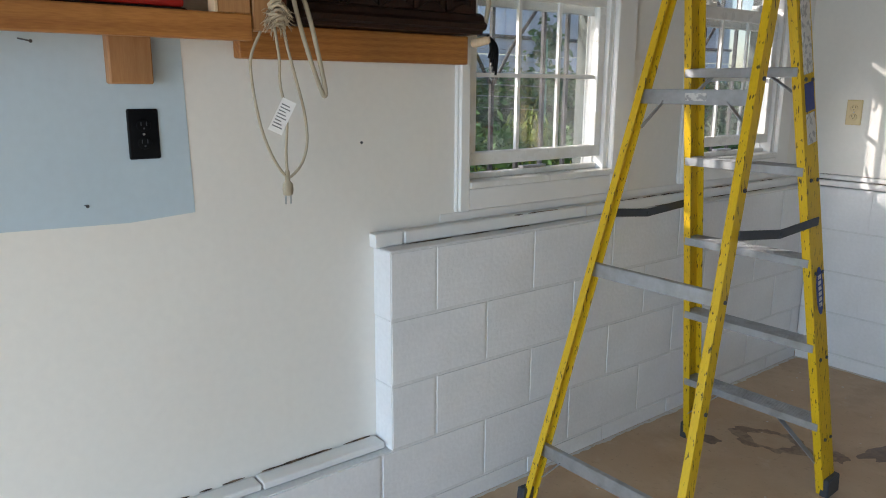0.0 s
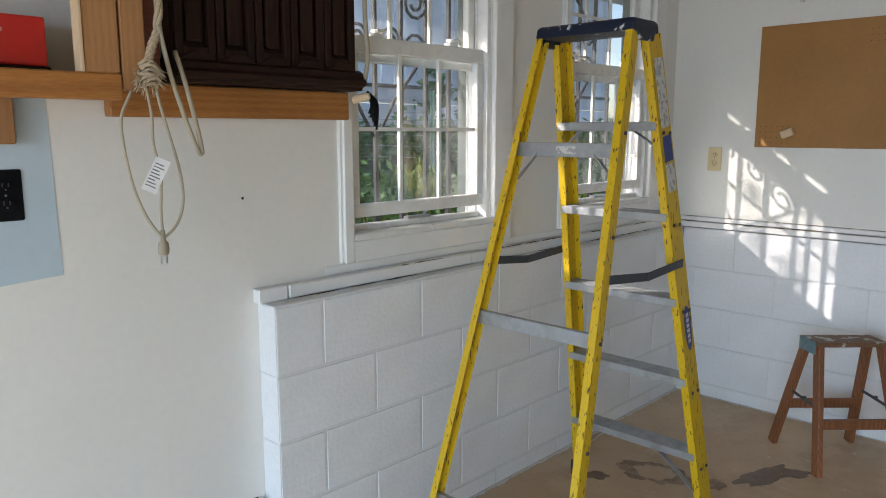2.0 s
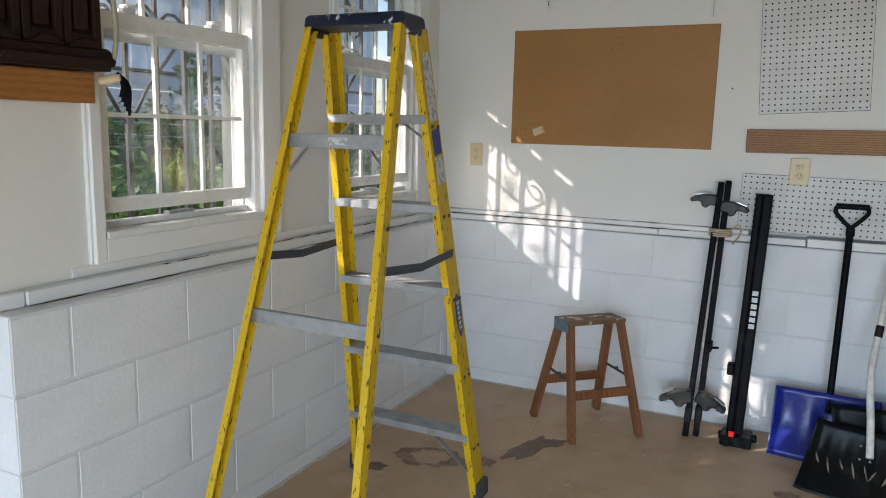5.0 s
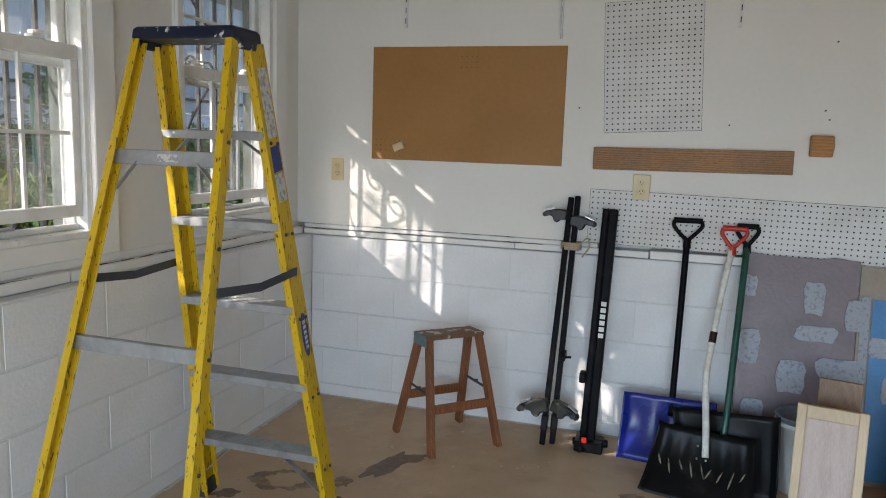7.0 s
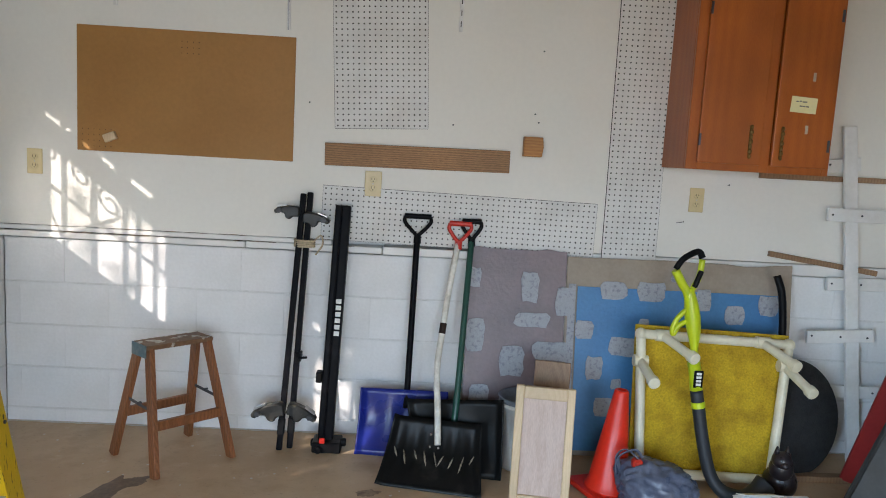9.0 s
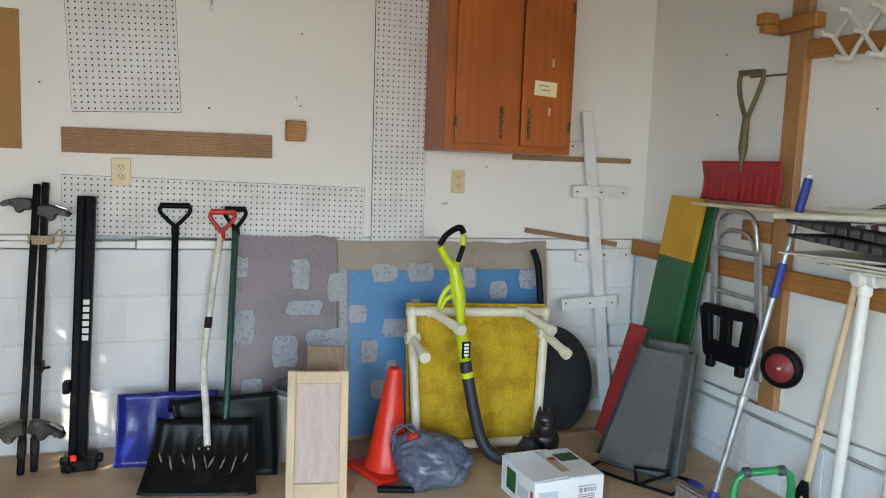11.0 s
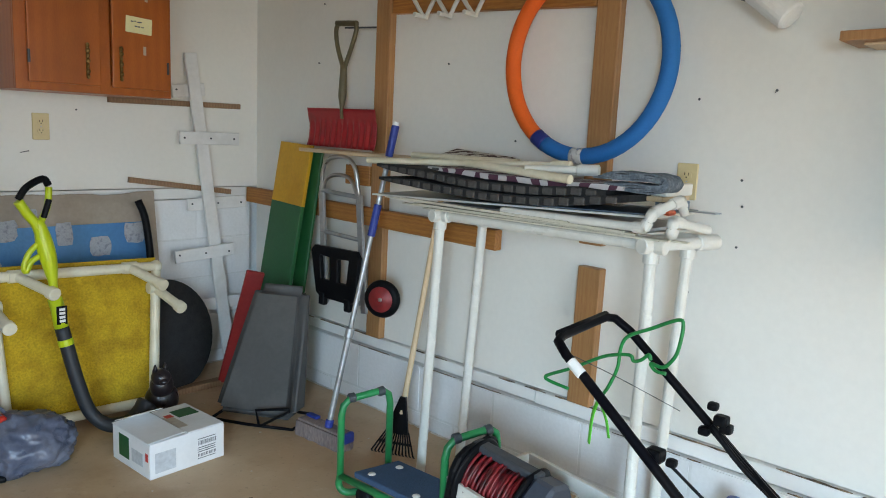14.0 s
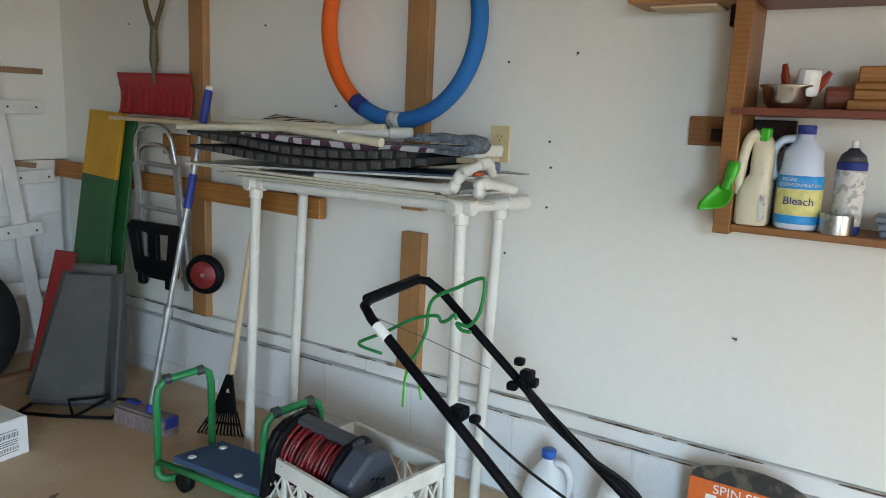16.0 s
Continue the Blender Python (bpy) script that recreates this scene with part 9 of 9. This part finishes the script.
def cracks(name, a, b, deep, share, seed, thick=0.0022):
    """Broken dark gaps where the paint has opened along a joint."""
    rng = random.Random(seed)
    a, b, deep = Vector(a), Vector(b), Vector(deep)
    way, total = (b - a).normalized(), (b - a).length
    bm = bmesh.new()
    s = 0.0
    while s < total - 0.02:
        long = rng.uniform(0.03, 0.22)
        e = min(total, s + long)
        if rng.random() < share:
            n = max(2, int((e - s) / 0.025))
            prev = None
            for k in range(n + 1):
                p = a + way * (s + (e - s) * k / n)
                h = thick * rng.uniform(0.35, 1.3) * (0.3 if k in (0, n) else 1.0)
                z = rng.uniform(-0.0008, 0.0008)
                ring = [bm.verts.new(p + Vector((0, 0, z - h))), bm.verts.new(p + Vector((0, 0, z + h))), bm.verts.new(p - deep + Vector((0, 0, z + h))), bm.verts.new(p - deep + Vector((0, 0, z - h)))]
                if prev:
                    for j in range(4):
                        bm.faces.new((prev[j], prev[(j + 1) % 4], ring[(j + 1) % 4], ring[j]))
                prev = ring
        s = e + rng.uniform(0.0, 0.05)
    bmesh.ops.recalc_face_normals(bm, faces=bm.faces)
    structure(name, bm, CRACK, "dark broken cracks in the paint along the plate")


cracks("trim_crack_1", (0.0, -0.0045, 0.915), (2.15, -0.0045, 0.915), (0, -0.006, 0), 0.75, 3)
cracks("trim_crack_2", (0.0, -0.001, 0.940), (1.5, -0.001, 0.941), (0, -0.004, 0), 0.5, 4, 0.0015)
cracks("trim_crack_3", (-0.052, -2.40, 0.9265), (-0.052, -0.02, 0.9265), (-0.004, 0, 0), 0.7, 5, 0.0014)
cracks("trim_crack_4", (4.2575, -0.05, 0.3245), (4.2575, -3.9, 0.3255), (-0.005, 0, 0), 0.8, 6, 0.0020)
cracks("trim_crack_5", (4.2335, -0.1, 0.2735), (4.2335, -3.9, 0.2735), (-0.005, 0, 0), 0.5, 7, 0.0014)
cracks("trim_crack_6", (-0.0535, -2.46, 0.8855), (-0.0535, -0.02, 0.8855), (-0.003, 0, 0), 0.6, 8, 0.0014)
cracks("trim_crack_7", (-0.088, -3.6, 0.295), (-0.088, -2.5, 0.295), (-0.002, 0, 0), 0.95, 9, 0.003)

# ---------------------------------------------------------------- painted concrete blocks, piece by piece
def block_mesh(name, length, high, deep, tight=0.0):
    """One block lying along x, front at y = 0, lower left front corner at the origin."""
    bm = bmesh.new()
    bed = 0.0025 if not tight else 0.0042
    box(bm, 0.0025 - tight, 0.0, bed, length - 0.0025 + tight, deep, high - bed)
    bmesh.ops.bevel(bm, geom=[e for e in bm.edges if all(abs(v.co.y) < 1e-5 for v in e.verts) and (not tight or abs(e.verts[0].co.z - e.verts[1].co.z) < 1e-5)], offset=0.0035 if not tight else 0.002, segments=2, affect="EDGES")
    mesh = bpy.data.meshes.new(name)
    bm.to_mesh(mesh)
    bm.free()
    mesh.materials.append(BLOCK_PAINT)
    return mesh


BLOCKS = {}
_rng = random.Random(8)


def lay(parent, start, way, depth_way, z, length, high, deep, tight=0.0):
    key = (round(length, 3), round(high, 3), deep, tight)
    if key not in BLOCKS:
        BLOCKS[key] = block_mesh("block", length, high, deep, tight)
    ob = new("block", BLOCKS[key])
    ob.parent = parent
    m = Matrix((Vector(way), Vector(depth_way), Vector((0, 0, 1)))).transposed()
    if m.determinant() < 0:
        m = Matrix((-Vector(way), Vector(depth_way), Vector((0, 0, 1)))).transposed()
        start = Vector(start) + Vector(way) * length
    m = m.to_4x4()
    m.translation = Vector(start) + Vector(depth_way) * _rng.uniform(0.0, 0.0012) + Vector((0, 0, z))
    ob.matrix_world = m


def course(parent, origin, way, depth_way, s0, s1, z0, z1, joint, deep, tight=0.0):
    """Blocks from s0 to s1 along the wall, with a joint at the place named."""
    cuts = [s0]
    k = joint + math.ceil((s0 + 0.03 - joint) / 0.4064) * 0.4064
    while k < s1 - 0.03:
        cuts.append(k)
        k += 0.4064
    cuts.append(s1)
    for a, b in zip(cuts, cuts[1:]):
        lay(parent, Vector(origin) + Vector(way) * a, way, depth_way, z0, b - a, z1 - z0, deep, tight)


ZS = [0.0, 0.068, 0.271, 0.474, 0.677, 0.88]
for i in range(5):
    off = 0.0 if i % 2 == 0 else 0.2032
    # west: along +y from the pilaster to the corner; the low courses run on south
    s0 = -2.485 if i >= 2 else SOUTH + 0.01
    course(wall_west, (0, 0, 0), (0, 1, 0), (-1, 0, 0), s0, 0.0, ZS[i], ZS[i + 1], -2.319 + off, 0.088)
    course(wall_north, (0, 0, 0), (1, 0, 0), (0, 1, 0), 0.0, 4.235, ZS[i], ZS[i + 1], 0.27 + off, 0.088, 0.0021)
    if i < 2:
        course(wall_east, (4.235, 0, 0), (0, -1, 0), (1, 0, 0), 0.0, -SOUTH - 0.01, ZS[i], ZS[i + 1], 0.33 + off, 0.09)
bm = bmesh.new()
box(bm, WX + 0.001, -2.48, 0.0, -0.0035, 0.0, 0.879)
box(bm, WX + 0.001, SOUTH, 0.0, -0.0036, -2.48, 0.270)
structure("mortar_west", bm, MORTAR, "painted joints of the west block wall")
bm = bmesh.new()
box(bm, -0.003, 0.0075, 0.0, 4.236, 0.089, 0.879)
structure("mortar_north", bm, MORTAR, "painted joints of the north block wall")
bm = bmesh.new()
box(bm, 4.2385, SOUTH, 0.0, 4.329, 0.003, 0.270)
structure("mortar_east", bm, MORTAR, "painted joints of the east footing")
